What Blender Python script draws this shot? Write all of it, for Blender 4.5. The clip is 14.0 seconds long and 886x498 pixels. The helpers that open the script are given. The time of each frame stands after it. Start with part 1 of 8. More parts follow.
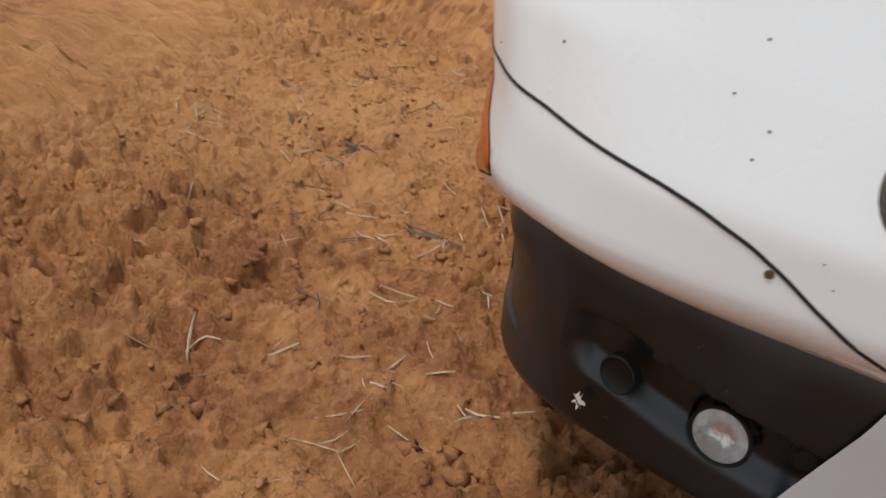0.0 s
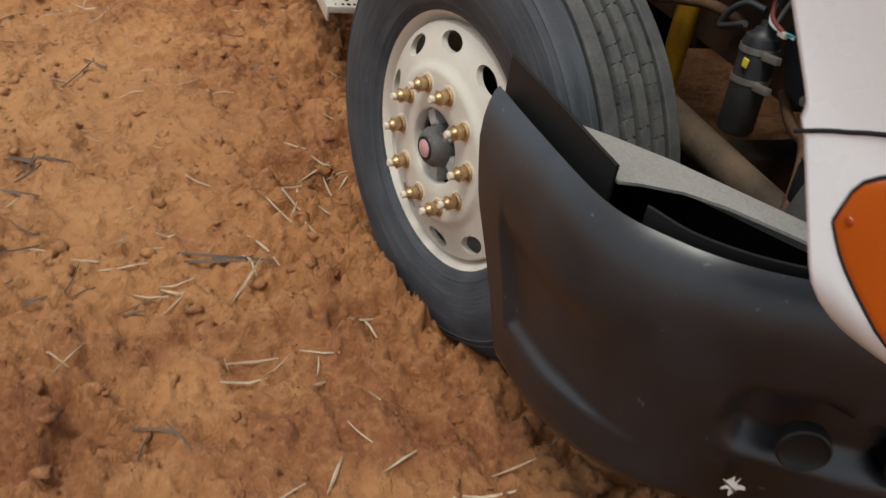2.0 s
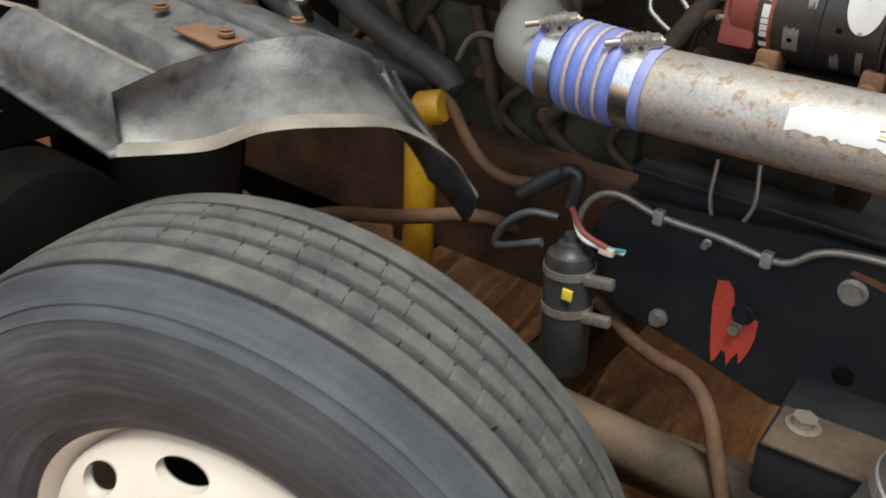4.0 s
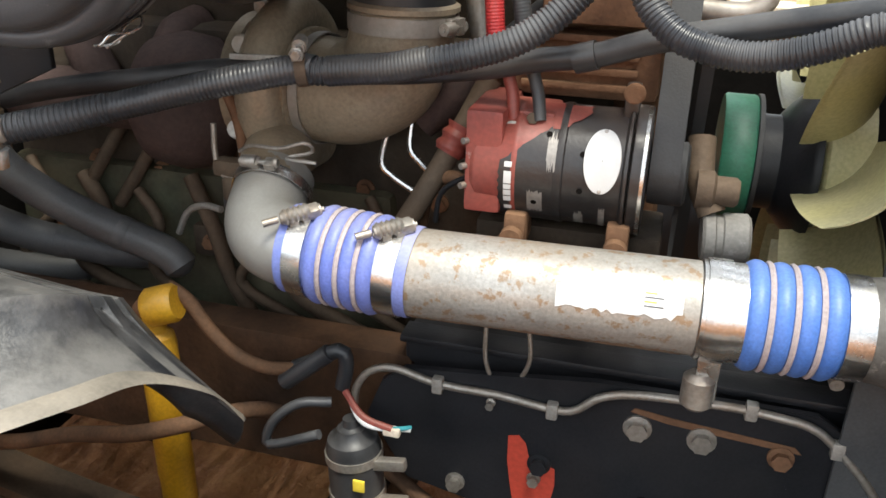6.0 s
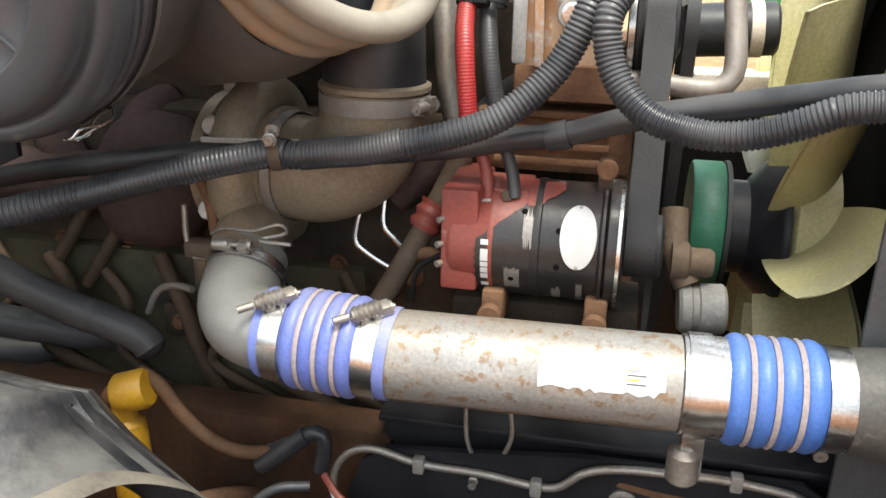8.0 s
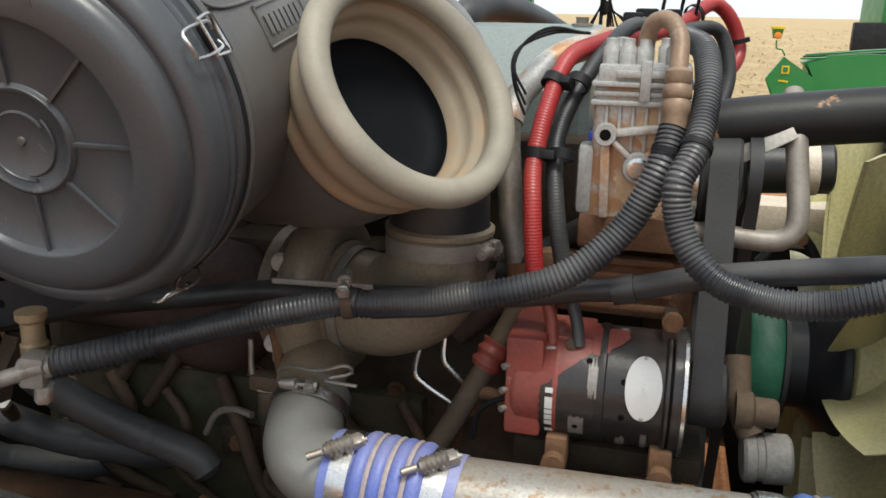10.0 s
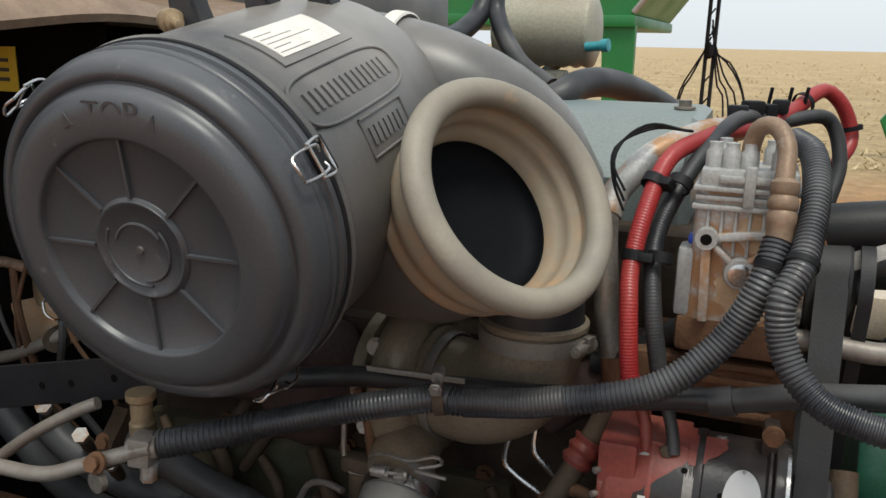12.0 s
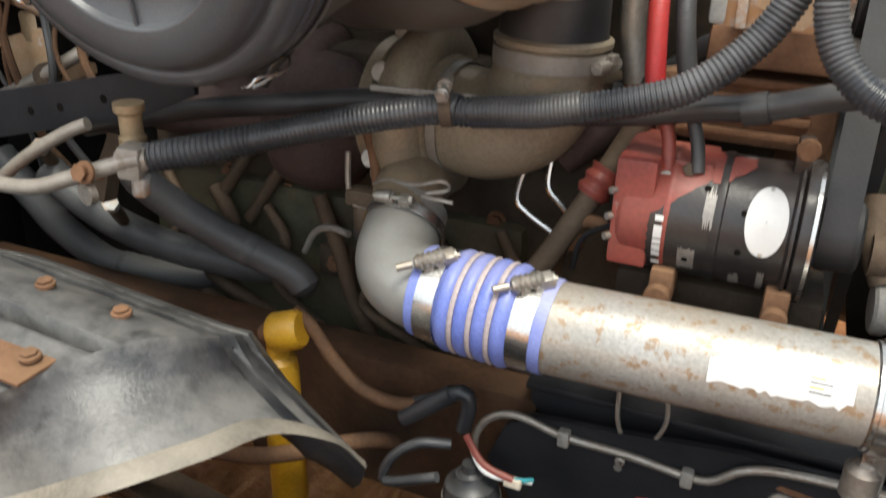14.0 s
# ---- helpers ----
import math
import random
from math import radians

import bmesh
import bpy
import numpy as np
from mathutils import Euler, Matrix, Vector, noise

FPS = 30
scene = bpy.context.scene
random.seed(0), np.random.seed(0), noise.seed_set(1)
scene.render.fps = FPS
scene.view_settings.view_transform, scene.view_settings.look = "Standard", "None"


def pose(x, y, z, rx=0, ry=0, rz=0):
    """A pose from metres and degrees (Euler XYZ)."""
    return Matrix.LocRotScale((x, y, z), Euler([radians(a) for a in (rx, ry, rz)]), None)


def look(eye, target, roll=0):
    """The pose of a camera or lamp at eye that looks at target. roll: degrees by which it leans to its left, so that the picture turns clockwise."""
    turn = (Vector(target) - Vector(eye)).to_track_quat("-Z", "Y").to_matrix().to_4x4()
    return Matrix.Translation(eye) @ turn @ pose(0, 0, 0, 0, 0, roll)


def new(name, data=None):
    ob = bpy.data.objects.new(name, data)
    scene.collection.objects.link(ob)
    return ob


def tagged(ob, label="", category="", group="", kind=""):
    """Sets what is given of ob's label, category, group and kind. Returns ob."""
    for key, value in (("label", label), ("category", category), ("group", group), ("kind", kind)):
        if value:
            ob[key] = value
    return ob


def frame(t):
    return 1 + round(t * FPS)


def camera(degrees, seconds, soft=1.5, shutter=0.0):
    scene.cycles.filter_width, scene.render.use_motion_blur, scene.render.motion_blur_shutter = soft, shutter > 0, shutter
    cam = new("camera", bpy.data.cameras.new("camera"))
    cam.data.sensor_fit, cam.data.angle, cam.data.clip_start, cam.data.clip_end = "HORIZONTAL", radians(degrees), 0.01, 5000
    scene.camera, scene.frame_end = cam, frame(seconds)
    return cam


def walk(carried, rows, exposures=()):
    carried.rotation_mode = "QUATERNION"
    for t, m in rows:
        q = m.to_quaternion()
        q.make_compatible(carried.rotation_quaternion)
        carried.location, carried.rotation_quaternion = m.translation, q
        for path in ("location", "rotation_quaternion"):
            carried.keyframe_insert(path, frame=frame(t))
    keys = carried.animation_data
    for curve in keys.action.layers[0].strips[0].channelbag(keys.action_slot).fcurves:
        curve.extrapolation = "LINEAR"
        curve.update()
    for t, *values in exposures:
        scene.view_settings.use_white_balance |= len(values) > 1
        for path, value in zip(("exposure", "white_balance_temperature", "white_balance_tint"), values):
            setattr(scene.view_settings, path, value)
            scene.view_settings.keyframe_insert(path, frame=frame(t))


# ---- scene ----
cam = camera(56.2, 14.0, 1.5, 0.25)

PATH = [
    (0, (2.252, 0.196, 1.465), (0.555, -0.173, 0.474), 10.3),
    (0.5, (2.157, -0.07, 1.422), (0.479, -0.167, 0.337), 14.3),
    (1, (2.01, -0.249, 1.428), (0.369, -0.119, 0.292), 13.0),
    (1.5, (1.84, -0.448, 1.429), (0.231, -0.013, 0.324), 9.9),
    (2, (1.577, -0.527, 1.41), (0.058, 0.085, 0.262), 9.3),
    (2.5, (1.299, -0.544, 1.435), (-0.168, 0.228, 0.317), 6.9),
    (3, (1.036, -0.56, 1.44), (-0.259, 0.55, 0.396), 4.6),
    (3.5, (0.818, -0.488, 1.447), (-0.353, 0.798, 0.459), 2.6),
    (4, (0.623, -0.359, 1.476), (-0.391, 1.073, 0.516), 3.7),
    (4.2, (0.588, -0.304, 1.49), (-0.35, 1.178, 0.529), 3.7),
    (6.3, (0.475, -0.216, 1.612), (0.054, 1.569, 0.815), 1.4),
    (6.5, (0.468, -0.212, 1.615), (0.067, 1.581, 0.825), 1.3),
    (7, (0.471, -0.207, 1.614), (0.081, 1.597, 0.844), 0.8),
    (9.5, (0.43, -0.202, 1.712), (0.002, 1.665, 1.136), 1.0),
    (10, (0.412, -0.203, 1.742), (-0.064, 1.659, 1.191), 1.1),
    (10.5, (0.41, -0.205, 1.775), (-0.168, 1.634, 1.24), 0.6),
    (11, (0.401, -0.202, 1.804), (-0.224, 1.625, 1.282), 0.7),
    (11.5, (0.397, -0.193, 1.817), (-0.269, 1.626, 1.32), 0.8),
    (12, (0.404, -0.19, 1.829), (-0.293, 1.621, 1.346), 1.2),
    (12.5, (0.403, -0.188, 1.83), (-0.316, 1.616, 1.354), 1.7),
    (13, (0.403, -0.177, 1.808), (-0.329, 1.614, 1.304), 2.2),
    (13.5, (0.403, -0.168, 1.73), (-0.31, 1.594, 1.108), 2.2),
    (14, (0.417, -0.156, 1.652), (-0.275, 1.516, 0.8), 1.7),
]
EXPOSURES = [(0, 0.10, 6450, 4), (1.5, 0.15, 6450, 4), (2.5, 0.38, 6450, 4), (3.0, 0.7, 6450, 4), (4.2, 1.04, 6450, 3), (7.0, 1.66, 6650, 4), (9.3, 0.95, 6500, 4), (10.0, 0.64, 6500, 3), (11.0, 0.46, 6450, 3), (12.5, 0.22, 6450, 3), (13.0, 0.32, 6450, 3), (13.5, 0.66, 6550, 3), (14.0, 1.34, 6650, 3)]
walk(cam, [(t, look(e, g, r)) for t, e, g, r in PATH], EXPOSURES)

# ---------- world, sun, exposure ----------
world = bpy.data.worlds.new("world")
scene.world = world
world.use_nodes = True
wn, wl = world.node_tree.nodes, world.node_tree.links
wn.clear()
w_out = wn.new("ShaderNodeOutputWorld")
w_bg = wn.new("ShaderNodeBackground")
w_sky = wn.new("ShaderNodeTexSky")
w_sky.sky_type = "NISHITA"
w_sky.sun_disc = False
w_sky.sun_elevation = radians(68)
w_sky.sun_rotation = radians(200)
w_sky.dust_density = 3.0
w_mix = wn.new("ShaderNodeMix")
w_mix.data_type = "RGBA"
w_mix.inputs[0].default_value = 0.72
w_mix.inputs[7].default_value = (8.3, 8.5, 9.2, 1)      # bright thin cloud
wl.new(w_sky.outputs[0], w_mix.inputs[6])
wl.new(w_mix.outputs[2], w_bg.inputs[0])
w_bg.inputs[1].default_value = 0.105
wl.new(w_bg.outputs[0], w_out.inputs[0])

sun_data = bpy.data.lights.new("sun", "SUN")
sun_data.energy, sun_data.angle, sun_data.color = 1.9, radians(18), (1.0, 0.95, 0.88)
sun = new("sun", sun_data)
sun.matrix_world = look((2.2, -2.6, 9), (0, 0.5, 0))


# ---------- materials ----------
def surface(name, c1, c2=None, rough=0.6, metal=0.0, scale=8.0, fine=60.0, bump=0.15, dust=None, dust_amount=0.0,
            spot=None, spot_scale=30.0, spot_cut=0.6, spot_soft=0.06, coat=0.0, vary=0.0, rough_var=0.15, depth=0.004, grain=0.35, spec=0.5):
    m = bpy.data.materials.new(name)
    m.use_nodes = True
    n, l = m.node_tree.nodes, m.node_tree.links
    b = n["Principled BSDF"]
    co = n.new("ShaderNodeTexCoord")
    big = n.new("ShaderNodeTexNoise")
    big.inputs["Scale"].default_value, big.inputs["Detail"].default_value, big.inputs["Roughness"].default_value = scale, 5, 0.6
    small = n.new("ShaderNodeTexNoise")
    small.inputs["Scale"].default_value, small.inputs["Detail"].default_value = fine, 3
    for t in (big, small):
        l.new(co.outputs["Object"], t.inputs["Vector"])
    ramp = n.new("ShaderNodeMapRange")
    ramp.inputs[1].default_value, ramp.inputs[2].default_value = 0.32, 0.68
    l.new(big.outputs[0], ramp.inputs[0])
    mix = n.new("ShaderNodeMix")
    mix.data_type = "RGBA"
    c2 = c2 or tuple(0.7 * v for v in c1)
    mix.inputs[6].default_value, mix.inputs[7].default_value = (*c1, 1), (*c2, 1)
    l.new(ramp.outputs[0], mix.inputs[0])
    last = mix.outputs[2]
    g = n.new("ShaderNodeMix")
    g.data_type, g.blend_type = "RGBA", "MULTIPLY"
    g.inputs[0].default_value = grain
    gm = n.new("ShaderNodeMapRange")
    gm.inputs[1].default_value, gm.inputs[2].default_value, gm.inputs[3].default_value, gm.inputs[4].default_value = 0.3, 0.7, 0.45, 1.25
    l.new(small.outputs[0], gm.inputs[0])
    l.new(last, g.inputs[6])
    l.new(gm.outputs[0], g.inputs[7])
    last = g.outputs[2]
    if vary:
        oi = n.new("ShaderNodeObjectInfo")
        hv = n.new("ShaderNodeHueSaturation")
        vm = n.new("ShaderNodeMapRange")
        vm.inputs[3].default_value, vm.inputs[4].default_value = 1 - vary, 1 + vary
        l.new(oi.outputs["Random"], vm.inputs[0])
        l.new(vm.outputs[0], hv.inputs["Value"])
        l.new(last, hv.inputs["Color"])
        last = hv.outputs[0]
    if spot:
        s = n.new("ShaderNodeTexNoise")
        s.inputs["Scale"].default_value, s.inputs["Detail"].default_value, s.inputs["Roughness"].default_value = spot_scale, 6, 0.65
        l.new(co.outputs["Object"], s.inputs["Vector"])
        sm = n.new("ShaderNodeMapRange")
        sm.inputs[1].default_value, sm.inputs[2].default_value = spot_cut, spot_cut + spot_soft
        l.new(s.outputs[0], sm.inputs[0])
        sx = n.new("ShaderNodeMix")
        sx.data_type = "RGBA"
        sx.inputs[7].default_value = (*spot, 1)
        l.new(sm.outputs[0], sx.inputs[0])
        l.new(last, sx.inputs[6])
        last = sx.outputs[2]
    if dust:
        d = n.new("ShaderNodeTexNoise")
        d.inputs["Scale"].default_value, d.inputs["Detail"].default_value = scale * 0.6 + 2, 6
        l.new(co.outputs["Object"], d.inputs["Vector"])
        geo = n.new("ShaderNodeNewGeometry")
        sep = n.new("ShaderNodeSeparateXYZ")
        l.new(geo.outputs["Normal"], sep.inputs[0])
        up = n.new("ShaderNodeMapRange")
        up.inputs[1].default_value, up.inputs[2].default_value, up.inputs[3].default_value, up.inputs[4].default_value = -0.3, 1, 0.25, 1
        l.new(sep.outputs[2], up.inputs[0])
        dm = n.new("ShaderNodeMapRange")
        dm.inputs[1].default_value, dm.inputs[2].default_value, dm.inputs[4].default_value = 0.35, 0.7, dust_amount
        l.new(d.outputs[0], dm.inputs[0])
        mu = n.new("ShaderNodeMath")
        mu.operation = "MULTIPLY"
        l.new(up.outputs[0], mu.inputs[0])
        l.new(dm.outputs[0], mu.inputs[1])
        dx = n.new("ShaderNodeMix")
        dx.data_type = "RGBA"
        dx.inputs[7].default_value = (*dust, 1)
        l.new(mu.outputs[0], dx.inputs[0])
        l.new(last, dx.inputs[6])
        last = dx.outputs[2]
    l.new(last, b.inputs["Base Color"])
    rr = n.new("ShaderNodeMapRange")
    rr.inputs[3].default_value, rr.inputs[4].default_value = max(0.03, rough - rough_var), min(1, rough + rough_var)
    l.new(big.outputs[0], rr.inputs[0])
    l.new(rr.outputs[0], b.inputs["Roughness"])
    b.inputs["Metallic"].default_value = metal
    b.inputs["Specular IOR Level"].default_value = spec
    b.inputs["Coat Weight"].default_value = coat
    if bump:
        bp = n.new("ShaderNodeBump")
        bp.inputs["Strength"].default_value, bp.inputs["Distance"].default_value = bump, depth
        l.new(small.outputs[0], bp.inputs["Height"])
        l.new(bp.outputs[0], b.inputs["Normal"])
    return m


DUST = (0.40, 0.27, 0.17)
M = {
    "white": surface("white_paint", (0.76, 0.79, 0.82), (0.72, 0.745, 0.765), 0.28, scale=3, fine=300, bump=0.01, grain=0.03, coat=0.3, spot=(0.42, 0.38, 0.30), spot_scale=55, spot_cut=0.74, rough_var=0.08),
    "seam": surface("seam_rubber", (0.012, 0.012, 0.014), rough=0.6, spec=0.25),
    # Bluish dust colour, strongest on upward faces, also paints in the sky's sheen.
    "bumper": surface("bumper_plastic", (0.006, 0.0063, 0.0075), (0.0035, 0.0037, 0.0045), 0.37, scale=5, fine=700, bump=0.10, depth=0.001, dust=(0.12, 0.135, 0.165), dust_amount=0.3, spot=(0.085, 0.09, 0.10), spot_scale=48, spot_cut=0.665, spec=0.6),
    "flange": surface("flange_plastic", (0.012, 0.0115, 0.0115), (0.008, 0.0078, 0.0078), 0.5, fine=500, bump=0.1, depth=0.001, dust=(0.15, 0.12, 0.10), dust_amount=0.05, spec=0.25),
    "tyre": surface("tyre_rubber", (0.020, 0.0232, 0.029), (0.044, 0.049, 0.058), 0.65, scale=7, fine=260, bump=0.2, depth=0.002, dust=(0.13, 0.128, 0.125), dust_amount=0.22, spec=0.35),
    "tread": surface("tread_rubber", (0.046, 0.047, 0.048), (0.085, 0.084, 0.081), 0.8, scale=25, fine=180, bump=0.35, depth=0.003, dust=(0.22, 0.19, 0.15), dust_amount=0.25),
    "rim": surface("rim_paint", (0.60, 0.565, 0.50), (0.54, 0.495, 0.42), 0.38, scale=6, fine=240, bump=0.05, depth=0.001, grain=0.08, dust=(0.50, 0.40, 0.30), dust_amount=0.3, spot=(0.40, 0.28, 0.18), spot_scale=60, spot_cut=0.72),
    "brass": surface("gold_zinc", (0.60, 0.42, 0.23), (0.44, 0.29, 0.15), 0.36, 0.75, scale=60, fine=300, bump=0.05),
    "cream": surface("cream_plastic", (0.72, 0.63, 0.52), (0.62, 0.52, 0.40), 0.5, fine=200, bump=0.05),
    "steel": surface("bright_steel", (0.66, 0.66, 0.65), (0.52, 0.51, 0.50), 0.26, 0.97, scale=15, fine=300, bump=0.05),
    "dullsteel": surface("dull_steel", (0.42, 0.40, 0.37), (0.28, 0.26, 0.23), 0.5, 0.75, scale=20, fine=150, bump=0.15, dust=DUST, dust_amount=0.4),
    "alu": surface("cast_aluminium", (0.46, 0.465, 0.455), (0.36, 0.36, 0.345), 0.45, 0.25, scale=12, fine=220, bump=0.2, depth=0.002, dust=(0.45, 0.37, 0.29), dust_amount=0.3),
    "alurust": surface("rust_stained_aluminium", (0.52, 0.52, 0.505), (0.42, 0.415, 0.40), 0.48, 0.25, scale=10, fine=200, bump=0.22, depth=0.002, spot=(0.40, 0.225, 0.115), spot_scale=11, spot_cut=0.46, spot_soft=0.10),
    "pipe": surface("flaking_silver_paint", (0.37, 0.36, 0.34), (0.30, 0.288, 0.265), 0.36, 0.35, scale=11, fine=200, bump=0.10, spot=(0.25, 0.18, 0.12), spot_scale=58, spot_cut=0.545, spot_soft=0.06, dust=(0.42, 0.30, 0.19), dust_amount=0.38),
    "blue": surface("blue_silicone", (0.10,0.145,0.46), (0.16,0.205,0.50), 0.5, scale=9, fine=260, bump=0.08, dust=(0.50,0.45,0.45), dust_amount=0.5),
    "bluebright": surface("clean_blue_silicone", (0.055, 0.145, 0.46), (0.075, 0.175, 0.50), 0.45, scale=9, fine=260, bump=0.06, dust=(0.4, 0.42, 0.5), dust_amount=0.15),
    "bead": surface("dusty_hose_ring", (0.45, 0.38, 0.36), (0.34, 0.29, 0.30), 0.6, fine=200, bump=0.1),
    "airbox": surface("airbox_plastic", (0.098, 0.095, 0.092), (0.066, 0.066, 0.066), 0.36, scale=4, fine=420, bump=0.08, depth=0.001, dust=(0.30, 0.275, 0.245), dust_amount=0.95, spot=(0.12, 0.12, 0.125), spot_scale=26, spot_cut=0.66, spec=0.45),
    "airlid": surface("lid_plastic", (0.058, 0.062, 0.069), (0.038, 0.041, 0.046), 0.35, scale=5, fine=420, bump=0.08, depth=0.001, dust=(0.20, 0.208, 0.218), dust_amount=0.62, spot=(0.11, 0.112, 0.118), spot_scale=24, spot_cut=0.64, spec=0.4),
    "bootlip": surface("grey_dusty_rubber_lip", (0.29, 0.262, 0.21), (0.19, 0.173, 0.142), 0.6, scale=9, fine=240, grain=0.12, bump=0.06, depth=0.002, dust=(0.40, 0.345, 0.26), dust_amount=0.45, spot=(0.40, 0.27, 0.16), spot_scale=9, spot_cut=0.60, spot_soft=0.12),
    "boot": surface("dusty_rubber_boot", (0.36, 0.285, 0.19), (0.21, 0.19, 0.155), 0.6, scale=7, fine=240, grain=0.1, bump=0.06, depth=0.002, dust=(0.42, 0.37, 0.285), dust_amount=0.5, spot=(0.42, 0.26, 0.14), spot_scale=7, spot_cut=0.51, spot_soft=0.15),
    # Near-black base that stands for the shade deep in the duct.
    "throat": surface("shade_black", (0.0035, 0.0042, 0.0055), (0.006, 0.007, 0.009), 0.7, bump=0.03, spec=0.12, scale=5),
    "hose": surface("black_rubber_hose", (0.013, 0.0142, 0.017), (0.022, 0.0235, 0.0265), 0.45, scale=12, fine=220, bump=0.12, depth=0.002, dust=(0.26, 0.245, 0.23), dust_amount=0.33, spec=0.45),
    "loom": surface("split_loom_plastic", (0.015, 0.0168, 0.021), (0.024, 0.0265, 0.032), 0.38, scale=14, fine=300, bump=0.08, dust=(0.30, 0.295, 0.29), dust_amount=0.36),
    "red": surface("red_cable", (0.36,0.022,0.024), (0.27,0.018,0.02), 0.42, scale=10, fine=200, bump=0.06, dust=(0.4, 0.2, 0.15), dust_amount=0.2),
    "brownhose": surface("dusty_brown_hose", (0.15, 0.08, 0.044), (0.065, 0.04, 0.028), 0.8, scale=16, fine=180, bump=0.2, dust=(0.27, 0.165, 0.095), dust_amount=0.15, spec=0.2),
    "turbo": surface("turbo_casting", (0.33, 0.275, 0.20), (0.225, 0.185, 0.135), 0.42, 0.25, scale=7, fine=170, bump=0.22, depth=0.003, dust=(0.26, 0.17, 0.10), dust_amount=0.45, spec=0.2),
    "turbine": surface("maroon_turbine_iron", (0.095, 0.062, 0.055), (0.062, 0.044, 0.040), 0.75, 0.2, scale=12, fine=120, bump=0.3, spec=0.2),
    "rust": surface("rusty_iron", (0.19, 0.098, 0.055), (0.11, 0.058, 0.035), 0.85, 0.1, scale=14, fine=130, bump=0.35, depth=0.004, dust=(0.28, 0.17, 0.095), dust_amount=0.35, spec=0.2),
    "block": surface("dusty_engine_iron", (0.062, 0.049, 0.037), (0.024, 0.020, 0.017), 0.8, 0.1, scale=9, fine=110, bump=0.35, depth=0.005, dust=(0.21, 0.145, 0.092), dust_amount=0.38, spec=0.2),
    "greenblock": surface("green_engine_paint", (0.062, 0.068, 0.044), (0.028, 0.028, 0.020), 0.75, scale=10, fine=110, bump=0.3, dust=(0.25, 0.18, 0.115), dust_amount=0.5, spec=0.2),
    "cover": surface("grey_green_valve_cover", (0.20, 0.245, 0.245), (0.18, 0.225, 0.225), 0.42, scale=5, fine=240, bump=0.05, dust=(0.40, 0.36, 0.30), dust_amount=0.25),
    "frame": surface("black_frame_paint", (0.016, 0.017, 0.0205), (0.010, 0.0105, 0.0125), 0.42, scale=9, fine=200, bump=0.12, dust=(0.17, 0.155, 0.15), dust_amount=0.14, spot=(0.15, 0.145, 0.145), spot_scale=45, spot_cut=0.72, spec=0.25),
    "brownframe": surface("dirt_caked_frame", (0.095, 0.048, 0.025), (0.032, 0.020, 0.014), 0.9, scale=7, fine=110, bump=0.35, depth=0.004, dust=(0.15, 0.085, 0.05), dust_amount=0.2, spec=0.2),
    # Near-black base; stands for shade behind the bumper and in drilled holes.
    "dark": surface("near_black", (0.009, 0.0078, 0.007), (0.005, 0.0046, 0.0042), 0.9, scale=6, fine=80, bump=0.25, spec=0.05),
    "redpaint": surface("red_mark_paint", (0.50, 0.06, 0.035), (0.40, 0.05, 0.03), 0.55, fine=120, bump=0.1),
    "altred": surface("red_alternator_paint", (0.25, 0.045, 0.034), (0.19, 0.036, 0.028), 0.5, scale=14, fine=160, bump=0.14, depth=0.002, dust=(0.30, 0.17, 0.12), dust_amount=0.32, spot=(0.30, 0.27, 0.25), spot_scale=24, spot_cut=0.66),
    "altblack": surface("black_alternator_paint", (0.018, 0.0175, 0.0185), (0.013, 0.0125, 0.0135), 0.36, scale=14, fine=160, bump=0.12, spot=(0.26, 0.24, 0.23), spot_scale=16, spot_cut=0.64, spot_soft=0.03, dust=(0.20, 0.14, 0.11), dust_amount=0.2),
    "altgrey": surface("bare_alternator_casting", (0.30, 0.285, 0.27), (0.24, 0.22, 0.20), 0.5, 0.5, scale=20, fine=160, bump=0.15),
    "plate": surface("white_nameplate", (0.60, 0.60, 0.595), (0.56, 0.56, 0.555), 0.4, fine=200, bump=0.02, grain=0.06),
    "label": surface("worn_paper_label", (0.76, 0.73, 0.68), (0.68, 0.64, 0.57), 0.6, scale=30, fine=200, bump=0.04, grain=0.15),
    "print": surface("print_ink", (0.10, 0.10, 0.10), rough=0.6, bump=0.0),
    "yellowprint": surface("yellow_label", (0.75, 0.58, 0.06), (0.66, 0.50, 0.05), 0.5, fine=160, bump=0.02, grain=0.1),
    "yellow": surface("yellow_shock_paint", (0.60, 0.33, 0.015), (0.50, 0.26, 0.015), 0.42, scale=9, fine=180, bump=0.06, dust=(0.38, 0.22, 0.10), dust_amount=0.35),
    "fan": surface("cream_fan_plastic", (0.46, 0.42, 0.20), (0.50, 0.46, 0.27), 0.42, scale=5, fine=160, bump=0.06, dust=(0.34, 0.31, 0.22), dust_amount=0.3),
    "greenpulley": surface("green_pulley_paint", (0.03, 0.14, 0.085), (0.025, 0.11, 0.065), 0.45, scale=12, fine=200, bump=0.08),
    "belt": surface("belt_rubber", (0.020, 0.021, 0.023), (0.014, 0.0145, 0.016), 0.6, fine=300, bump=0.1, dust=(0.16, 0.145, 0.13), dust_amount=0.2),
    "tank": surface("milky_tank_plastic", (0.38, 0.36, 0.28), (0.32, 0.295, 0.22), 0.45, scale=6, fine=160, bump=0.05, dust=(0.4, 0.3, 0.2), dust_amount=0.3),
    "machine": surface("green_machine_paint", (0.018, 0.20, 0.045), (0.014, 0.17, 0.038), 0.4, scale=2, fine=60, bump=0.03, dust=(0.3, 0.27, 0.18), dust_amount=0.12),
    "machineyellow": surface("yellow_machine_paint", (0.80, 0.58, 0.02), rough=0.45, bump=0.02),
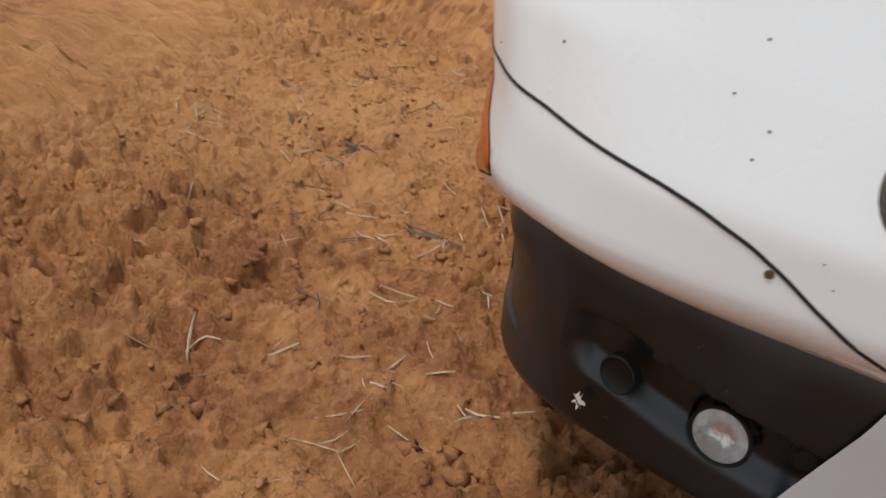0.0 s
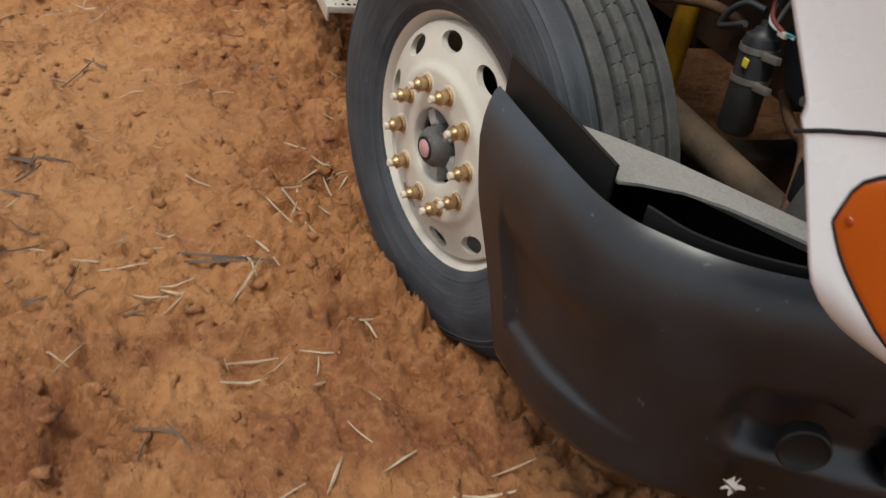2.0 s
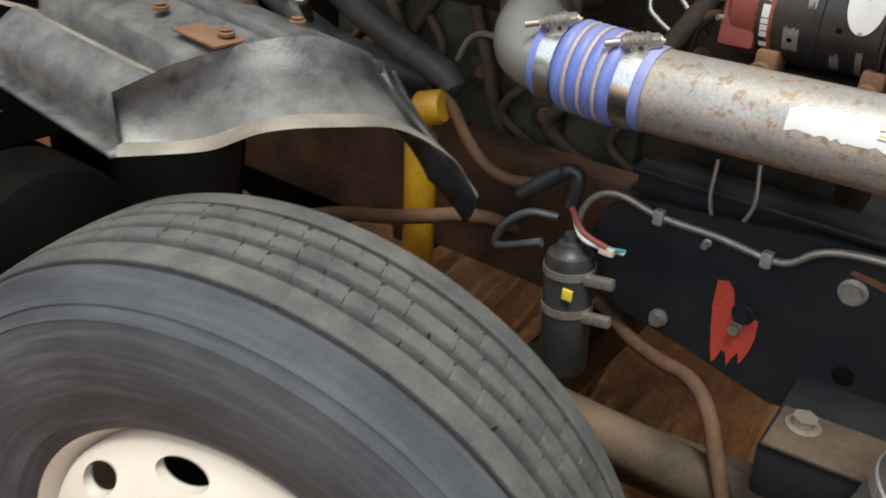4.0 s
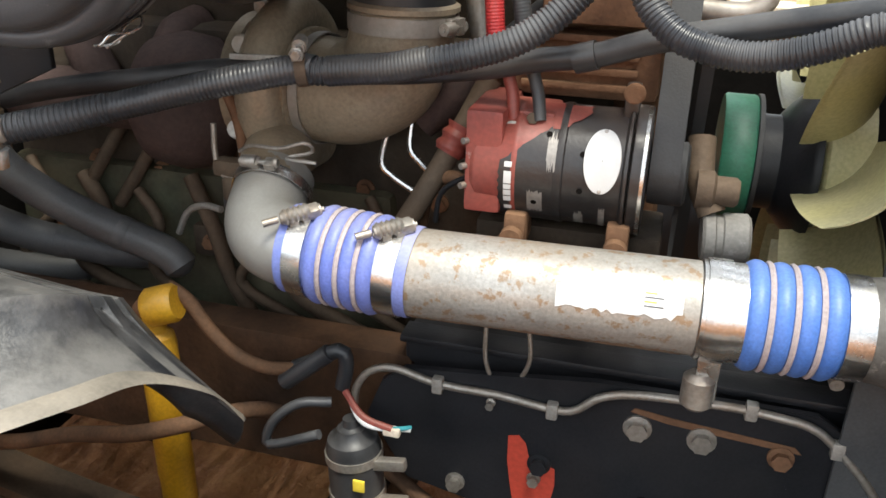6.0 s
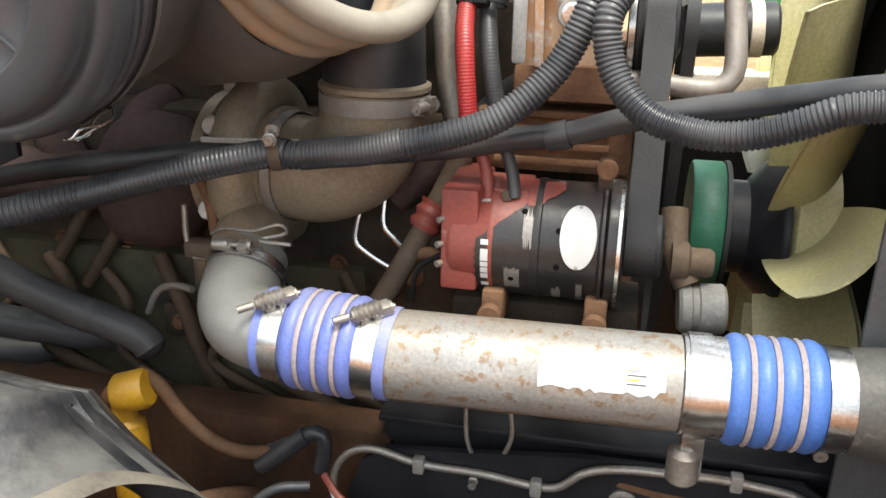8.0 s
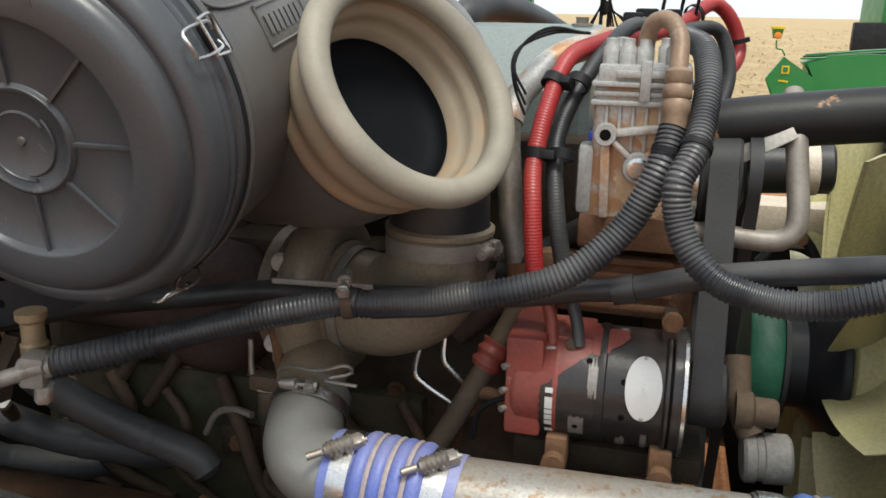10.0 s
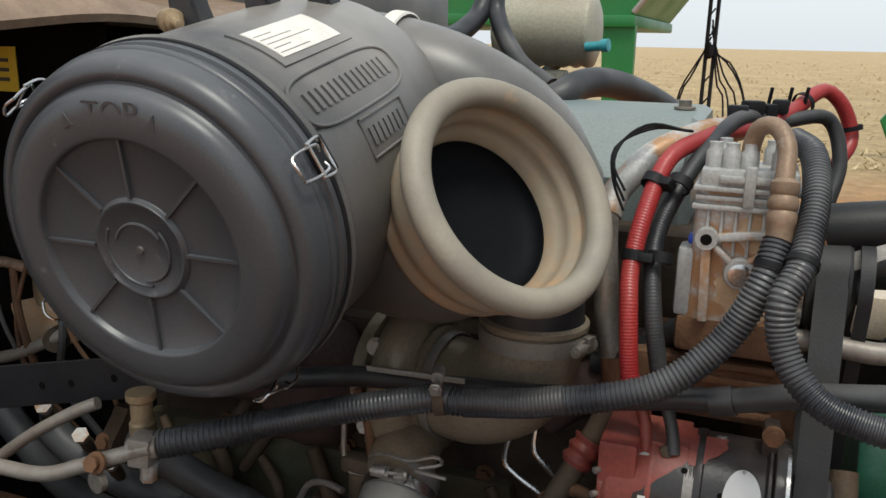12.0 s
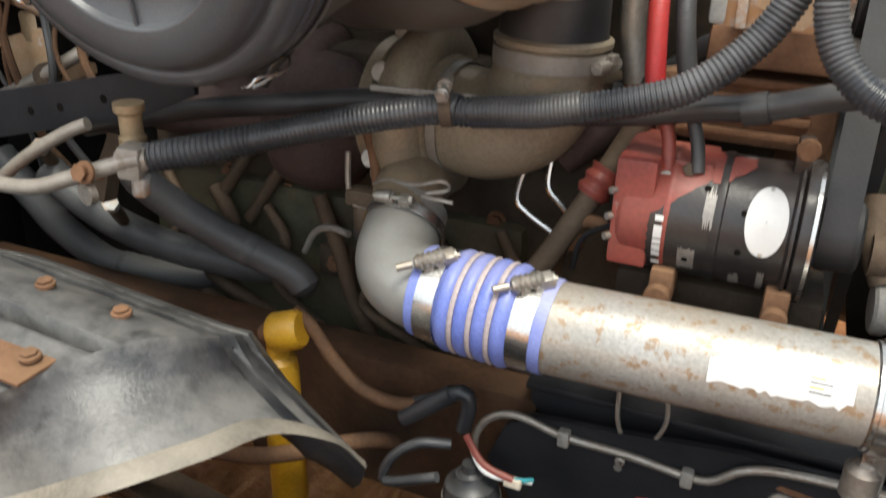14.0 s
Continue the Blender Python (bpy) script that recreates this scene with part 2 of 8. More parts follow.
    "orange": surface("orange_lens", (0.85, 0.26, 0.02), rough=0.3, bump=0.02),
    "bluecap": surface("blue_cap_plastic", (0.02, 0.06, 0.42), rough=0.4, bump=0.02),
    "pink": surface("pink_cap", (0.55, 0.30, 0.30), (0.48, 0.26, 0.26), 0.5, bump=0.03),
    "teal": surface("teal_sticker", (0.05, 0.32, 0.36), rough=0.5, bump=0.02),
    "linergrey": surface("dusty_fender_plastic", (0.010, 0.0112, 0.014), (0.058, 0.059, 0.062), 0.42, scale=14, fine=200, bump=0.12, dust=(0.32, 0.27, 0.21), dust_amount=0.06, spot=(0.014, 0.0148, 0.017), spot_scale=22, spot_cut=0.54, spot_soft=0.10),
    "linerdust": surface("pale_dusty_plastic", (0.20, 0.175, 0.14), (0.10, 0.09, 0.075), 0.65, scale=14, fine=200, bump=0.1, dust=(0.34, 0.30, 0.24), dust_amount=0.45),
    "canister": surface("dusty_grey_canister", (0.13, 0.125, 0.115), (0.085, 0.08, 0.075), 0.6, 0.3, scale=14, fine=160, bump=0.18, spot=(0.34, 0.32, 0.29), spot_scale=26, spot_cut=0.6, spot_soft=0.12),
    "elbow": surface("stained_cast_elbow", (0.31, 0.305, 0.29), (0.21, 0.20, 0.185), 0.38, 0.3, scale=7, fine=220, grain=0.1, bump=0.04, depth=0.002, dust=(0.33, 0.27, 0.20), dust_amount=0.25),
    "rustpipe": surface("rust_tan_pipe", (0.33, 0.225, 0.15), (0.22, 0.15, 0.10), 0.5, 0.25, scale=22, fine=200, grain=0.2, bump=0.12, spot=(0.42, 0.38, 0.33), spot_scale=18, spot_cut=0.62, spot_soft=0.1),
    "rusttan": surface("rust_tan_casting", (0.44, 0.27, 0.14), (0.52, 0.38, 0.25), 0.6, 0.1, scale=16, fine=220, grain=0.15, bump=0.12, spot=(0.60, 0.57, 0.52), spot_scale=22, spot_cut=0.60, spot_soft=0.1),
    "weathered": surface("weathered_grey_pipe", (0.36, 0.325, 0.285), (0.24, 0.21, 0.18), 0.5, 0.35, scale=18, fine=200, grain=0.15, bump=0.1, spot=(0.17, 0.12, 0.085), spot_scale=16, spot_cut=0.6, spot_soft=0.15),
    "pipeblack": surface("chipped_black_pipe_paint", (0.007, 0.0075, 0.009), (0.010, 0.0105, 0.012), 0.48, spec=0.3, scale=9, fine=200, grain=0.2, bump=0.08, spot=(0.34, 0.19, 0.10), spot_scale=13, spot_cut=0.60, spot_soft=0.03, dust=(0.20, 0.18, 0.16), dust_amount=0.12),
    "dustybrass": surface("dusty_brass", (0.38, 0.28, 0.165), (0.28, 0.20, 0.12), 0.5, 0.3, scale=25, fine=200, bump=0.12),
    "heaterhose": surface("dusty_heater_hose", (0.045, 0.047, 0.052), (0.072, 0.073, 0.074), 0.5, scale=9, fine=260, bump=0.1, dust=(0.20, 0.19, 0.175), dust_amount=0.30),
    "oilydust": surface("oily_brown_grime", (0.105,0.078,0.056), (0.05,0.038,0.029), 0.7, 0.15, scale=10, fine=140, bump=0.25, dust=(0.22,0.145,0.09), dust_amount=0.4, spec=0.2),
    "idler": surface("pale_dusty_idler", (0.30, 0.29, 0.265), (0.20, 0.185, 0.165), 0.6, 0.1, scale=12, fine=180, bump=0.12, spot=(0.40, 0.385, 0.36), spot_scale=20, spot_cut=0.6, spot_soft=0.1),
    "bracket": surface("galvanised_bracket", (0.42, 0.40, 0.37), (0.33, 0.31, 0.28), 0.55, 0.5, scale=9, fine=200, bump=0.12, dust=(0.42, 0.36, 0.29), dust_amount=0.4),
    "stepalu": surface("step_aluminium", (0.70, 0.66, 0.59), (0.60, 0.56, 0.49), 0.45, 0.5, scale=9, fine=200, bump=0.1, dust=(0.55, 0.46, 0.36), dust_amount=0.3),
    "straw": surface("dry_straw", (0.60, 0.48, 0.34), (0.42, 0.31, 0.20), 0.85, scale=30, fine=150, bump=0.1, vary=0.25),
    "twig": surface("dark_twig", (0.16, 0.105, 0.07), (0.09, 0.06, 0.042), 0.9, fine=150, bump=0.2),
    "stubble": surface("maize_stubble", (0.60, 0.48, 0.28), (0.46, 0.35, 0.19), 0.9, scale=0.3, fine=3, bump=0.0),
}


def add_settled_dust(m, colour):
    """Dust that lies where the mesh says it has settled, broken up by a fine and a coarse noise."""
    n, l = m.node_tree.nodes, m.node_tree.links
    b = n["Principled BSDF"]
    under = b.inputs["Base Color"].links[0].from_socket
    at = n.new("ShaderNodeAttribute")
    at.attribute_name = "settled_dust"
    co = n.new("ShaderNodeTexCoord")
    t = n.new("ShaderNodeTexNoise")
    t.inputs["Scale"].default_value, t.inputs["Detail"].default_value, t.inputs["Roughness"].default_value = 26, 8, 0.7
    l.new(co.outputs["Object"], t.inputs["Vector"])
    add = n.new("ShaderNodeMath")
    add.operation = "MULTIPLY_ADD"
    add.inputs[1].default_value = 1.9
    l.new(t.outputs[0], add.inputs[0])
    l.new(at.outputs["Fac"], add.inputs[2])
    r = n.new("ShaderNodeMapRange")
    r.inputs[1].default_value, r.inputs[2].default_value, r.inputs[4].default_value = 1.12, 1.95, 0.75
    l.new(add.outputs[0], r.inputs[0])
    x = n.new("ShaderNodeMix")
    x.data_type = "RGBA"
    x.inputs[7].default_value = (*colour, 1)
    l.new(r.outputs[0], x.inputs[0])
    l.new(under, x.inputs[6])
    l.new(x.outputs[2], b.inputs["Base Color"])


def add_wear_rings(m, colour, amount):
    """Pale scuffing drawn out round the local y axis."""
    n, l = m.node_tree.nodes, m.node_tree.links
    b = n["Principled BSDF"]
    under = b.inputs["Base Color"].links[0].from_socket
    co, sep, both = n.new("ShaderNodeTexCoord"), n.new("ShaderNodeSeparateXYZ"), n.new("ShaderNodeCombineXYZ")
    l.new(co.outputs["Object"], sep.inputs[0])
    flat, length, ang = n.new("ShaderNodeCombineXYZ"), n.new("ShaderNodeVectorMath"), n.new("ShaderNodeMath")
    length.operation, ang.operation = "LENGTH", "ARCTAN2"
    l.new(sep.outputs[0], flat.inputs[0])
    l.new(sep.outputs[2], flat.inputs[1])
    l.new(flat.outputs[0], length.inputs[0])
    l.new(sep.outputs[2], ang.inputs[0])
    l.new(sep.outputs[0], ang.inputs[1])
    for src, k, slot in ((length.outputs["Value"], 95.0, 0), (ang.outputs[0], 1.8, 1)):
        mu = n.new("ShaderNodeMath")
        mu.operation = "MULTIPLY"
        mu.inputs[1].default_value = k
        l.new(src, mu.inputs[0])
        l.new(mu.outputs[0], both.inputs[slot])
    t = n.new("ShaderNodeTexNoise")
    t.inputs["Scale"].default_value, t.inputs["Detail"].default_value, t.inputs["Roughness"].default_value = 1.0, 6, 0.65
    l.new(both.outputs[0], t.inputs["Vector"])
    r = n.new("ShaderNodeMapRange")
    r.inputs[1].default_value, r.inputs[2].default_value, r.inputs[4].default_value = 0.48, 0.72, amount
    l.new(t.outputs[0], r.inputs[0])
    x = n.new("ShaderNodeMix")
    x.data_type = "RGBA"
    x.inputs[7].default_value = (*colour, 1)
    l.new(r.outputs[0], x.inputs[0])
    l.new(under, x.inputs[6])
    l.new(x.outputs[2], b.inputs["Base Color"])


add_wear_rings(M["tyre"], (0.105, 0.112, 0.124), 0.45)
add_settled_dust(M["linergrey"], (0.175, 0.168, 0.156))


def lens_material(name, colour, rough=0.12):
    m = bpy.data.materials.new(name)
    m.use_nodes = True
    b = m.node_tree.nodes["Principled BSDF"]
    b.inputs["Base Color"].default_value = (*colour, 1)
    b.inputs["Roughness"].default_value = rough
    b.inputs["Coat Weight"].default_value = 0.2
    n, l = m.node_tree.nodes, m.node_tree.links
    w = n.new("ShaderNodeTexWave")
    w.inputs["Scale"].default_value, w.inputs["Distortion"].default_value = 40, 0.3
    co = n.new("ShaderNodeTexCoord")
    l.new(co.outputs["Object"], w.inputs["Vector"])
    bp = n.new("ShaderNodeBump")
    bp.inputs["Strength"].default_value, bp.inputs["Distance"].default_value = 0.12, 0.002
    l.new(w.outputs[0], bp.inputs["Height"])
    l.new(bp.outputs[0], b.inputs["Normal"])
    return m


M["amber"] = lens_material("amber_lens", (0.42, 0.078, 0.006), 0.14)
M["ambertop"] = lens_material("amber_reflector", (0.27, 0.042, 0.005), 0.2)
M["glass"] = bpy.data.materials.new("clear_lens")
M["glass"].use_nodes = True
gb = M["glass"].node_tree.nodes["Principled BSDF"]
gb.inputs["Transmission Weight"].default_value, gb.inputs["Roughness"].default_value, gb.inputs["IOR"].default_value = 1.0, 0.04, 1.45
M["chrome"] = surface("lamp_reflector", (0.94, 0.94, 0.93), (0.88, 0.88, 0.87), 0.22, 0.55, scale=40, fine=55, bump=0.6, depth=0.006, rough_var=0.05)


# ---------- mesh helpers ----------
def part(name, bm, material, parent=None, label="", smooth=True, angle=40):
    """One mesh object out of a bmesh (or shared mesh data), under a thing or part."""
    if isinstance(bm, bpy.types.Mesh):
        me = bm
    else:
        me = bpy.data.meshes.new(name)
        bmesh.ops.recalc_face_normals(bm, faces=bm.faces)
        if smooth:
            for f in bm.faces:
                f.smooth = True
            lim = radians(angle)
            for e in bm.edges:
                if len(e.link_faces) == 2 and e.calc_face_angle(0) > lim:
                    e.smooth = False
        bm.to_mesh(me)
        bm.free()
        me.materials.append(M[material])
    ob = new(name, me)
    if parent:
        ob.parent = parent
        if not parent.parent:
            ob.matrix_parent_inverse = parent.matrix_basis.inverted()
    if label:
        ob["label"] = label
    return ob


def thing(name, base, label, category, group="", kind=""):
    ob = new(name)
    ob.empty_display_size = 0.05
    ob.matrix_basis = Matrix.Translation(base)
    return tagged(ob, label, category, group, kind)


def grid_bm(rows, close_u=False, close_v=False):
    """A bmesh over rows of points."""
    bm = bmesh.new()
    vs = [[bm.verts.new(p) for p in r] for r in rows]
    nu, nv = len(vs), len(vs[0])
    for i in range(nu if close_u else nu - 1):
        for j in range(nv if close_v else nv - 1):
            q = (vs[i][j], vs[(i + 1) % nu][j], vs[(i + 1) % nu][(j + 1) % nv], vs[i][(j + 1) % nv])
            if len(set(q)) == 4:
                try:
                    bm.faces.new(q)
                except ValueError:
                    pass
    return bm, vs


def spline(pts, steps=8):
    p = [Vector(q) for q in pts]
    p = [2 * p[0] - p[1]] + p + [2 * p[-1] - p[-2]]
    out = []
    for i in range(1, len(p) - 2):
        for k in range(steps):
            t = k / steps
            a, b, c, d = p[i - 1:i + 3]
            out.append(0.5 * ((2 * b) + (c - a) * t + (2 * a - 5 * b + 4 * c - d) * t * t + (3 * b - a - 3 * c + d) * t ** 3))
    return out + [p[-2]]


def resample(path, step):
    out, left = [path[0].copy()], step
    for a, b in zip(path, path[1:]):
        d = (b - a).length
        pos = 0.0
        while d - pos >= left:
            pos += left
            out.append(a.lerp(b, pos / d))
            left = step
        left -= d - pos
    if (out[-1] - path[-1]).length > step * 0.3:
        out.append(path[-1].copy())
    return out


def sweep_bm(path, radius, n=12, caps=True):
    """A tube along a path; radius is a number or a function of (index, share)."""
    rows, up = [], None
    for i, p in enumerate(path):
        t = (path[min(i + 1, len(path) - 1)] - path[max(i - 1, 0)]).normalized()
        if up is None:
            up = t.orthogonal().normalized()
        up = (up - t * up.dot(t)).normalized()
        side = t.cross(up)
        r = radius(i, i / (len(path) - 1)) if callable(radius) else radius
        rows.append([p + (up * math.cos(a) + side * math.sin(a)) * r for a in (2 * math.pi * k / n for k in range(n))])
    bm, vs = grid_bm(rows, close_v=True)
    if caps:
        bm.faces.new(vs[0])
        bm.faces.new(vs[-1])
    return bm


def hose_bm(pts, r, n=12, step=0.02):
    return sweep_bm(resample(spline(pts), step), r, n)


def loom_bm(pts, r, pitch=0.0075, n=14, depth=0.09):
    """Corrugated tube."""
    path = resample(spline(pts, 10), pitch / 4)
    prof = (1.0, 1.0, 1 - depth, 1 - depth)
    return sweep_bm(path, lambda i, s: r * prof[i % 4], n)


def lathe_bm(profile, n=48, m=Matrix(), caps=True):
    """Turns (radius, height) pairs round local z."""
    rows = [[m @ Vector((r * math.cos(a), r * math.sin(a), h)) for a in (2 * math.pi * k / n for k in range(n))] for r, h in profile]
    bm, vs = grid_bm(rows, close_v=True)
    if caps:
        for row, (r, h) in ((vs[0], profile[0]), (vs[-1], profile[-1])):
            if r > 1e-5:
                bm.faces.new(row)
    bmesh.ops.remove_doubles(bm, verts=bm.verts, dist=1e-6)
    return bm


def axis(origin, direction, up=(0, 0, 1)):
    """A matrix whose z runs along direction."""
    z = Vector(direction).normalized()
    x = Vector(up).cross(z)
    if x.length < 1e-4:
        x = Vector((1, 0, 0)).cross(z)
    x.normalize()
    y = z.cross(x)
    return Matrix(((x.x, y.x, z.x, origin[0]), (x.y, y.y, z.y, origin[1]), (x.z, y.z, z.z, origin[2]), (0, 0, 0, 1)))


def box_bm(size, m=Matrix(), bevel=0.004, seg=2):
    bm = bmesh.new()
    bmesh.ops.create_cube(bm, size=1, matrix=m @ Matrix.Diagonal((*size, 1)))
    if bevel:
        bmesh.ops.bevel(bm, geom=bm.edges[:], offset=bevel, segments=seg, affect="EDGES", profile=0.6)
    return bm


def plate_bm(outline, thick, m=Matrix(), bevel=0.0):
    """A plate from a flat outline in local x and y, thick along local z."""
    bm = bmesh.new()
    lo = [bm.verts.new(m @ Vector((x, y, 0))) for x, y in outline]
    hi = [bm.verts.new(m @ Vector((x, y, thick))) for x, y in outline]
    n = len(outline)
    bm.faces.new(lo)
    top = bm.faces.new(hi)
    for i in range(n):
        bm.faces.new((lo[i], lo[(i + 1) % n], hi[(i + 1) % n], hi[i]))
    if bevel:
        bmesh.ops.bevel(bm, geom=[e for e in top.edges], offset=bevel, segments=2, affect="EDGES")
    return bm


def join_bm(*bms):
    out = bmesh.new()
    for b in bms:
        me = bpy.data.meshes.new("tmp")
        b.to_mesh(me)
        b.free()
        out.from_mesh(me)
        bpy.data.meshes.remove(me)
    return out


def hex_bm(r, h, m=Matrix(), bevel=0.0015):
    bm = lathe_bm([(r, 0), (r, h)], 6, m)
    bmesh.ops.bevel(bm, geom=bm.edges[:], offset=bevel, segments=1, affect="EDGES")
    return bm


def arc(n, a0=0.0, a1=360.0):
    return [radians(a0 + (a1 - a0) * k / n) for k in range(n + 1)]


def bolt(parent, pos, direction, r=0.012, h=0.01, material="dullsteel", name="bolt", washer=True):
    m = axis(pos, direction)
    b = hex_bm(r, h, m @ Matrix.Translation((0, 0, 0.002)))
    if washer:
        b = join_bm(b, lathe_bm([(r * 1.5, -0.002), (r * 1.5, 0.002), (r * 1.2, 0.003)], 16, m))
    return part(name, b, material, parent)


def clamp_band(parent, pos, direction, r, width=0.014, material="steel", name="hose_clamp", up=(0, 0, 1), tbolt=True, spring=False):
    """A band clamp with its tightening bolt, as one part and one sub-part."""
    m = axis(pos, direction, up)
    band = part(name, lathe_bm([(r, -width / 2), (r + 0.002, -width / 2), (r + 0.0025, 0), (r + 0.002, width / 2), (r, width / 2)], 40, m, caps=False), material, parent)
    if tbolt:
        if spring:
            m = m @ Matrix.Translation((0, 0.25 * r, 0)) @ Matrix.Rotation(radians(-52), 4, "Y") @ Matrix.Diagonal((0.75, 0.75, 0.75, 1))
        c = m @ Vector((0, r + 0.009, 0))
        t = m.to_3x3() @ Vector((1, 0, 0))
        bm = join_bm(lathe_bm([(0.0035, -0.028), (0.0035, 0.030)], 10, axis(c, t)), lathe_bm([(0.009, 0.004), (0.0095, 0.010), (0.0085, 0.026)], 16, axis(c, t)),
                     box_bm((0.016, 0.012, width), m @ Matrix.Translation((-0.016, r + 0.006, 0)), 0.002), box_bm((0.012, 0.012, width), m @ Matrix.Translation((0.006, r + 0.006, 0)), 0.002), hex_bm(0.0075, 0.006, axis(c - t * 0.028, t)))
        if spring:
            coil = [(0.0085, -0.020)] + [(0.0115 - 0.0025 * (k % 2), -0.016 + 0.0034 * k) for k in range(9)] + [(0.0085, 0.016)]
            bm = join_bm(bm, lathe_bm(coil, 18, axis(c + m.to_3x3() @ Vector((-0.006, 0.006, 0)), t)), hex_bm(0.009, 0.010, axis(c + m.to_3x3() @ Vector((-0.036, 0.006, 0)), t)), lathe_bm([(0.005, -0.05), (0.005, -0.03)], 10, axis(c + m.to_3x3() @ Vector((0, 0.006, 0)), t)), box_bm((0.020, 0.020, 0.024), m @ Matrix.Translation((0.022, r + 0.011, 0)), 0.003))
        sub = part("clamp_bolt", bm, "dullsteel")
        sub.parent = band
    return band


# ---------- ground and distance ----------
def graded(lo, hi, step, far, grow=1.16):
    v = list(np.arange(lo, hi + step / 2, step))
    d, x = step, v[-1]
    while x < far:
        d *= grow
        x += d
        v.append(x)
    d, x = step, v[0]
    while x > -far:
        d *= grow
        x -= d
        v.insert(0, x)
    return v


def soil_height(x, y):
    near = max(0.0, min(1.0, (7 - math.hypot(x, y)) / 3))
    h = 0.035 * (noise.noise((x * 0.9, y * 0.9, 3)) + 0.0) + 0.02 * noise.noise((x * 2.6, y * 2.6, 7))
    if near > 0:
        rough = max(0.15, min(1.0, 0.74 + 1.3 * noise.noise((x * 0.8, y * 0.8, 11)) + (0.35 if x > -0.9 else 0.0)))
        wx, wy = x + 0.03 * noise.noise((x * 7, y * 7, 2)), y + 0.03 * noise.noise((x * 7, y * 7, 9))
        smooth = math.exp(-(((x + 1.1) / 0.7) ** 2 + ((y + 1.6) / 0.7) ** 2))
        rough *= 1 - 0.5 * smooth
        bill = lambda f, k: abs(noise.noise((wx * f, wy * f, k)))

        def clod(f, k, lo=0.02, hi=0.16):
            v = (noise.noise((wx * f, wy * f, k)) - lo) / (hi - lo)
            v = max(0.0, min(1.0, v))
            return v * v * (3 - 2 * v)

        h += near * (0.030 * noise.noise((x * 3.5, y * 3.5, 1)) + 0.012 * noise.noise((x * 9, y * 9, 8)))
        h += near * rough * (0.050 * bill(4.5, 2.1) + 0.030 * bill(9.5, 5.3) + 0.034 * clod(6, 1.3, 0.02, 0.14) + 0.038 * clod(12, 4.4, 0.02, 0.12) + 0.024 * clod(25, 6.1, 0.0, 0.14) + 0.030 * noise.fractal((wx * 10, wy * 10, 4.2), 0.35, 2.3, 5) - 0.026)
        ruts = math.exp(-((y + 0.45 + 0.12 * math.sin(x * 1.3)) / 0.35) ** 2)
        h -= 0.02 * near * ruts * (1 if x < 0.4 else 0.3)
    return h + 0.055


def build_ground():
    xs = graded(-2.2, 1.9, 0.0085, 3200)
    ys = graded(-1.9, 0.95, 0.0085, 3200)
    verts = [(x, y, soil_height(x, y) if abs(x) < 60 and abs(y) < 60 else 0.055) for x in xs for y in ys]
    ny = len(ys)
    faces = [(i * ny + j, (i + 1) * ny + j, (i + 1) * ny + j + 1, i * ny + j + 1) for i in range(len(xs) - 1) for j in range(ny - 1)]
    me = bpy.data.meshes.new("ground")
    me.from_pydata(verts, [], faces)
    me.polygons.foreach_set("use_smooth", [True] * len(me.polygons))
    m = bpy.data.materials.new("red_soil")
    m.use_nodes = True
    n, l = m.node_tree.nodes, m.node_tree.links
    b = n["Principled BSDF"]
    b.inputs["Roughness"].default_value = 0.95
    co = n.new("ShaderNodeTexCoord")

    def tex(scale, detail=6, rough=0.6):
        t = n.new("ShaderNodeTexNoise")
        t.inputs["Scale"].default_value, t.inputs["Detail"].default_value, t.inputs["Roughness"].default_value = scale, detail, rough
        l.new(co.outputs["Object"], t.inputs["Vector"])
        return t

    def mixed(fac, a, c):
        x = n.new("ShaderNodeMix")
        x.data_type = "RGBA"
        l.new(fac, x.inputs[0])
        for s, v in ((6, a), (7, c)):
            if isinstance(v, tuple):
                x.inputs[s].default_value = (*v, 1)
            else:
                l.new(v, x.inputs[s])
        return x.outputs[2]

    def span(src, lo, hi, a=0.0, c=1.0):
        r = n.new("ShaderNodeMapRange")
        r.inputs[1].default_value, r.inputs[2].default_value, r.inputs[3].default_value, r.inputs[4].default_value = lo, hi, a, c
        l.new(src, r.inputs[0])
        return r.outputs[0]

    soil = mixed(span(tex(1.3).outputs[0], 0.38, 0.62), (0.46, 0.192, 0.066), (0.62, 0.292, 0.112))
    soil = mixed(span(tex(3.2, 8, 0.66).outputs[0], 0.42, 0.62, 0, 0.9), soil, (0.29, 0.098, 0.034))
    soil = mixed(span(tex(45, 5).outputs[0], 0.48, 0.72, 0, 0.6), soil, (0.60, 0.280, 0.110))
    dist = n.new("ShaderNodeVectorMath")
    dist.operation = "DISTANCE"
    dist.inputs[1].default_value = (-1.1, -1.65, 0.06)
    l.new(co.outputs["Object"], dist.inputs[0])
    wob = n.new("ShaderNodeMath")
    wob.operation = "MULTIPLY_ADD"
    wob.inputs[1].default_value = 1.2
    l.new(tex(2.5).outputs[0], wob.inputs[0])
    l.new(dist.outputs["Value"], wob.inputs[2])
    soil = mixed(span(wob.outputs[0], 1.4, 2.2, 0.55, 0.0), soil, (0.62, 0.31, 0.125))
    crop = mixed(span(tex(0.35).outputs[0], 0.4, 0.6), (0.40, 0.29, 0.15), (0.52, 0.39, 0.21))
    crop = mixed(span(tex(4.0).outputs[0], 0.42, 0.62, 0, 0.75), crop, (0.30, 0.20, 0.10))
    sep = n.new("ShaderNodeSeparateXYZ")
    l.new(co.outputs["Object"], sep.inputs[0])
    add = n.new("ShaderNodeMath")
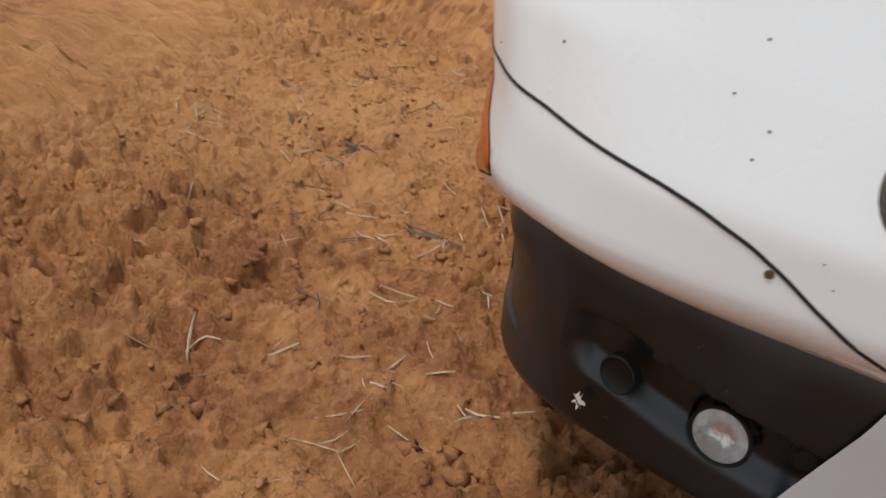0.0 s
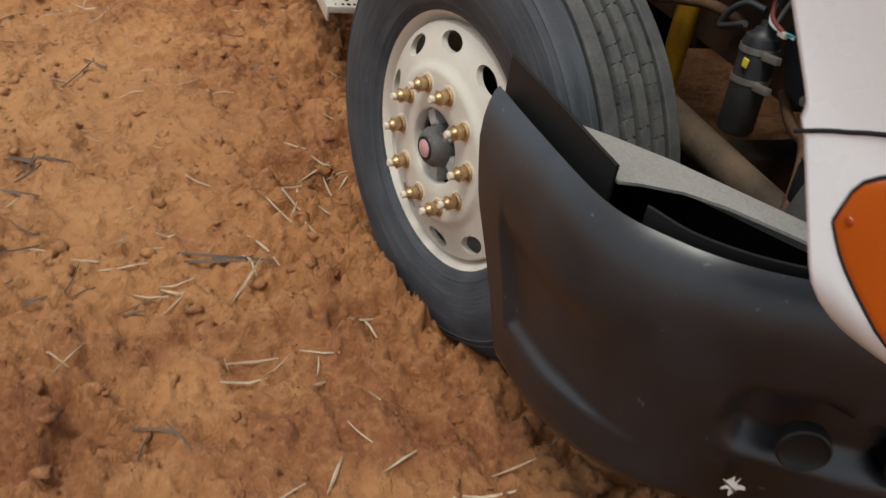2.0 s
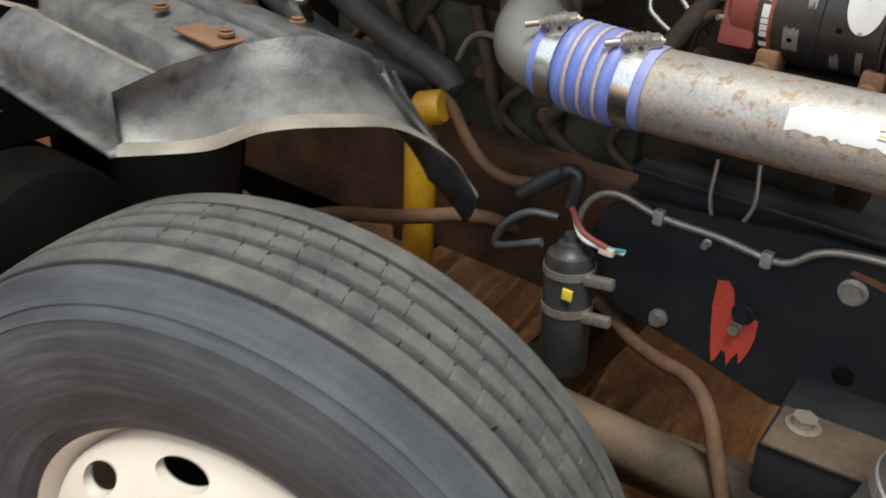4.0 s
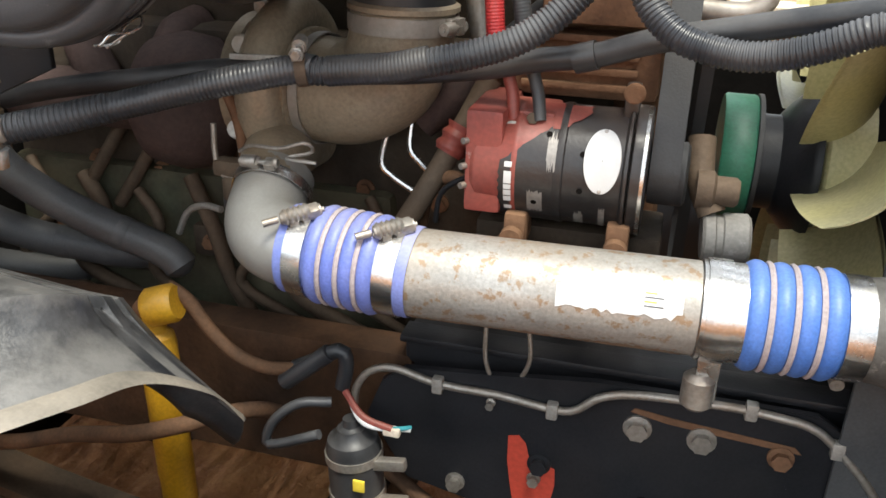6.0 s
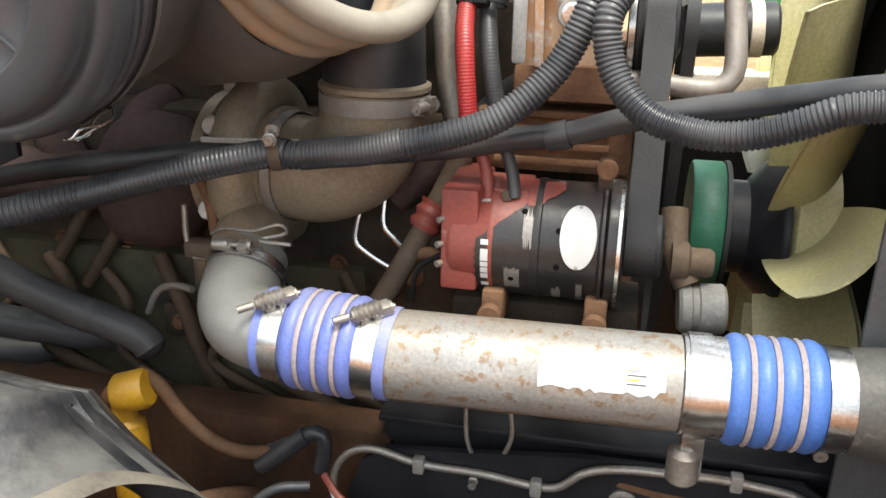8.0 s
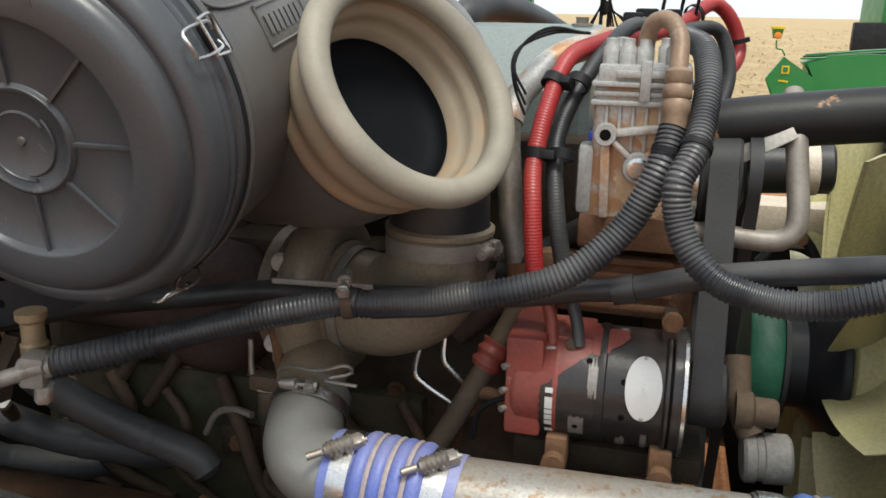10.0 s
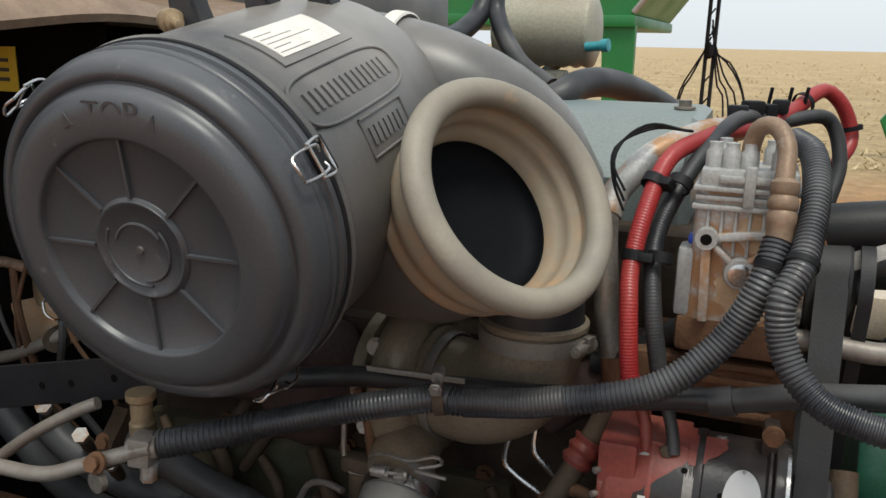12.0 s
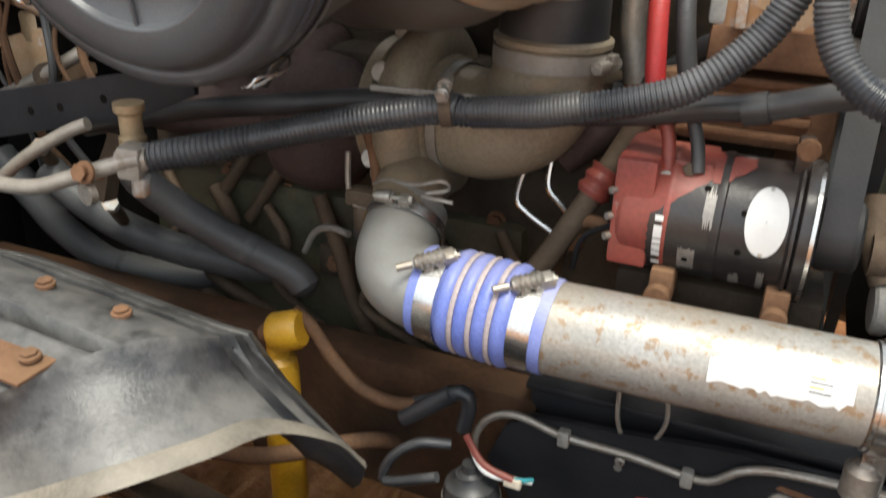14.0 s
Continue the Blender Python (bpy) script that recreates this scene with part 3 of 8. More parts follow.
    add.operation = "MULTIPLY_ADD"
    add.inputs[1].default_value = 8.0
    l.new(tex(0.25).outputs[0], add.inputs[0])
    l.new(sep.outputs[1], add.inputs[2])
    l.new(mixed(span(add.outputs[0], 13, 18), soil, crop), b.inputs["Base Color"])
    bp = n.new("ShaderNodeBump")
    bp.inputs["Strength"].default_value, bp.inputs["Distance"].default_value = 0.9, 0.018
    hs = n.new("ShaderNodeMath")
    hs.operation = "MULTIPLY_ADD"
    hs.inputs[1].default_value = 2.4
    l.new(tex(19, 8, 0.72).outputs[0], hs.inputs[0])
    l.new(tex(70, 5, 0.7).outputs[0], hs.inputs[2])
    l.new(hs.outputs[0], bp.inputs["Height"])
    l.new(bp.outputs[0], b.inputs["Normal"])
    me.materials.append(m)
    return m, tagged(new("ground", me), "loose red-brown soil running out to a pale harvested field", "ground", kind="structure")


M["soil"], ground = build_ground()


def build_clods():
    rng = random.Random(4)
    verts, faces = [], []
    for _ in range(4400):
        x, y = rng.uniform(-2.3, 1.9), rng.uniform(-1.7, 1.0)
        r = 0.003 + 0.028 * rng.random() ** 4.2
        base = len(verts)
        o = Vector((x, y, soil_height(x, y) - r * 0.18))
        for k, (a, e) in enumerate([(i * 60, 0) for i in range(6)] + [(30 + i * 120, 45) for i in range(3)] + [(30 + i * 120, -45) for i in range(3)]):
            q = r * rng.uniform(0.35, 1.5)
            verts.append(o + Vector((math.cos(radians(a)) * math.cos(radians(e)), math.sin(radians(a)) * math.cos(radians(e)), math.sin(radians(e)) * 0.55)) * q)
        for i in range(3):
            a, b_, c = base + 2 * i, base + (2 * i + 1), base + (2 * i + 2) % 6
            t, t2 = base + 6 + i, base + 6 + (i + 1) % 3
            u, u2 = base + 9 + i, base + 9 + (i + 1) % 3
            faces += [(a, b_, t), (b_, c, t2, t), (b_, a, u), (c, b_, u, u2)]
        faces += [(base + 6, base + 7, base + 8), (base + 11, base + 10, base + 9)]
    me = bpy.data.meshes.new("soil_clods")
    me.from_pydata(verts, [], faces)
    me.polygons.foreach_set("use_smooth", [True] * len(me.polygons))
    me.materials.append(M["soil"])
    tagged(new("soil_clods", me), "crumbled clods of red soil strewn on the ground", "soil clods", kind="stuff")


build_clods()


def build_straw():
    rng = random.Random(11)
    verts, faces = [], []

    def blade(x, y, length, width, ang, bend, lift):
        base = len(verts)
        n = 5
        ends = [soil_height(x + s * math.cos(ang) * length / 2, y + s * math.sin(ang) * length / 2) for s in (-1, 0, 1)]
        over = max(0.0, ends[1] - (ends[0] + ends[2]) / 2)
        for i in range(n + 1):
            s = i / n - 0.5
            a = ang + bend * s
            px_, py_ = x + math.cos(a) * length * s, y + math.sin(a) * length * s
            z = ends[0] + (ends[2] - ends[0]) * (s + 0.5) + over * (1 - 2 * abs(s)) + 0.004 + lift * max(0, s + 0.1)
            w = width * (1 - 0.6 * abs(2 * s)) / 2
            verts.append((px_ - math.sin(a) * w, py_ + math.cos(a) * w, z))
            verts.append((px_ + math.sin(a) * w, py_ - math.cos(a) * w, z))
            verts.append((px_, py_, z + width * 0.5))
        for i in range(n):
            o = base + 3 * i
            faces.extend([(o, o + 3, o + 5, o + 2), (o + 2, o + 5, o + 4, o + 1)])

    for _ in range(26):
        cx, cy = rng.uniform(-2.2, 1.7), rng.uniform(-1.6, 0.9)
        for _ in range(rng.randint(2, 7)):
            blade(cx + rng.gauss(0, 0.05), cy + rng.gauss(0, 0.05), rng.uniform(0.04, 0.13), rng.uniform(0.004, 0.009), rng.uniform(0, 6.28), rng.uniform(-0.15, 0.15), rng.uniform(0, 0.05))
    for x, y, length, ang in ((-0.376, -0.17, 0.16, 0.35), (0.108, -0.109, 0.09, 1.9), (0.121, -0.10, 0.08, 0.3), (0.528, -0.255, 0.08, 2.6), (-0.507, -1.114, 0.14, 0.9), (-0.56, -1.05, 0.12, 2.8), (0.717, -0.76, 0.13, 0.4), (0.70, -0.73, 0.09, 2.0), (-0.13, -0.36, 0.16, 2.5), (-0.22, -0.34, 0.14, 0.2), (-0.30, -0.30, 0.20, 0.5), (0.66, 0.02, 0.10, 1.2), (0.68, -0.01, 0.08, 2.3), (0.63, -0.55, 0.12, 2.4)):
        blade(x, y, length, 0.0085, ang, rng.uniform(-0.25, 0.25), 0.02)
    for _ in range(130):
        blade(rng.uniform(-2.3, 1.9), rng.uniform(-1.7, 1.0), rng.uniform(0.02, 0.09), rng.uniform(0.0025, 0.006), rng.uniform(0, 6.28), rng.uniform(-0.12, 0.12), rng.uniform(0, 0.02))
    me = bpy.data.meshes.new("straw")
    me.from_pydata(verts, [], faces)
    me.materials.append(M["straw"])
    tagged(new("straw", me), "dry straw and maize leaf scraps lying on the soil", "straw", kind="stuff")
    verts.clear()
    faces.clear()
    for x, y, length, ang in ((-0.27, -0.40, 0.26, 1.25), (-0.25, -0.42, 0.18, 1.5), (-0.23, -0.37, 0.16, 1.0), (-0.62, -0.95, 0.15, 1.2)):
        blade(x, y, length, 0.013, ang, rng.uniform(-0.2, 0.2), 0.01)
    for _ in range(22):
        cx, cy = rng.uniform(-2.2, 1.6), rng.uniform(-1.6, 0.6)
        for _ in range(rng.randint(2, 5)):
            blade(cx + rng.gauss(0, 0.04), cy + rng.gauss(0, 0.04), rng.uniform(0.05, 0.14), rng.uniform(0.005, 0.011), rng.uniform(0, 6.28), rng.uniform(-0.5, 0.5), rng.uniform(0, 0.02))
    me = bpy.data.meshes.new("twigs")
    me.from_pydata(verts, [], faces)
    me.materials.append(M["twig"])
    tagged(new("twigs", me), "dark rotted stalk pieces lying on the soil", "twigs", kind="stuff")


build_straw()


def build_stubble():
    rng = random.Random(21)
    verts, faces = [], []
    for _ in range(16000):
        y = 14 + 130 * rng.random() ** 2.0
        x = rng.uniform(-0.75, 0.75) * (y + 12)
        h, w, a = rng.uniform(0.03, 0.14), rng.uniform(0.012, 0.03) * (1 + y / 60), rng.uniform(0, 3.14)
        dx, dy, lx, ly = math.cos(a) * w, math.sin(a) * w, rng.gauss(0, 0.15), rng.gauss(0, 0.15)
        z = soil_height(x, y) if y < 60 and abs(x) < 60 else 0.055
        o = len(verts)
        verts += [(x - dx, y - dy, z), (x + dx, y + dy, z), (x + lx, y + ly, z + h)]
        faces.append((o, o + 1, o + 2))
    me = bpy.data.meshes.new("maize_stubble")
    me.from_pydata(verts, [], faces)
    me.materials.append(M["stubble"])
    tagged(new("maize_stubble", me), "dry pale maize stubble covering the far field", "stubble", kind="stuff")


build_stubble()


# ---------- wheel ----------
def build_wheel():
    w = thing("wheel_assembly", (0, 0, 0), "steered truck wheel with cream steel rim and ribbed black tyre", "wheel")
    turn = Matrix.Rotation(radians(90), 4, "X")       # lathe z becomes -y: outward
    # profile heights: 0 at the stud tips, negative inward
    SET = 0.042
    side = [(0.292, -0.050), (0.300, -0.034), (0.318, -0.026), (0.322, -0.0225), (0.326, -0.0225), (0.345, -0.012), (0.385, -0.004), (0.422, -0.0055), (0.438, -0.009), (0.452, -0.0135), (0.4535, -0.0125), (0.4565, -0.016), (0.466, -0.0215), (0.4685, -0.0205), (0.472, -0.026), (0.484, -0.036), (0.4935, -0.044), (0.500, -0.050)]
    side = [(r + 0.010 * max(0.0, (r - 0.33) / 0.17), h - SET) for r, h in side]
    tread = [(0.513, -0.052 - SET)]
    ribs = [(-0.056, -0.089), (-0.1015, -0.125), (-0.1375, -0.162), (-0.1745, -0.199), (-0.2115, -0.244)]
    crown = lambda h: 0.522 - 0.6 * (h + SET + 0.15) ** 2
    for a, b in ribs:
        a, b = a - SET, b - SET
        tread += [(crown(a) - 0.020, a + 0.0035), (crown(a) - 0.020, a + 0.001), (crown(b) - 0.020, b - 0.001)]
    inner = [(r, -0.30 - 2 * SET - h) for r, h in reversed(side)]
    part("tyre", lathe_bm(side, 110, turn, caps=False), "tyre", w, "black tyre with smooth worn sidewall")
    # Groove floors are coloured darker than the ribs to paint in their shade.
    part("tread_base", lathe_bm([side[-1]] + tread + [inner[0]], 150, turn, caps=False), "seam", w, "groove floors between the tread ribs, near-black to deepen their shade", angle=30)
    for j, (a, b) in enumerate(ribs):
        # a rib of the tread, cut into blocks by fine sipes
        blocks = 96
        rows = []
        for i in range(blocks):
            for f, dip in ((0.0, 0.0045), (0.035, 0.0), (0.5, -0.0003), (0.965, 0.0)):
                row = []
                for q, low in ((0.0, 0.020), (0.0, 0.0025), (0.06, 0.0), (0.35, 0.0), (0.65, 0.0), (0.94, 0.0), (1.0, 0.0025), (1.0, 0.020)):
                    h = a - SET + (b - a) * q
                    cut = dip * (1.0 if q < 0.3 or q > 0.7 else 0.0) if 0 < j < 4 else 0.0
                    ang = 2 * math.pi * (i + f + 0.12 * q + 0.37 * j + 0.10 * math.sin(1.7 * i + j)) / blocks
                    rad = crown(h) - low - cut
                    row.append(Vector((rad * math.cos(ang), -h, rad * math.sin(ang))))
                rows.append(row)
        part("tread_rib", grid_bm(rows, close_u=True)[0], "tread", w, angle=35)
    part("inner_sidewall", lathe_bm(inner, 90, turn, caps=False), "tyre", w)
    rim = [(0.288, -0.26), (0.27, -0.2), (0.262, -0.11), (0.268, -0.085), (0.284, -0.060), (0.292, -0.046), (0.299, -0.036), (0.307, -0.031), (0.314, -0.033), (0.3155, -0.040), (0.310, -0.046), (0.297, -0.060)]
    rim = [(r, h - SET) for r, h in rim]
    part("rim", lathe_bm(rim, 96, turn, caps=False), "rim", w, "cream painted steel rim")

    def face_y(r):
        if r < 0.172:
            return -0.047
        if r < 0.200:
            s = (r - 0.172) / 0.028
            return -0.047 - 0.016 * s * s * (3 - 2 * s)
        return -0.063 - 0.022 * (r - 0.200) / 0.068

    disc = lathe_bm([(0.088, -0.075), (0.088, -0.050), (0.091, -0.047)] + [(r, face_y(r)) for r in (0.12, 0.15, 0.168, 0.174, 0.18, 0.186, 0.193, 0.200, 0.206)], 90, turn, caps=False)
    verts, faces = [], []
    for k in range(10):
        mid = radians(25 + 36 * k)
        n = 32
        base = len(verts)
        for i in range(n):
            f = 2 * math.pi * i / n
            cx, sy = math.cos(f), math.sin(f)
            out = 1 / max(abs(cx), abs(sy))
            ex, ey = cx * out * radians(18), 0.2395 + sy * out * 0.0335
            hx, hy = cx * 0.040 / 0.2395, 0.2395 + sy * 0.0225
            for q in (0, 0.5, 1):
                th, r = hx + (ex - hx) * q, hy + (ey - hy) * q
                verts.append((r * math.cos(mid + th), -face_y(r), r * math.sin(mid + th)))
            verts.append((hy * math.cos(mid + hx), -face_y(hy) + 0.016, hy * math.sin(mid + hx)))
        for i in range(n):
            a, b = base + 4 * i, base + 4 * ((i + 1) % n)
            faces += [(a, b, b + 1, a + 1), (a + 1, b + 1, b + 2, a + 2), (a + 3, b + 3, b, a)]
    hb = bmesh.new()
    me = bpy.data.meshes.new("tmp")
    me.from_pydata(verts, [], faces)
    hb.from_mesh(me)
    bpy.data.meshes.remove(me)
    whole = join_bm(disc, hb, lathe_bm([(0.273, -0.0866), (0.277, -0.095), (0.272, -0.135)], 90, turn, caps=False))
    bmesh.ops.remove_doubles(whole, verts=whole.verts, dist=0.0006)
    part("wheel_disc", whole, "rim", w, "cream disc with ten oval hand holes", angle=50)
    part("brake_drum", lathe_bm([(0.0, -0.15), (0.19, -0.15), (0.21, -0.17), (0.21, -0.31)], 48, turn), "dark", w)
    hub = part("hub", lathe_bm([(0.0, -0.024), (0.030, -0.024), (0.034, -0.026), (0.040, -0.032), (0.046, -0.040), (0.049, -0.06), (0.052, -0.10)], 40, turn), "canister", w, "grey iron hub")
    part("hub_cap", lathe_bm([(0.0, -0.0195), (0.018, -0.0195), (0.0205, -0.021), (0.021, -0.0245)], 32, turn), "pink", hub, "faded pink plastic cap")
    part("cap_seal", lathe_bm([(0.022, -0.022), (0.027, -0.0215), (0.029, -0.0255)], 32, turn, caps=False), "seam", hub)
    part("hub_plate", lathe_bm([(0.0, -0.095), (0.088, -0.095)], 40, turn), "dark", w)
    web = plate_bm([(0.048, -0.016), (0.070, -0.013), (0.086, -0.020), (0.086, 0.020), (0.070, 0.013), (0.048, 0.016)], 0.03, turn @ Matrix.Translation((0, 0, -0.088)), 0.003)
    first = None
    for k in range(5):
        o = part("hub_web", web if first is None else first.data, "alu", w)
        first = first or o
        o.matrix_basis = Matrix.Rotation(radians(72 * k + 20), 4, "Y")
    nut = join_bm(lathe_bm([(0.0205, -0.047), (0.0205, -0.043), (0.0175, -0.040)], 24, turn), hex_bm(0.0168, 0.020, turn @ Matrix.Translation((0, 0, -0.040)), 0.002), lathe_bm([(0.014, -0.022), (0.0125, -0.016), (0.0095, -0.012), (0.0095, -0.006)], 18, turn))
    wash = lathe_bm([(0.0255, -0.049), (0.0255, -0.0465), (0.021, -0.0455)], 28, turn)
    tip = lathe_bm([(0.0088, -0.008), (0.0088, 0.001), (0.0072, 0.003), (0, 0.003)], 16, turn)
    firsts = None
    for k in range(10):
        o = part("wheel_nut", nut if firsts is None else firsts[0].data, "brass", w)
        a = part("washer", wash if firsts is None else firsts[1].data, "cream")
        b = part("stud", tip if firsts is None else firsts[2].data, "cream")
        firsts = firsts or (o, a, b)
        a.parent = b.parent = o
        o.matrix_basis = Matrix.Rotation(-radians(149 - 36 * k), 4, "Y") @ Matrix.Translation((0.1429, 0, 0))
    part("valve_stem", sweep_bm([Vector(q) for q in ((0.262, 0.125, -0.02), (0.250, 0.10, -0.018), (0.243, 0.085, -0.016))], 0.004, 8), "steel", w)
    st = part("balance_sticker", plate_bm([(0.246, -0.112), (0.270, -0.108), (0.268, -0.092), (0.244, -0.096)], 0.0008, turn @ Matrix.Translation((0, 0, -0.104))), "teal", w)
    w.matrix_basis = Matrix.Translation((0.010, 0, 0.510)) @ Matrix.Rotation(radians(15), 4, "Z")


build_wheel()


# ---------- bumper ----------
CENTRE = 1.22          # truck centreline


def bumper_plan(s, z):
    """Outer skin of the bumper in plan, s from 0 (rear end) to 1 (centre)."""
    lean = 0.055 * max(0, min(1, (z - 0.42) / 0.36)) ** 1.3
    x0 = 0.385 + 0.44 * (0.85 - z)
    pts = [(x0, 0.005), (0.5 * x0 + 0.36, 0.012), (0.745, 0.030), (0.840, 0.082), (0.915, 0.165), (0.985, 0.310), (1.045, 0.470), (1.09, 0.70), (1.115, 0.95), (1.12, CENTRE)]
    p = spline([(a, b, 0) for a, b in pts], 10)
    f = s * (len(p) - 1)
    i = min(int(f), len(p) - 2)
    q = p[i].lerp(p[i + 1], f - i)
    t = (p[i + 1] - p[i]).normalized()
    nrm = Vector((t.y, -t.x, 0))
    return q, nrm, lean


def build_bumper():
    b = thing("front_bumper", (1.0, 0.2, 0.4), "matt black moulded plastic truck bumper, scuffed and dusty, sky sheen in its colour", "bumper")
    prof = [(-0.06, 0.405), (-0.02, 0.400), (-0.006, 0.408), (0.0, 0.425)] + [(0.0, z) for z in np.linspace(0.45, 0.66, 30)] + [(-0.002, 0.685), (-0.006, 0.71), (-0.012, 0.74), (-0.019, 0.77), (-0.028, 0.80), (-0.037, 0.822), (-0.047, 0.838), (-0.056, 0.846), (-0.060, 0.838), (-0.075, 0.80), (-0.09, 0.75), (-0.09, 0.45)]

    def point(s, o, z):
        q, nrm, lean = bumper_plan(s, z)
        r = 0.0
        if o > -0.005 and 0.44 < z < 0.8:
            mid = 0.600 - 0.16 * (q.y - 0.285)
            d1 = max((0.225 - q.y) / 0.05, (q.y - 0.60) / 0.06, 0.0)
            up, dn = (z - mid) / 0.070, (mid - z) / 0.080
            k = max(0.0, 1 - d1) * max(0.0, min(1.0, (1 - up) / 0.16)) * max(0.0, min(1.0, (1 - dn) / 0.8))
            if q.y > 0.17:
                r = 0.040 * k * k * (3 - 2 * k)
            if math.hypot((q.y - 0.47) / 0.90, z - 0.573) < 0.062:
                r = max(r, 0.055)
            if q.y < 0.14 and 0.52 < q.x < 0.90:
                e = min((q.x - 0.555 - 0.25 * (0.66 - z)) / 0.03, (0.71 - z) / 0.05, (z - 0.495) / 0.035, (0.90 - q.x) / 0.15)
                e = max(0.0, min(1.0, e))
                r = max(r, 0.016 * e * e * (3 - 2 * e))
        return q + nrm * (lean + o - r) + Vector((0, 0, z))

    rows = []
    for i in range(241):
        s = i / 240
        rows.append([point(s, o, z) for o, z in prof])
    for i in range(239, -1, -1):
        rows.append([Vector((p.x, 2 * CENTRE - p.y, p.z)) for p in rows[i]])
    bm, vs = grid_bm(rows, close_v=True)
    bm.faces.new(vs[0])
    bm.faces.new(vs[-1])
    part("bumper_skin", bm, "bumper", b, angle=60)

    def strip(name, keys):
        r = []
        pts = spline(keys, 8)
        for i, p in enumerate(pts):
            t = (pts[min(i + 1, len(pts) - 1)] - pts[max(i - 1, 0)]).normalized()
            n = Vector((t.y, -t.x, 0)).normalized()
            base = Vector((p.x, p.y, 0.79))
            r.append([base - n * 0.002, base + n * 0.004, p + n * 0.004, p + n * 0.001 + Vector((0, 0, 0.001)), p - n * 0.002])
        m, v = grid_bm(r, close_v=True)
        m.faces.new(v[0])
        m.faces.new(v[-1])
        part(name, m, "flange", b, "thin upright edge flange")

    strip("edge_flange", [(0.382, 0.024, 0.898), (0.46, 0.034, 0.893), (0.54, 0.046, 0.887), (0.62, 0.058, 0.878), (0.692, 0.072, 0.868)])
    strip("edge_flange", [(0.780, 0.076, 0.858), (0.845, 0.122, 0.851), (0.912, 0.208, 0.850), (0.967, 0.335, 0.852), (1.012, 0.50, 0.854), (1.04, 0.70, 0.854)])
    nrm = Vector((0.90, -0.42, 0.05))
    f = part("fog_lamp", lathe_bm([(0.026, -0.05), (0.046, -0.02), (0.053, 0.0), (0.057, 0.004), (0.055, 0.008), (0.050, 0.006)], 40, axis((1.058, 0.468, 0.571), nrm), caps=False), "flange", b, "round fog lamp with a bright reflector")
    part("reflector", lathe_bm([(0.0, -0.03), (0.022, -0.024), (0.040, -0.008), (0.049, 0.003)], 40, axis((1.058, 0.468, 0.571), nrm), caps=False), "chrome", f)
    lens = part("lens", lathe_bm([(0.0, 0.015), (0.018, 0.0135), (0.036, 0.010), (0.049, 0.004)], 40, axis((1.058, 0.468, 0.571), nrm), caps=False), "glass", f)
    lens.visible_shadow = False
    m = axis((1.012, 0.278, 0.594), Vector((0.86, -0.5, 0.05)))
    p = part("bumper_plug", lathe_bm([(0.0, -0.003), (0.026, -0.003), (0.030, 0.0), (0.034, 0.004), (0.037, 0.001), (0.038, -0.02)], 36, m), "flange", b, "round black blanking plug")
    bolt(b, (1.082, 0.60, 0.60), (0.95, -0.25, 0), 0.02, 0.008, "flange", "bumper_bolt")
    # Added near-black sheets: they hide lit soil where the gap is deep in shade.
    part("shade_sheet", plate_bm([(0.66, 0.06), (0.80, 0.10), (0.92, 0.24), (1.0, 0.45), (1.06, 0.8), (1.07, 1.6), (0.80, 1.6), (0.76, 0.80), (0.62, 0.60), (0.56, 0.30), (0.56, 0.09)], 0.006, Matrix.Translation((0, 0, 0.58))), "dark", b, "near-black sheet filling in the shade behind the bumper", smooth=False)
    part("shade_wall", plate_bm([(0.66, 0.40), (1.0, 0.40), (1.0, 0.66), (0.66, 0.66)], 0.006, Matrix(((0.74, 0, 0, 0.17), (0.67, 0, 1, -0.22), (0, 1, 0, 0), (0, 0, 0, 1)))), "dark", b, smooth=False)
    # One more added near-black wall that closes the shaded gap.
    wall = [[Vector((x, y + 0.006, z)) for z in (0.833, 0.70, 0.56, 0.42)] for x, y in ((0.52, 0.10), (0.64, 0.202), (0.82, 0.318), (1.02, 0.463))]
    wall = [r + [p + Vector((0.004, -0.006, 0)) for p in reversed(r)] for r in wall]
    part("splash_wall", grid_bm(wall, close_v=True)[0], "dark", b, "near-black wall filling in the shade behind the bumper")
    # body-coloured centre section with a slanted end
    rows = []
    for z in np.linspace(0.43, 0.80, 20):
        y0 = 0.595 + 0.30 * (z - 0.53)
        row = []
        for k in range(13):
            y = y0 + (CENTRE - y0) * k / 12
            lo, hi = 0.3, 1.0
            for _ in range(16):
                mid = (lo + hi) / 2
                lo, hi = (mid, hi) if bumper_plan(mid, z)[0].y < y else (lo, mid)
            roll = 0.9 * max(0.0, z - 0.70) ** 1.2
            q, nn, lean = bumper_plan(lo, z)
            row.append(q + nn * (lean + 0.012 - 0.5 * roll - (0.006 if k == 0 else 0)) + Vector((0, 0, z)))
        rows.append(row + [Vector((p.x, 2 * CENTRE - p.y, p.z)) for p in reversed(row[:-1])])
    part("centre_section", grid_bm(rows)[0], "white", b, "white painted centre section")
    # scuff of dried paint
    q = plate_bm([(0.012 * (1 + 0.55 * math.sin(5 * a + 1)) * math.cos(a), 0.016 * (1 + 0.5 * math.sin(7 * a)) * math.sin(a)) for a in arc(29)[:-1]], 0.001, axis((0.976, 0.2275, 0.487), Vector((0.80, -0.6, 0))))
    part("paint_scuff", q, "label", b, "dried whitish scuff")


build_bumper()


# ---------- opened bonnet ----------
def hood_point(u, z):
    """Skin of the tipped bonnet; u 0 at the wheel-arch edge, 1 at the centreline."""
    step = lambda v: max(0.0, min(1.0, v)) ** 2 * (3 - 2 * max(0.0, min(1.0, v)))
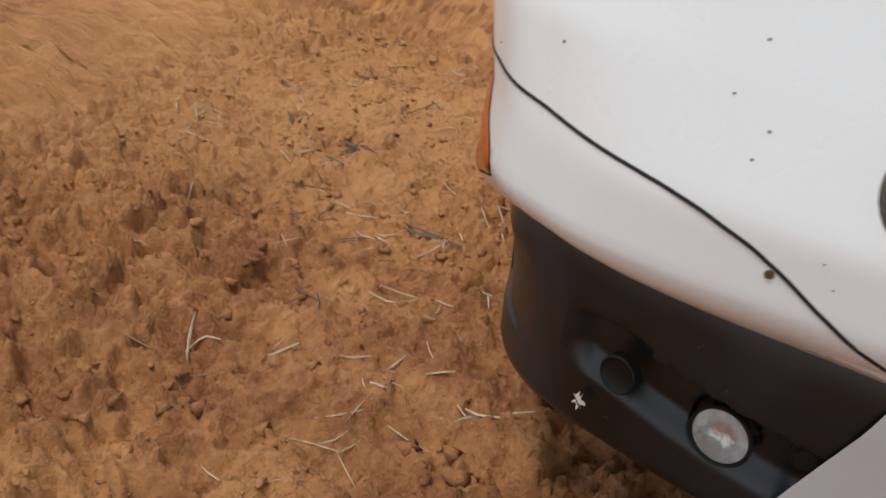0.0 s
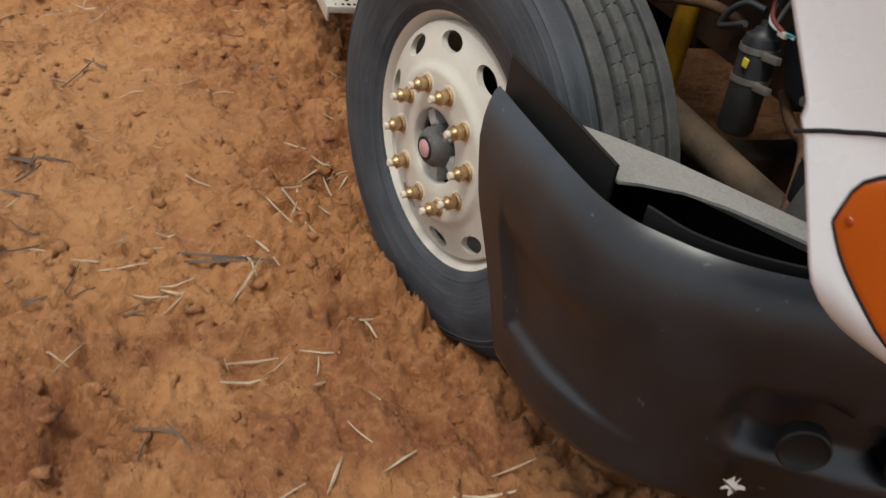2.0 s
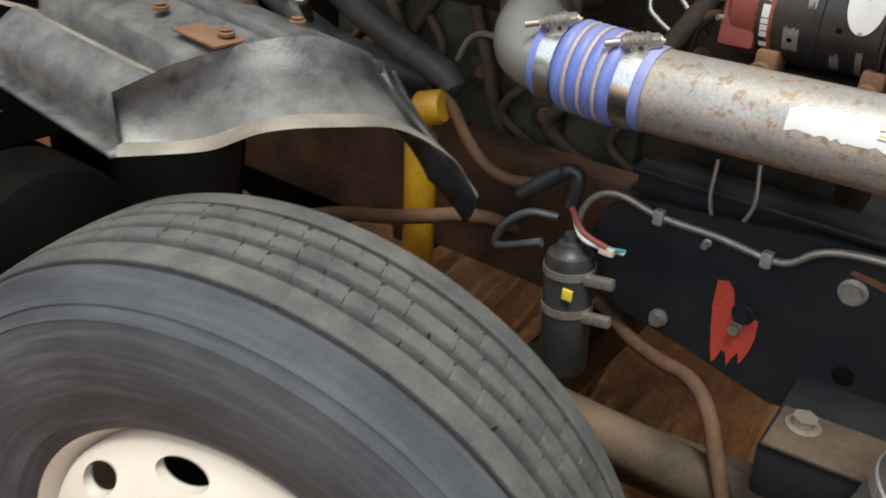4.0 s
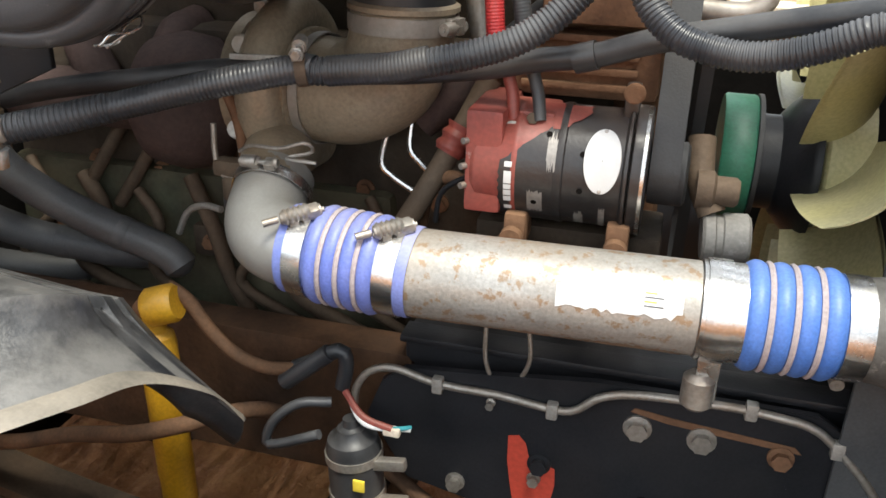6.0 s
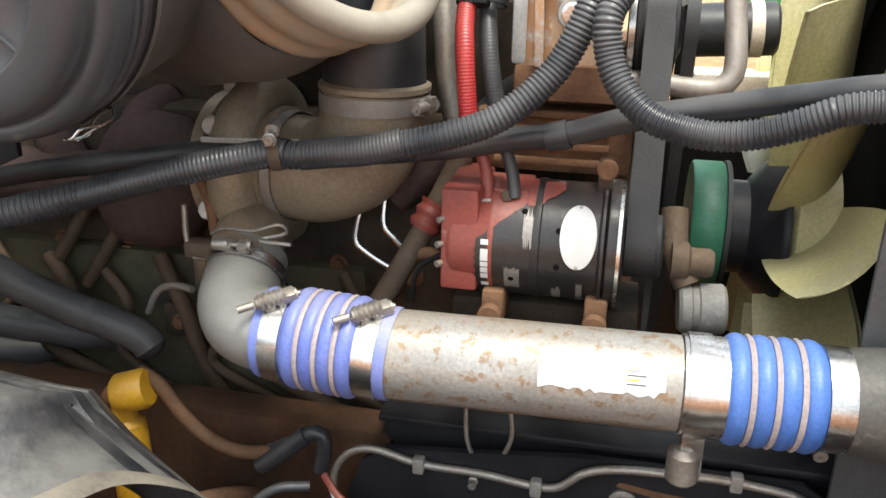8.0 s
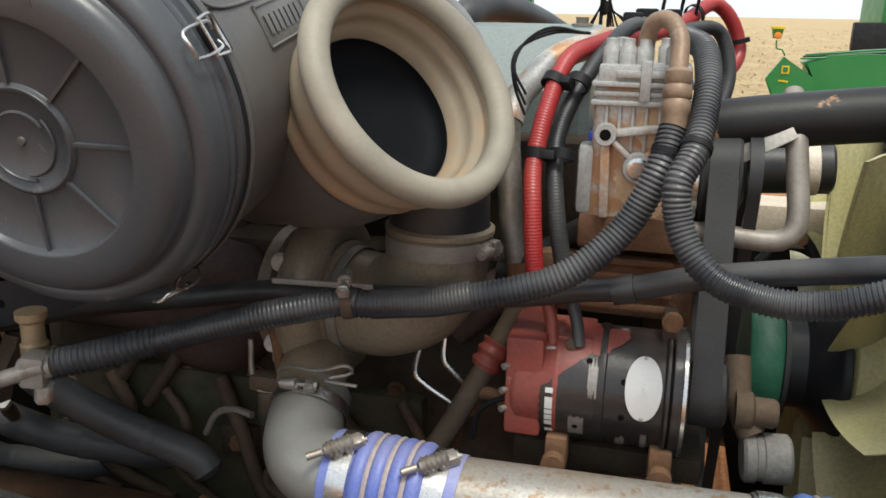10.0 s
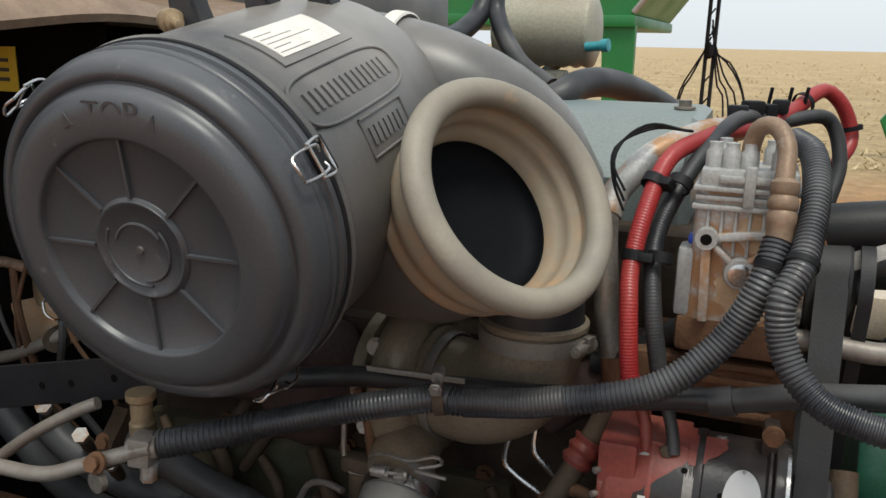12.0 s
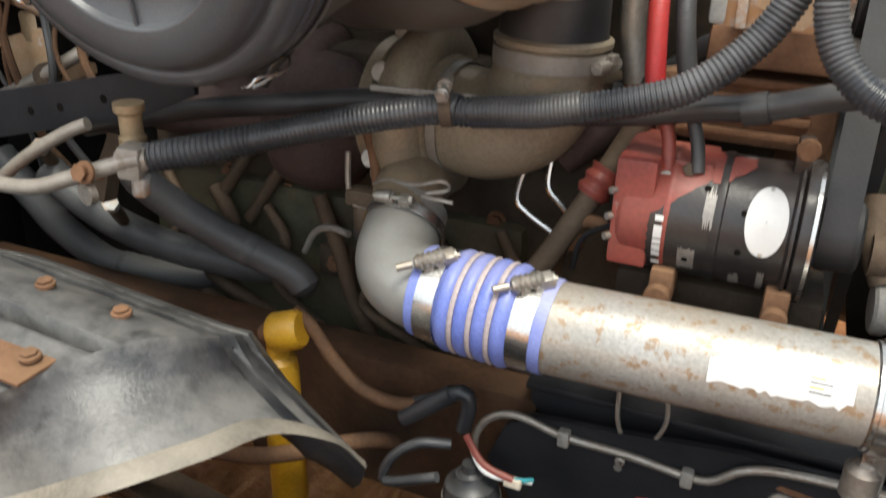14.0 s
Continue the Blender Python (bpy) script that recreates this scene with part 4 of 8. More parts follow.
    full, curl = step((z - 0.875) / 0.155), 0.15 + 0.85 * step((z - 0.925) / 0.150)
    h = max(0.0, z - 1.15)
    low = [(1.065, 0.085), (1.11, 0.125), (1.17, 0.195), (1.22, 0.27), (1.265, 0.345), (1.335, 0.54), (1.40, 0.85), (1.42, CENTRE)]
    high = [(1.062, -0.013), (1.15, -0.008), (1.25, 0.006), (1.335, 0.032), (1.42, 0.092), (1.50, 0.25), (1.55, 0.70), (1.56, CENTRE)]
    pts = []
    for i, (a, b) in enumerate(zip(low, high)):
        s = min(1, i / 3)
        k = curl + (full - curl) * max(0.0, min(1.0, (4 - i) / 2))
        pts.append((a[0] + (b[0] - a[0]) * k + (-0.92 * min(h, 0.1) + 0.65 * max(0.0, h - 0.1)) * (1 - s) ** 3 - 0.30 * h * s, a[1] + (b[1] - a[1]) * k - 0.04 * min(h, 0.3) + 0.02 * h - 0.24 * min(h, 0.12) * min(1, i / 2), 0))
    p = spline(pts, 8)
    f = max(0, min(0.9999, u)) * (len(p) - 1)
    i = int(f)
    q = p[i].lerp(p[i + 1], f - i)
    return Vector((q.x, q.y, z))


def hood_frame(u, z):
    p = hood_point(u, z)
    a = (hood_point(u + 0.01, z) - hood_point(u - 0.01 if u > 0.01 else u, z)).normalized()
    b = (hood_point(u, z + 0.01) - hood_point(u, z - 0.01)).normalized()
    n = a.cross(b).normalized()
    if n.y > 0 and n.x < 0.5 or n.x < -0.3:
        n = -n
    return p, n


def hood_edge(z):
    """Where the bonnet's slanted rear edge cuts the skin at height z."""
    want = 1.067 - 0.65 * (z - 1.134)
    if z >= 1.134:
        return 0.0
    lo, hi = 0.0, 0.5
    for _ in range(14):
        mid = (lo + hi) / 2
        lo, hi = (mid, hi) if hood_point(mid, z).x < want else (lo, mid)
    return lo


def build_hood():
    h = thing("bonnet", (1.4, CENTRE, 0.87), "white painted truck bonnet tipped forward, with dirt specks", "bonnet")
    zmin = lambda u: 0.925 + 0.03 * max(0.0, 1 - u / 0.30) ** 2 + 0.024 * max(0.0, min(1.0, (u - 0.35) / 0.35))
    vs_ = [0.0, 0.004, 0.01, 0.02, 0.0225] + list(np.linspace(0.03, 0.32, 30)) + list(np.linspace(0.36, 1.0, 18))
    us = [i / 110 for i in range(111)]
    rows = []
    for v in [-1] + vs_:
        row = []
        for u in us:
            z = zmin(u) + max(v, 0) * (2.25 - zmin(u))
            e = hood_edge(z)
            fold = 0.016 * max(0.0, 1 - max(v, 0) / 0.022) * min(1.0, max(0.0, (u - 0.22) / 0.06))
            row.append(hood_point(e + (1 - e) * u, z) + (Vector((-0.03, 0.018, 0.006)) if v < 0 else Vector()) + Vector((-fold, 0.4 * fold, 0)))
        rows.append(row)
    full = [r + [Vector((p.x, 2 * CENTRE - p.y, p.z)) for p in reversed(r[:-1])] for r in rows]
    bm, vs = grid_bm(full)
    bm.normal_update()
    skin = part("bonnet_skin", bm, "white", h, angle=70)
    sm = skin.modifiers.new("thickness", "SOLIDIFY")
    sm.thickness, sm.offset = 0.006, 0
    # arch edge return
    r = []
    for z in list(np.linspace(0.96, 1.30, 40)) + list(np.linspace(1.32, 2.25, 30)):
        p, n = hood_frame(hood_edge(z), z)
        r.append([p + Vector((-0.003, 0, 0)), p + Vector((0.002, 0.012, 0)), p + Vector((0.006, 0.035, 0)), p + Vector((0.01, 0.033, 0))])
    part("arch_edge", grid_bm(r)[0], "white", h)
    # shut line
    path = []
    for q in spline([(0.0, 1.123, 0), (0.062, 1.143, 0), (0.145, 1.165, 0), (0.193, 1.177, 0), (0.258, 1.188, 0), (0.318, 1.191, 0), (0.372, 1.190, 0), (0.44, 1.189, 0), (0.527, 1.185, 0), (0.61, 1.179, 0), (0.677, 1.167, 0), (0.713, 1.155, 0), (0.738, 1.136, 0), (0.753, 1.117, 0), (0.768, 1.090, 0), (0.785, 1.058, 0), (0.805, 1.015, 0), (0.82, 0.97, 0)], 8):
        p, n = hood_frame(q.x, q.y)
        path.append(p + n * 0.0028)
    part("shut_line", sweep_bm(path, 0.0022, 8), "seam", h, "dark rubber shut line")

    # amber corner lamp: a drop-shaped lens lying on the skin
    rim_pts = spline([(0.127, 1.080, 0), (0.136, 1.115, 0), (0.164, 1.135, 0), (0.188, 1.147, 0), (0.228, 1.157, 0), (0.271, 1.162, 0), (0.300, 1.157, 0), (0.321, 1.147, 0), (0.346, 1.135, 0), (0.376, 1.117, 0), (0.412, 1.099, 0), (0.440, 1.083, 0), (0.450, 1.069, 0), (0.438, 1.057, 0), (0.400, 1.045, 0), (0.352, 1.034, 0), (0.296, 1.022, 0), (0.256, 1.023, 0), (0.208, 1.038, 0), (0.160, 1.058, 0), (0.127, 1.080, 0)], 4)

    def drop(a, k):
        f = a / (2 * math.pi) % 1.0 * (len(rim_pts) - 1)
        i = int(f)
        q = rim_pts[i].lerp(rim_pts[i + 1], f - i)
        return 0.270 + (q.x - 0.270) * k, 1.092 + (q.y - 1.092) * k

    rows = []
    for k, o in ((1.03, 0.0015), (1.02, 0.004), (0.98, 0.0058), (0.9, 0.0064), (0.6, 0.007), (0.3, 0.0075), (0.02, 0.0075)):
        row = []
        for i in range(48):
            u, z = drop(2 * math.pi * i / 48, k)
            p, n = hood_frame(u, z)
            row.append(p + n * o)
        rows.append(row)
    lamp = part("corner_lamp", grid_bm(rows, close_v=True)[0], "amber", h, "amber corner marker lamp lens")
    rim = []
    for i in range(49):
        u, z = drop(2 * math.pi * i / 48, 1.035)
        p, n = hood_frame(u, z)
        rim.append(p + n * 0.0015)
    part("lamp_gasket", sweep_bm(rim, 0.0032, 8, caps=False), "seam", lamp)
    rows = []
    for k in range(9):
        row = []
        for j in range(5):
            p, n = hood_frame(0.204 + 0.007 * j + 0.0035 * k, 1.108 + 0.003 * j - 0.0062 * k)
            row.append(p + n * (0.0086 if 0 < j < 4 and 0 < k < 8 else 0.0068))
        rows.append(row)
    part("reflex_strip", grid_bm(rows)[0], "ambertop", lamp)
    for u, z in ((0.280, 1.147), (0.145, 1.09)):
        p, n = hood_frame(u, z)
        part("lens_screw", lathe_bm([(0.0, 0.0025), (0.0035, 0.002), (0.0045, 0)], 12, axis(p + n * 0.0062, n)), "ambertop", lamp)
    rng = random.Random(3)
    for u, z in ((0.735, 1.337), (0.74, 1.305), (0.733, 1.255), (0.74, 1.205), (0.745, 1.232), (0.765, 1.137), (0.77, 1.115), (0.62, 1.25), (0.45, 1.21)):
        p, n = hood_frame(u, z)
        r0 = rng.uniform(0.001, 0.0022)
        part("dirt_speck", lathe_bm([(r0, 0.0028), (r0 * 0.6, 0.004), (0, 0.0043)], 7, axis(p, n)), "twig", h)
    p, n = hood_frame(0.795, 1.222)
    part("headlamp", lathe_bm([(0.060, -0.004), (0.062, 0.002), (0.055, 0.008), (0.03, 0.014), (0.0, 0.016)], 36, axis(p, n)), "canister", h, "round grey lamp")
    p, n = hood_frame(0.752, 1.110)
    part("mud_spot", lathe_bm([(0.005, 0.003), (0.004, 0.005), (0, 0.006)], 9, axis(p, n)), "brownhose", h, "small clod of red mud")


build_hood()


def build_bumper_bracket():
    b = thing("bumper_bracket", (0.7, 0.2, 0.82), "dull galvanised sheet bracket behind the bumper end", "bracket")
    out = [(0.500, 0.080), (0.56, 0.135), (0.64, 0.200), (0.82, 0.315), (1.02, 0.46), (1.04, 0.40), (0.84, 0.268), (0.77, 0.215), (0.727, 0.170), (0.700, 0.115), (0.690, 0.080), (0.60, 0.066)]
    part("bracket_plate", plate_bm(out, 0.005, Matrix.Translation((0, 0, 0.836)), 0.001), "bracket", b, smooth=False)
    side = [(0.50, 0.08), (0.64, 0.2), (0.82, 0.315), (1.02, 0.46)]
    r = [[Vector((x, y + 0.002, 0.838)), Vector((x, y + 0.004, 0.80)), Vector((x + 0.003, y - 0.001, 0.80)), Vector((x + 0.003, y - 0.003, 0.836))] for x, y in side]
    part("bracket_return", grid_bm(r, close_v=True)[0], "bracket", b)


build_bumper_bracket()


def build_canister():
    c = thing("air_tank", (0.70, 0.53, 0.55), "grey scuffed cylindrical canister with a steel band", "canister")
    m = axis((0.655, 0.53, 0.60), (0.22, 0.02, 1))
    part("canister_body", lathe_bm([(0.0, 0.0), (0.07, 0.0), (0.082, 0.01), (0.084, 0.03), (0.084, 0.235), (0.080, 0.252), (0.068, 0.260), (0.04, 0.256), (0.0, 0.255)], 44, m), "canister", c)
    part("band", lathe_bm([(0.0845, 0.205), (0.0875, 0.207), (0.0875, 0.222), (0.0845, 0.224)], 44, m, caps=False), "dullsteel", c)
    part("label", grid_bm([[m @ Vector((0.0852 * math.cos(radians(a)), 0.0852 * math.sin(radians(a)), h)) for a in range(150, 186, 5)] for h in (0.06, 0.12)])[0], "label", c, "torn white sticker")
    s = part("canister_mount", box_bm((0.05, 0.30, 0.05), Matrix.Translation((0.70, 0.70, 0.66)), 0.006), "frame", c)


build_canister()


# ---------- chassis ----------
def build_frame():
    f = thing("chassis_rail", (0.3, 0.86, 0.7), "dirt-caked chassis rail with a black bolted steering bracket plate", "chassis")
    part("rail", box_bm((2.35, 0.07, 0.25), Matrix.Translation((-1.0, 0.875, 0.80)), 0.008), "brownframe", f, "rail caked in red dirt")
    part("rail_front", join_bm(box_bm((1.02, 0.09, 0.12), Matrix.Translation((0.66, 0.885, 0.905)), 0.012), box_bm((1.02, 0.05, 0.012), Matrix.Translation((0.66, 0.84, 0.969)), 0.004)), "frame", f, "black upper rail")
    back = Matrix(((1, 0, 0, 0), (0, 0, -1, 0.806), (0, 1, 0, 0), (0, 0, 0, 1)))
    out = [(0.105, 0.840), (0.130, 0.905), (0.165, 0.932), (0.30, 0.945), (0.45, 0.962), (0.74, 0.965), (0.80, 0.93), (0.98, 0.80), (0.98, 0.62), (0.75, 0.64), (0.60, 0.690), (0.47, 0.672), (0.445, 0.668), (0.30, 0.705), (0.17, 0.730)]
    part("steering_plate", plate_bm(out, 0.012, back, 0.002), "frame", f, "black painted steel plate", smooth=False)
    rng = random.Random(5)
    red = [(0.329, 0.846), (0.345, 0.850), (0.356, 0.838), (0.362, 0.815), (0.384, 0.806), (0.402, 0.800), (0.404, 0.770), (0.400, 0.745), (0.395, 0.728), (0.390, 0.716), (0.385, 0.736), (0.378, 0.722), (0.373, 0.705), (0.367, 0.726), (0.360, 0.730), (0.354, 0.708), (0.349, 0.700), (0.343, 0.722), (0.336, 0.760), (0.330, 0.80)]
    part("paint_mark", plate_bm(red, 0.0012, Matrix.Translation((0, -0.0125, 0)) @ back), "redpaint", f, "splashed red paint mark", smooth=False)
    for x, z, r, mt in ((0.372, 0.778, 0.009, "dullsteel"), (0.378, 0.806, 0.015, "frame"), (0.25, 0.742, 0.013, "dullsteel"), (0.512, 0.900, 0.017, "dullsteel"), (0.60, 0.898, 0.017, "dullsteel"), (0.705, 0.892, 0.015, "rust"), (0.50, 0.695, 0.016, "dullsteel"), (0.30, 0.90, 0.006, "dullsteel")):
        bolt(f, (x, 0.792, z), (0, -1, 0), 0.8 * r, 0.012, mt)
    # Near-black disc on the plate, in place of the shade in a hole.
    part("plate_hole_shade", lathe_bm([(0.0, 0.0006), (0.014, 0.0006), (0.016, 0)], 20, axis((0.535, 0.7935, 0.765), (0, -1, 0))), "dark", f)
    part("rust_streak", plate_bm([(0.505, 0.932), (0.56, 0.925), (0.72, 0.912), (0.73, 0.902), (0.64, 0.908), (0.55, 0.915), (0.50, 0.925)], 0.001, Matrix.Translation((0, -0.0125, 0)) @ back), "rust", f, smooth=False)
    low = part("lower_bracket", box_bm((0.30, 0.20, 0.09), Matrix.Translation((0.63, 0.70, 0.705)) @ Matrix.Rotation(radians(-4), 4, "Y"), 0.012), "frame", f)
    part("bracket_cap", box_bm((0.29, 0.10, 0.006), Matrix.Translation((0.63, 0.645, 0.754)) @ Matrix.Rotation(radians(-4), 4, "Y"), 0.002), "oilydust", f, "rusty dusty top plate")
    bolt(f, (0.52, 0.66, 0.750), (0, 0, 1), 0.016, 0.014)
    part("cross_member", box_bm((0.10, 0.9, 0.16), Matrix.Translation((-0.32, 1.30, 0.72)), 0.01), "brownframe", f)


build_frame()


def build_spring():
    s = thing("leaf_spring", (0.1, 0.8, 0.5), "dusty grey leaf spring under the chassis rail", "leaf spring")
    for k in range(3):
        pts = [(x, 0.80, 0.455 + 0.12 * ((x - 0.05) / 0.85) ** 2 - 0.026 * k) for x in np.linspace(-0.85 + 0.12 * k, 0.95 - 0.13 * k, 20)]
        rows = []
        for p in pts:
            rows.append([Vector((p[0], p[1] + dy, p[2] + dz)) for dy, dz in ((-0.045, 0), (0.045, 0), (0.045, 0.022), (-0.045, 0.022))])
        bm, vs = grid_bm(rows, close_v=True)
        bm.faces.new(vs[0])
        bm.faces.new(vs[-1])
        part("leaf", bm, "oilydust", s, angle=30)
    a = thing("front_axle", (0.0, 0.9, 0.42), "dusty forged front axle beam behind the wheel", "axle")
    part("beam", box_bm((0.11, 2.1, 0.12), Matrix.Translation((0.0, CENTRE + 0.05, 0.42)), 0.012), "block", a)
    part("knuckle", lathe_bm([(0.05, -0.1), (0.06, -0.08), (0.06, 0.12), (0.04, 0.14)], 24, Matrix.Translation((0, 0.34, 0.48))), "block", a)
    t = thing("track_rod", (0.2, 0.7, 0.56), "grey dusty steering drag link tube", "steering link")
    part("rod", hose_bm([(-0.45, 0.66, 0.58), (0.0, 0.68, 0.56), (0.35, 0.70, 0.545), (0.62, 0.71, 0.545)], 0.043, 16, 0.06), "oilydust", t)
    part("joint", lathe_bm([(0.02, -0.05), (0.045, -0.04), (0.05, 0.03), (0.03, 0.05)], 20, Matrix.Translation((0.60, 0.71, 0.545))), "block", t)


build_spring()


def build_drier():
    d = thing("receiver_drier", (0.105, 0.745, 0.60), "small black cylinder strapped to the steering plate", "drier")
    m = axis((0.115, 0.745, 0.600), (-0.07, 0, 1))
    part("drier_body", lathe_bm([(0.0, 0.0), (0.036, 0.0), (0.042, 0.008), (0.042, 0.215), (0.038, 0.228), (0.026, 0.235), (0.022, 0.246), (0.0, 0.248)], 36, m), "hose", d)
    part("fitting_cap", lathe_bm([(0.0, 0.262), (0.012, 0.262), (0.014, 0.25), (0.02, 0.246)], 20, m), "hose", d)
    for h in (0.13, 0.20):
        c = m @ Vector((0, 0, h))
        b = part("strap", lathe_bm([(0.0425, -0.007), (0.0445, -0.007), (0.0445, 0.007), (0.0425, 0.007)], 36, axis(c, (-0.07, 0, 1)), caps=False), "dullsteel", d, "zinc strap")
        e = part("strap_ear", box_bm((0.055, 0.016, 0.018), Matrix.Translation(c + Vector((0.06, -0.012, 0.0))) @ Matrix.Rotation(radians(-10), 4, "Y"), 0.004), "dullsteel")
        e.parent = b
    part("yellow_tag", box_bm((0.018, 0.004, 0.02), Matrix.Translation((0.125, 0.7005, 0.775)), 0.001), "yellowprint", d)
    w = thing("wiring_plug", (0.15, 0.74, 0.86), "short red and white wires with a white plug", "wires")
    part("red_wire", hose_bm([(0.085, 0.755, 0.90), (0.12, 0.735, 0.875), (0.165, 0.735, 0.862)], 0.0055, 8, 0.01), "altred", w)
    part("white_wire", hose_bm([(0.085, 0.76, 0.895), (0.125, 0.73, 0.866), (0.19, 0.748, 0.857)], 0.004, 8, 0.01), "plate", w)
    part("blue_wire", hose_bm([(0.15, 0.735, 0.86), (0.175, 0.738, 0.863), (0.19, 0.75, 0.86)], 0.0035, 8, 0.01), "teal", w)
    part("plug", box_bm((0.026, 0.012, 0.014), Matrix.Translation((0.165, 0.736, 0.858)), 0.003), "cream", w)


build_drier()


def build_shock():
    s = thing("shock_absorber", (-0.23, 0.77, 0.3), "yellow shock absorber with a yellow top eye", "shock absorber")
    part("tube", lathe_bm([(0.026, 0.0), (0.032, 0.004), (0.029, 0.36), (0.0305, 0.362), (0.0305, 0.615), (0.028, 0.632), (0.018, 0.64), (0.018, 0.68)], 36, axis((-0.228, 0.77, 0.30), (-0.02, 0, 1))), "yellow", s)
    part("top_eye", lathe_bm([(0.0, -0.002), (0.026, -0.002), (0.031, 0.004), (0.031, 0.043), (0.026, 0.050), (0, 0.050)], 30, axis((-0.243, 0.763, 0.983), (1, 0.18, 0.28))), "yellow", s, "yellow rubber-bushed eye")
    part("eye_pin", lathe_bm([(0.0, -0.022), (0.010, -0.022), (0.013, -0.018), (0.017, -0.012), (0.017, 0.001), (0.012, 0.004)], 18, axis((-0.243, 0.763, 0.983), (1, 0.18, 0.28))), "rust", s)


build_shock()


def hose(name, label, category, pts, r, material, n=12, step=0.018, loom=0.0, depth=0.09):
    t = thing(name, pts[0], label, category)
    part(name + "_tube", loom_bm(pts, r, loom, n, depth) if loom else hose_bm(pts, r, n, step), material, t)
    return t


def build_small_hoses():
    line = hose("wiring_conduit", "thin grey conduit clipped along the black rail plate", "conduit", [(0.089, 0.778, 0.858), (0.091, 0.786, 0.889), (0.112, 0.788, 0.920), (0.152, 0.788, 0.933), (0.220, 0.788, 0.919), (0.313, 0.788, 0.917), (0.391, 0.788, 0.909), (0.424, 0.786, 0.916), (0.457, 0.785, 0.945), (0.510, 0.785, 0.959), (0.622, 0.785, 0.964), (0.681, 0.785, 0.961), (0.732, 0.785, 0.953), (0.765, 0.785, 0.93), (0.814, 0.78, 0.881), (0.87, 0.78, 0.80)], 0.0062, "dullsteel", 10, 0.01)
    for x, z in ((0.220, 0.919), (0.391, 0.909), (0.655, 0.963), (0.770, 0.925)):
        part("clip", box_bm((0.017, 0.016, 0.026), Matrix.Translation((x, 0.786, z)), 0.004), "bracket", line, "pale plastic clip")
    hose("brake_hose", "brown dusty hose from the shock to a rubber boot", "hose", [(-0.222, 0.79, 1.012), (-0.190, 0.79, 0.992), (-0.160, 0.79, 0.950), (-0.115, 0.79, 0.908), (-0.060, 0.785, 0.896), (0.0, 0.785, 0.905)], 0.011, "brownhose")
    b = thing("rubber_boot", (0.02, 0.78, 0.9), "grey-black rubber connector boots above the drier", "connector")
    part("boot", hose_bm([(-0.025, 0.777, 0.882), (0.015, 0.778, 0.915), (0.05, 0.782, 0.945)], 0.014, 12, 0.01), "loom", b)
    part("boot", hose_bm([(-0.012, 0.79, 0.902), (0.03, 0.785, 0.928), (0.066, 0.785, 0.95), (0.076, 0.785, 0.93), (0.070, 0.78, 0.885)], 0.012, 12, 0.01), "loom", b)
    part("boot", hose_bm([(0.060, 0.76, 0.872), (0.015, 0.742, 0.872), (-0.022, 0.732, 0.842), (-0.036, 0.725, 0.805), (-0.015, 0.72, 0.806), (0.055, 0.722, 0.838)], 0.008, 10, 0.01), "loom", b)
    hose("air_hose", "dusty brown air hose passing in front of the yellow shock", "hose", [(-0.75, 0.76, 0.62), (-0.55, 0.745, 0.672), (-0.40, 0.725, 0.735), (-0.26, 0.70, 0.785), (-0.18, 0.715, 0.808), (-0.13, 0.75, 0.815), (-0.09, 0.80, 0.80), (-0.06, 0.86, 0.76)], 0.014, "brownhose")
    hose("brake_line", "dusty brown brake hose hanging behind the axle", "hose", [(0.12, 0.84, 0.70), (0.20, 0.81, 0.672), (0.270, 0.78, 0.672), (0.337, 0.74, 0.690), (0.385, 0.71, 0.665), (0.425, 0.68, 0.60), (0.47, 0.64, 0.545), (0.52, 0.60, 0.51)], 0.013, "brownhose")
    for p in ([(0.285, 0.80, 1.03), (0.288, 0.795, 0.97), (0.300, 0.80, 0.93), (0.312, 0.80, 0.915)], [(0.345, 0.80, 1.04), (0.352, 0.797, 0.98), (0.335, 0.80, 0.935), (0.318, 0.80, 0.915)]):
        hose("thin_wire", "thin grey wire tied to the conduit", "wire", p, 0.0035, "dullsteel", 8, 0.01)


build_small_hoses()


# ---------- charge air pipe ----------
def build_charge_pipe():
    c = thing("charge_air_pipe", (0.4, 0.65, 1.1), "silver charge air pipe with flaking paint, rust and blue hoses", "charge pipe")
    a, b = Vector((0.200, 0.7088, 1.1365)), Vector((0.566, 0.7196, 1.1369))
    d = (b - a).normalized()
    L = (b - a).length
    part("pipe", sweep_bm([a + d * L * k / 16 for k in range(17)], 0.0580, 40), "pipe", c, "silver pipe with flaking paint and rust")
    e0 = Vector((0.040, 0.713, 1.145))
    path = spline([e0 + d * 0.05, e0, (-0.004, 0.728, 1.147), (-0.030, 0.757, 1.157), (-0.041, 0.797, 1.176), (-0.045, 0.835, 1.200)], 10)
    part("elbow", sweep_bm(path, 0.0550, 36), "elbow", c, "dull cast aluminium elbow")

    def bellows(p0, p1, r, n_ring, mat, mid0, mid1):
        ax = (p1 - p0).normalized()
        ln = (p1 - p0).length
        prof = [(r - 0.002, 0.0), (r, 0.001)] + ([(r + 0.001, 0.004)] if mid0 > 0.01 else [])
        for k in range(n_ring):
            w = (mid1 - mid0) / n_ring
            for q in range(8):
                s = q / 8
                prof.append((r - 0.002 + 0.0095 * math.sin(math.pi * s) ** 0.6, mid0 + w * (k + s)))
        prof += [(r, mid1), (r + 0.001, ln - 0.004), (r, ln)]
        m = axis(p0, ax)
        part("blue_hose", lathe_bm(prof, 56, m, caps=False), mat, c, "blue silicone bellows hose")
        for k in range(1, n_ring):
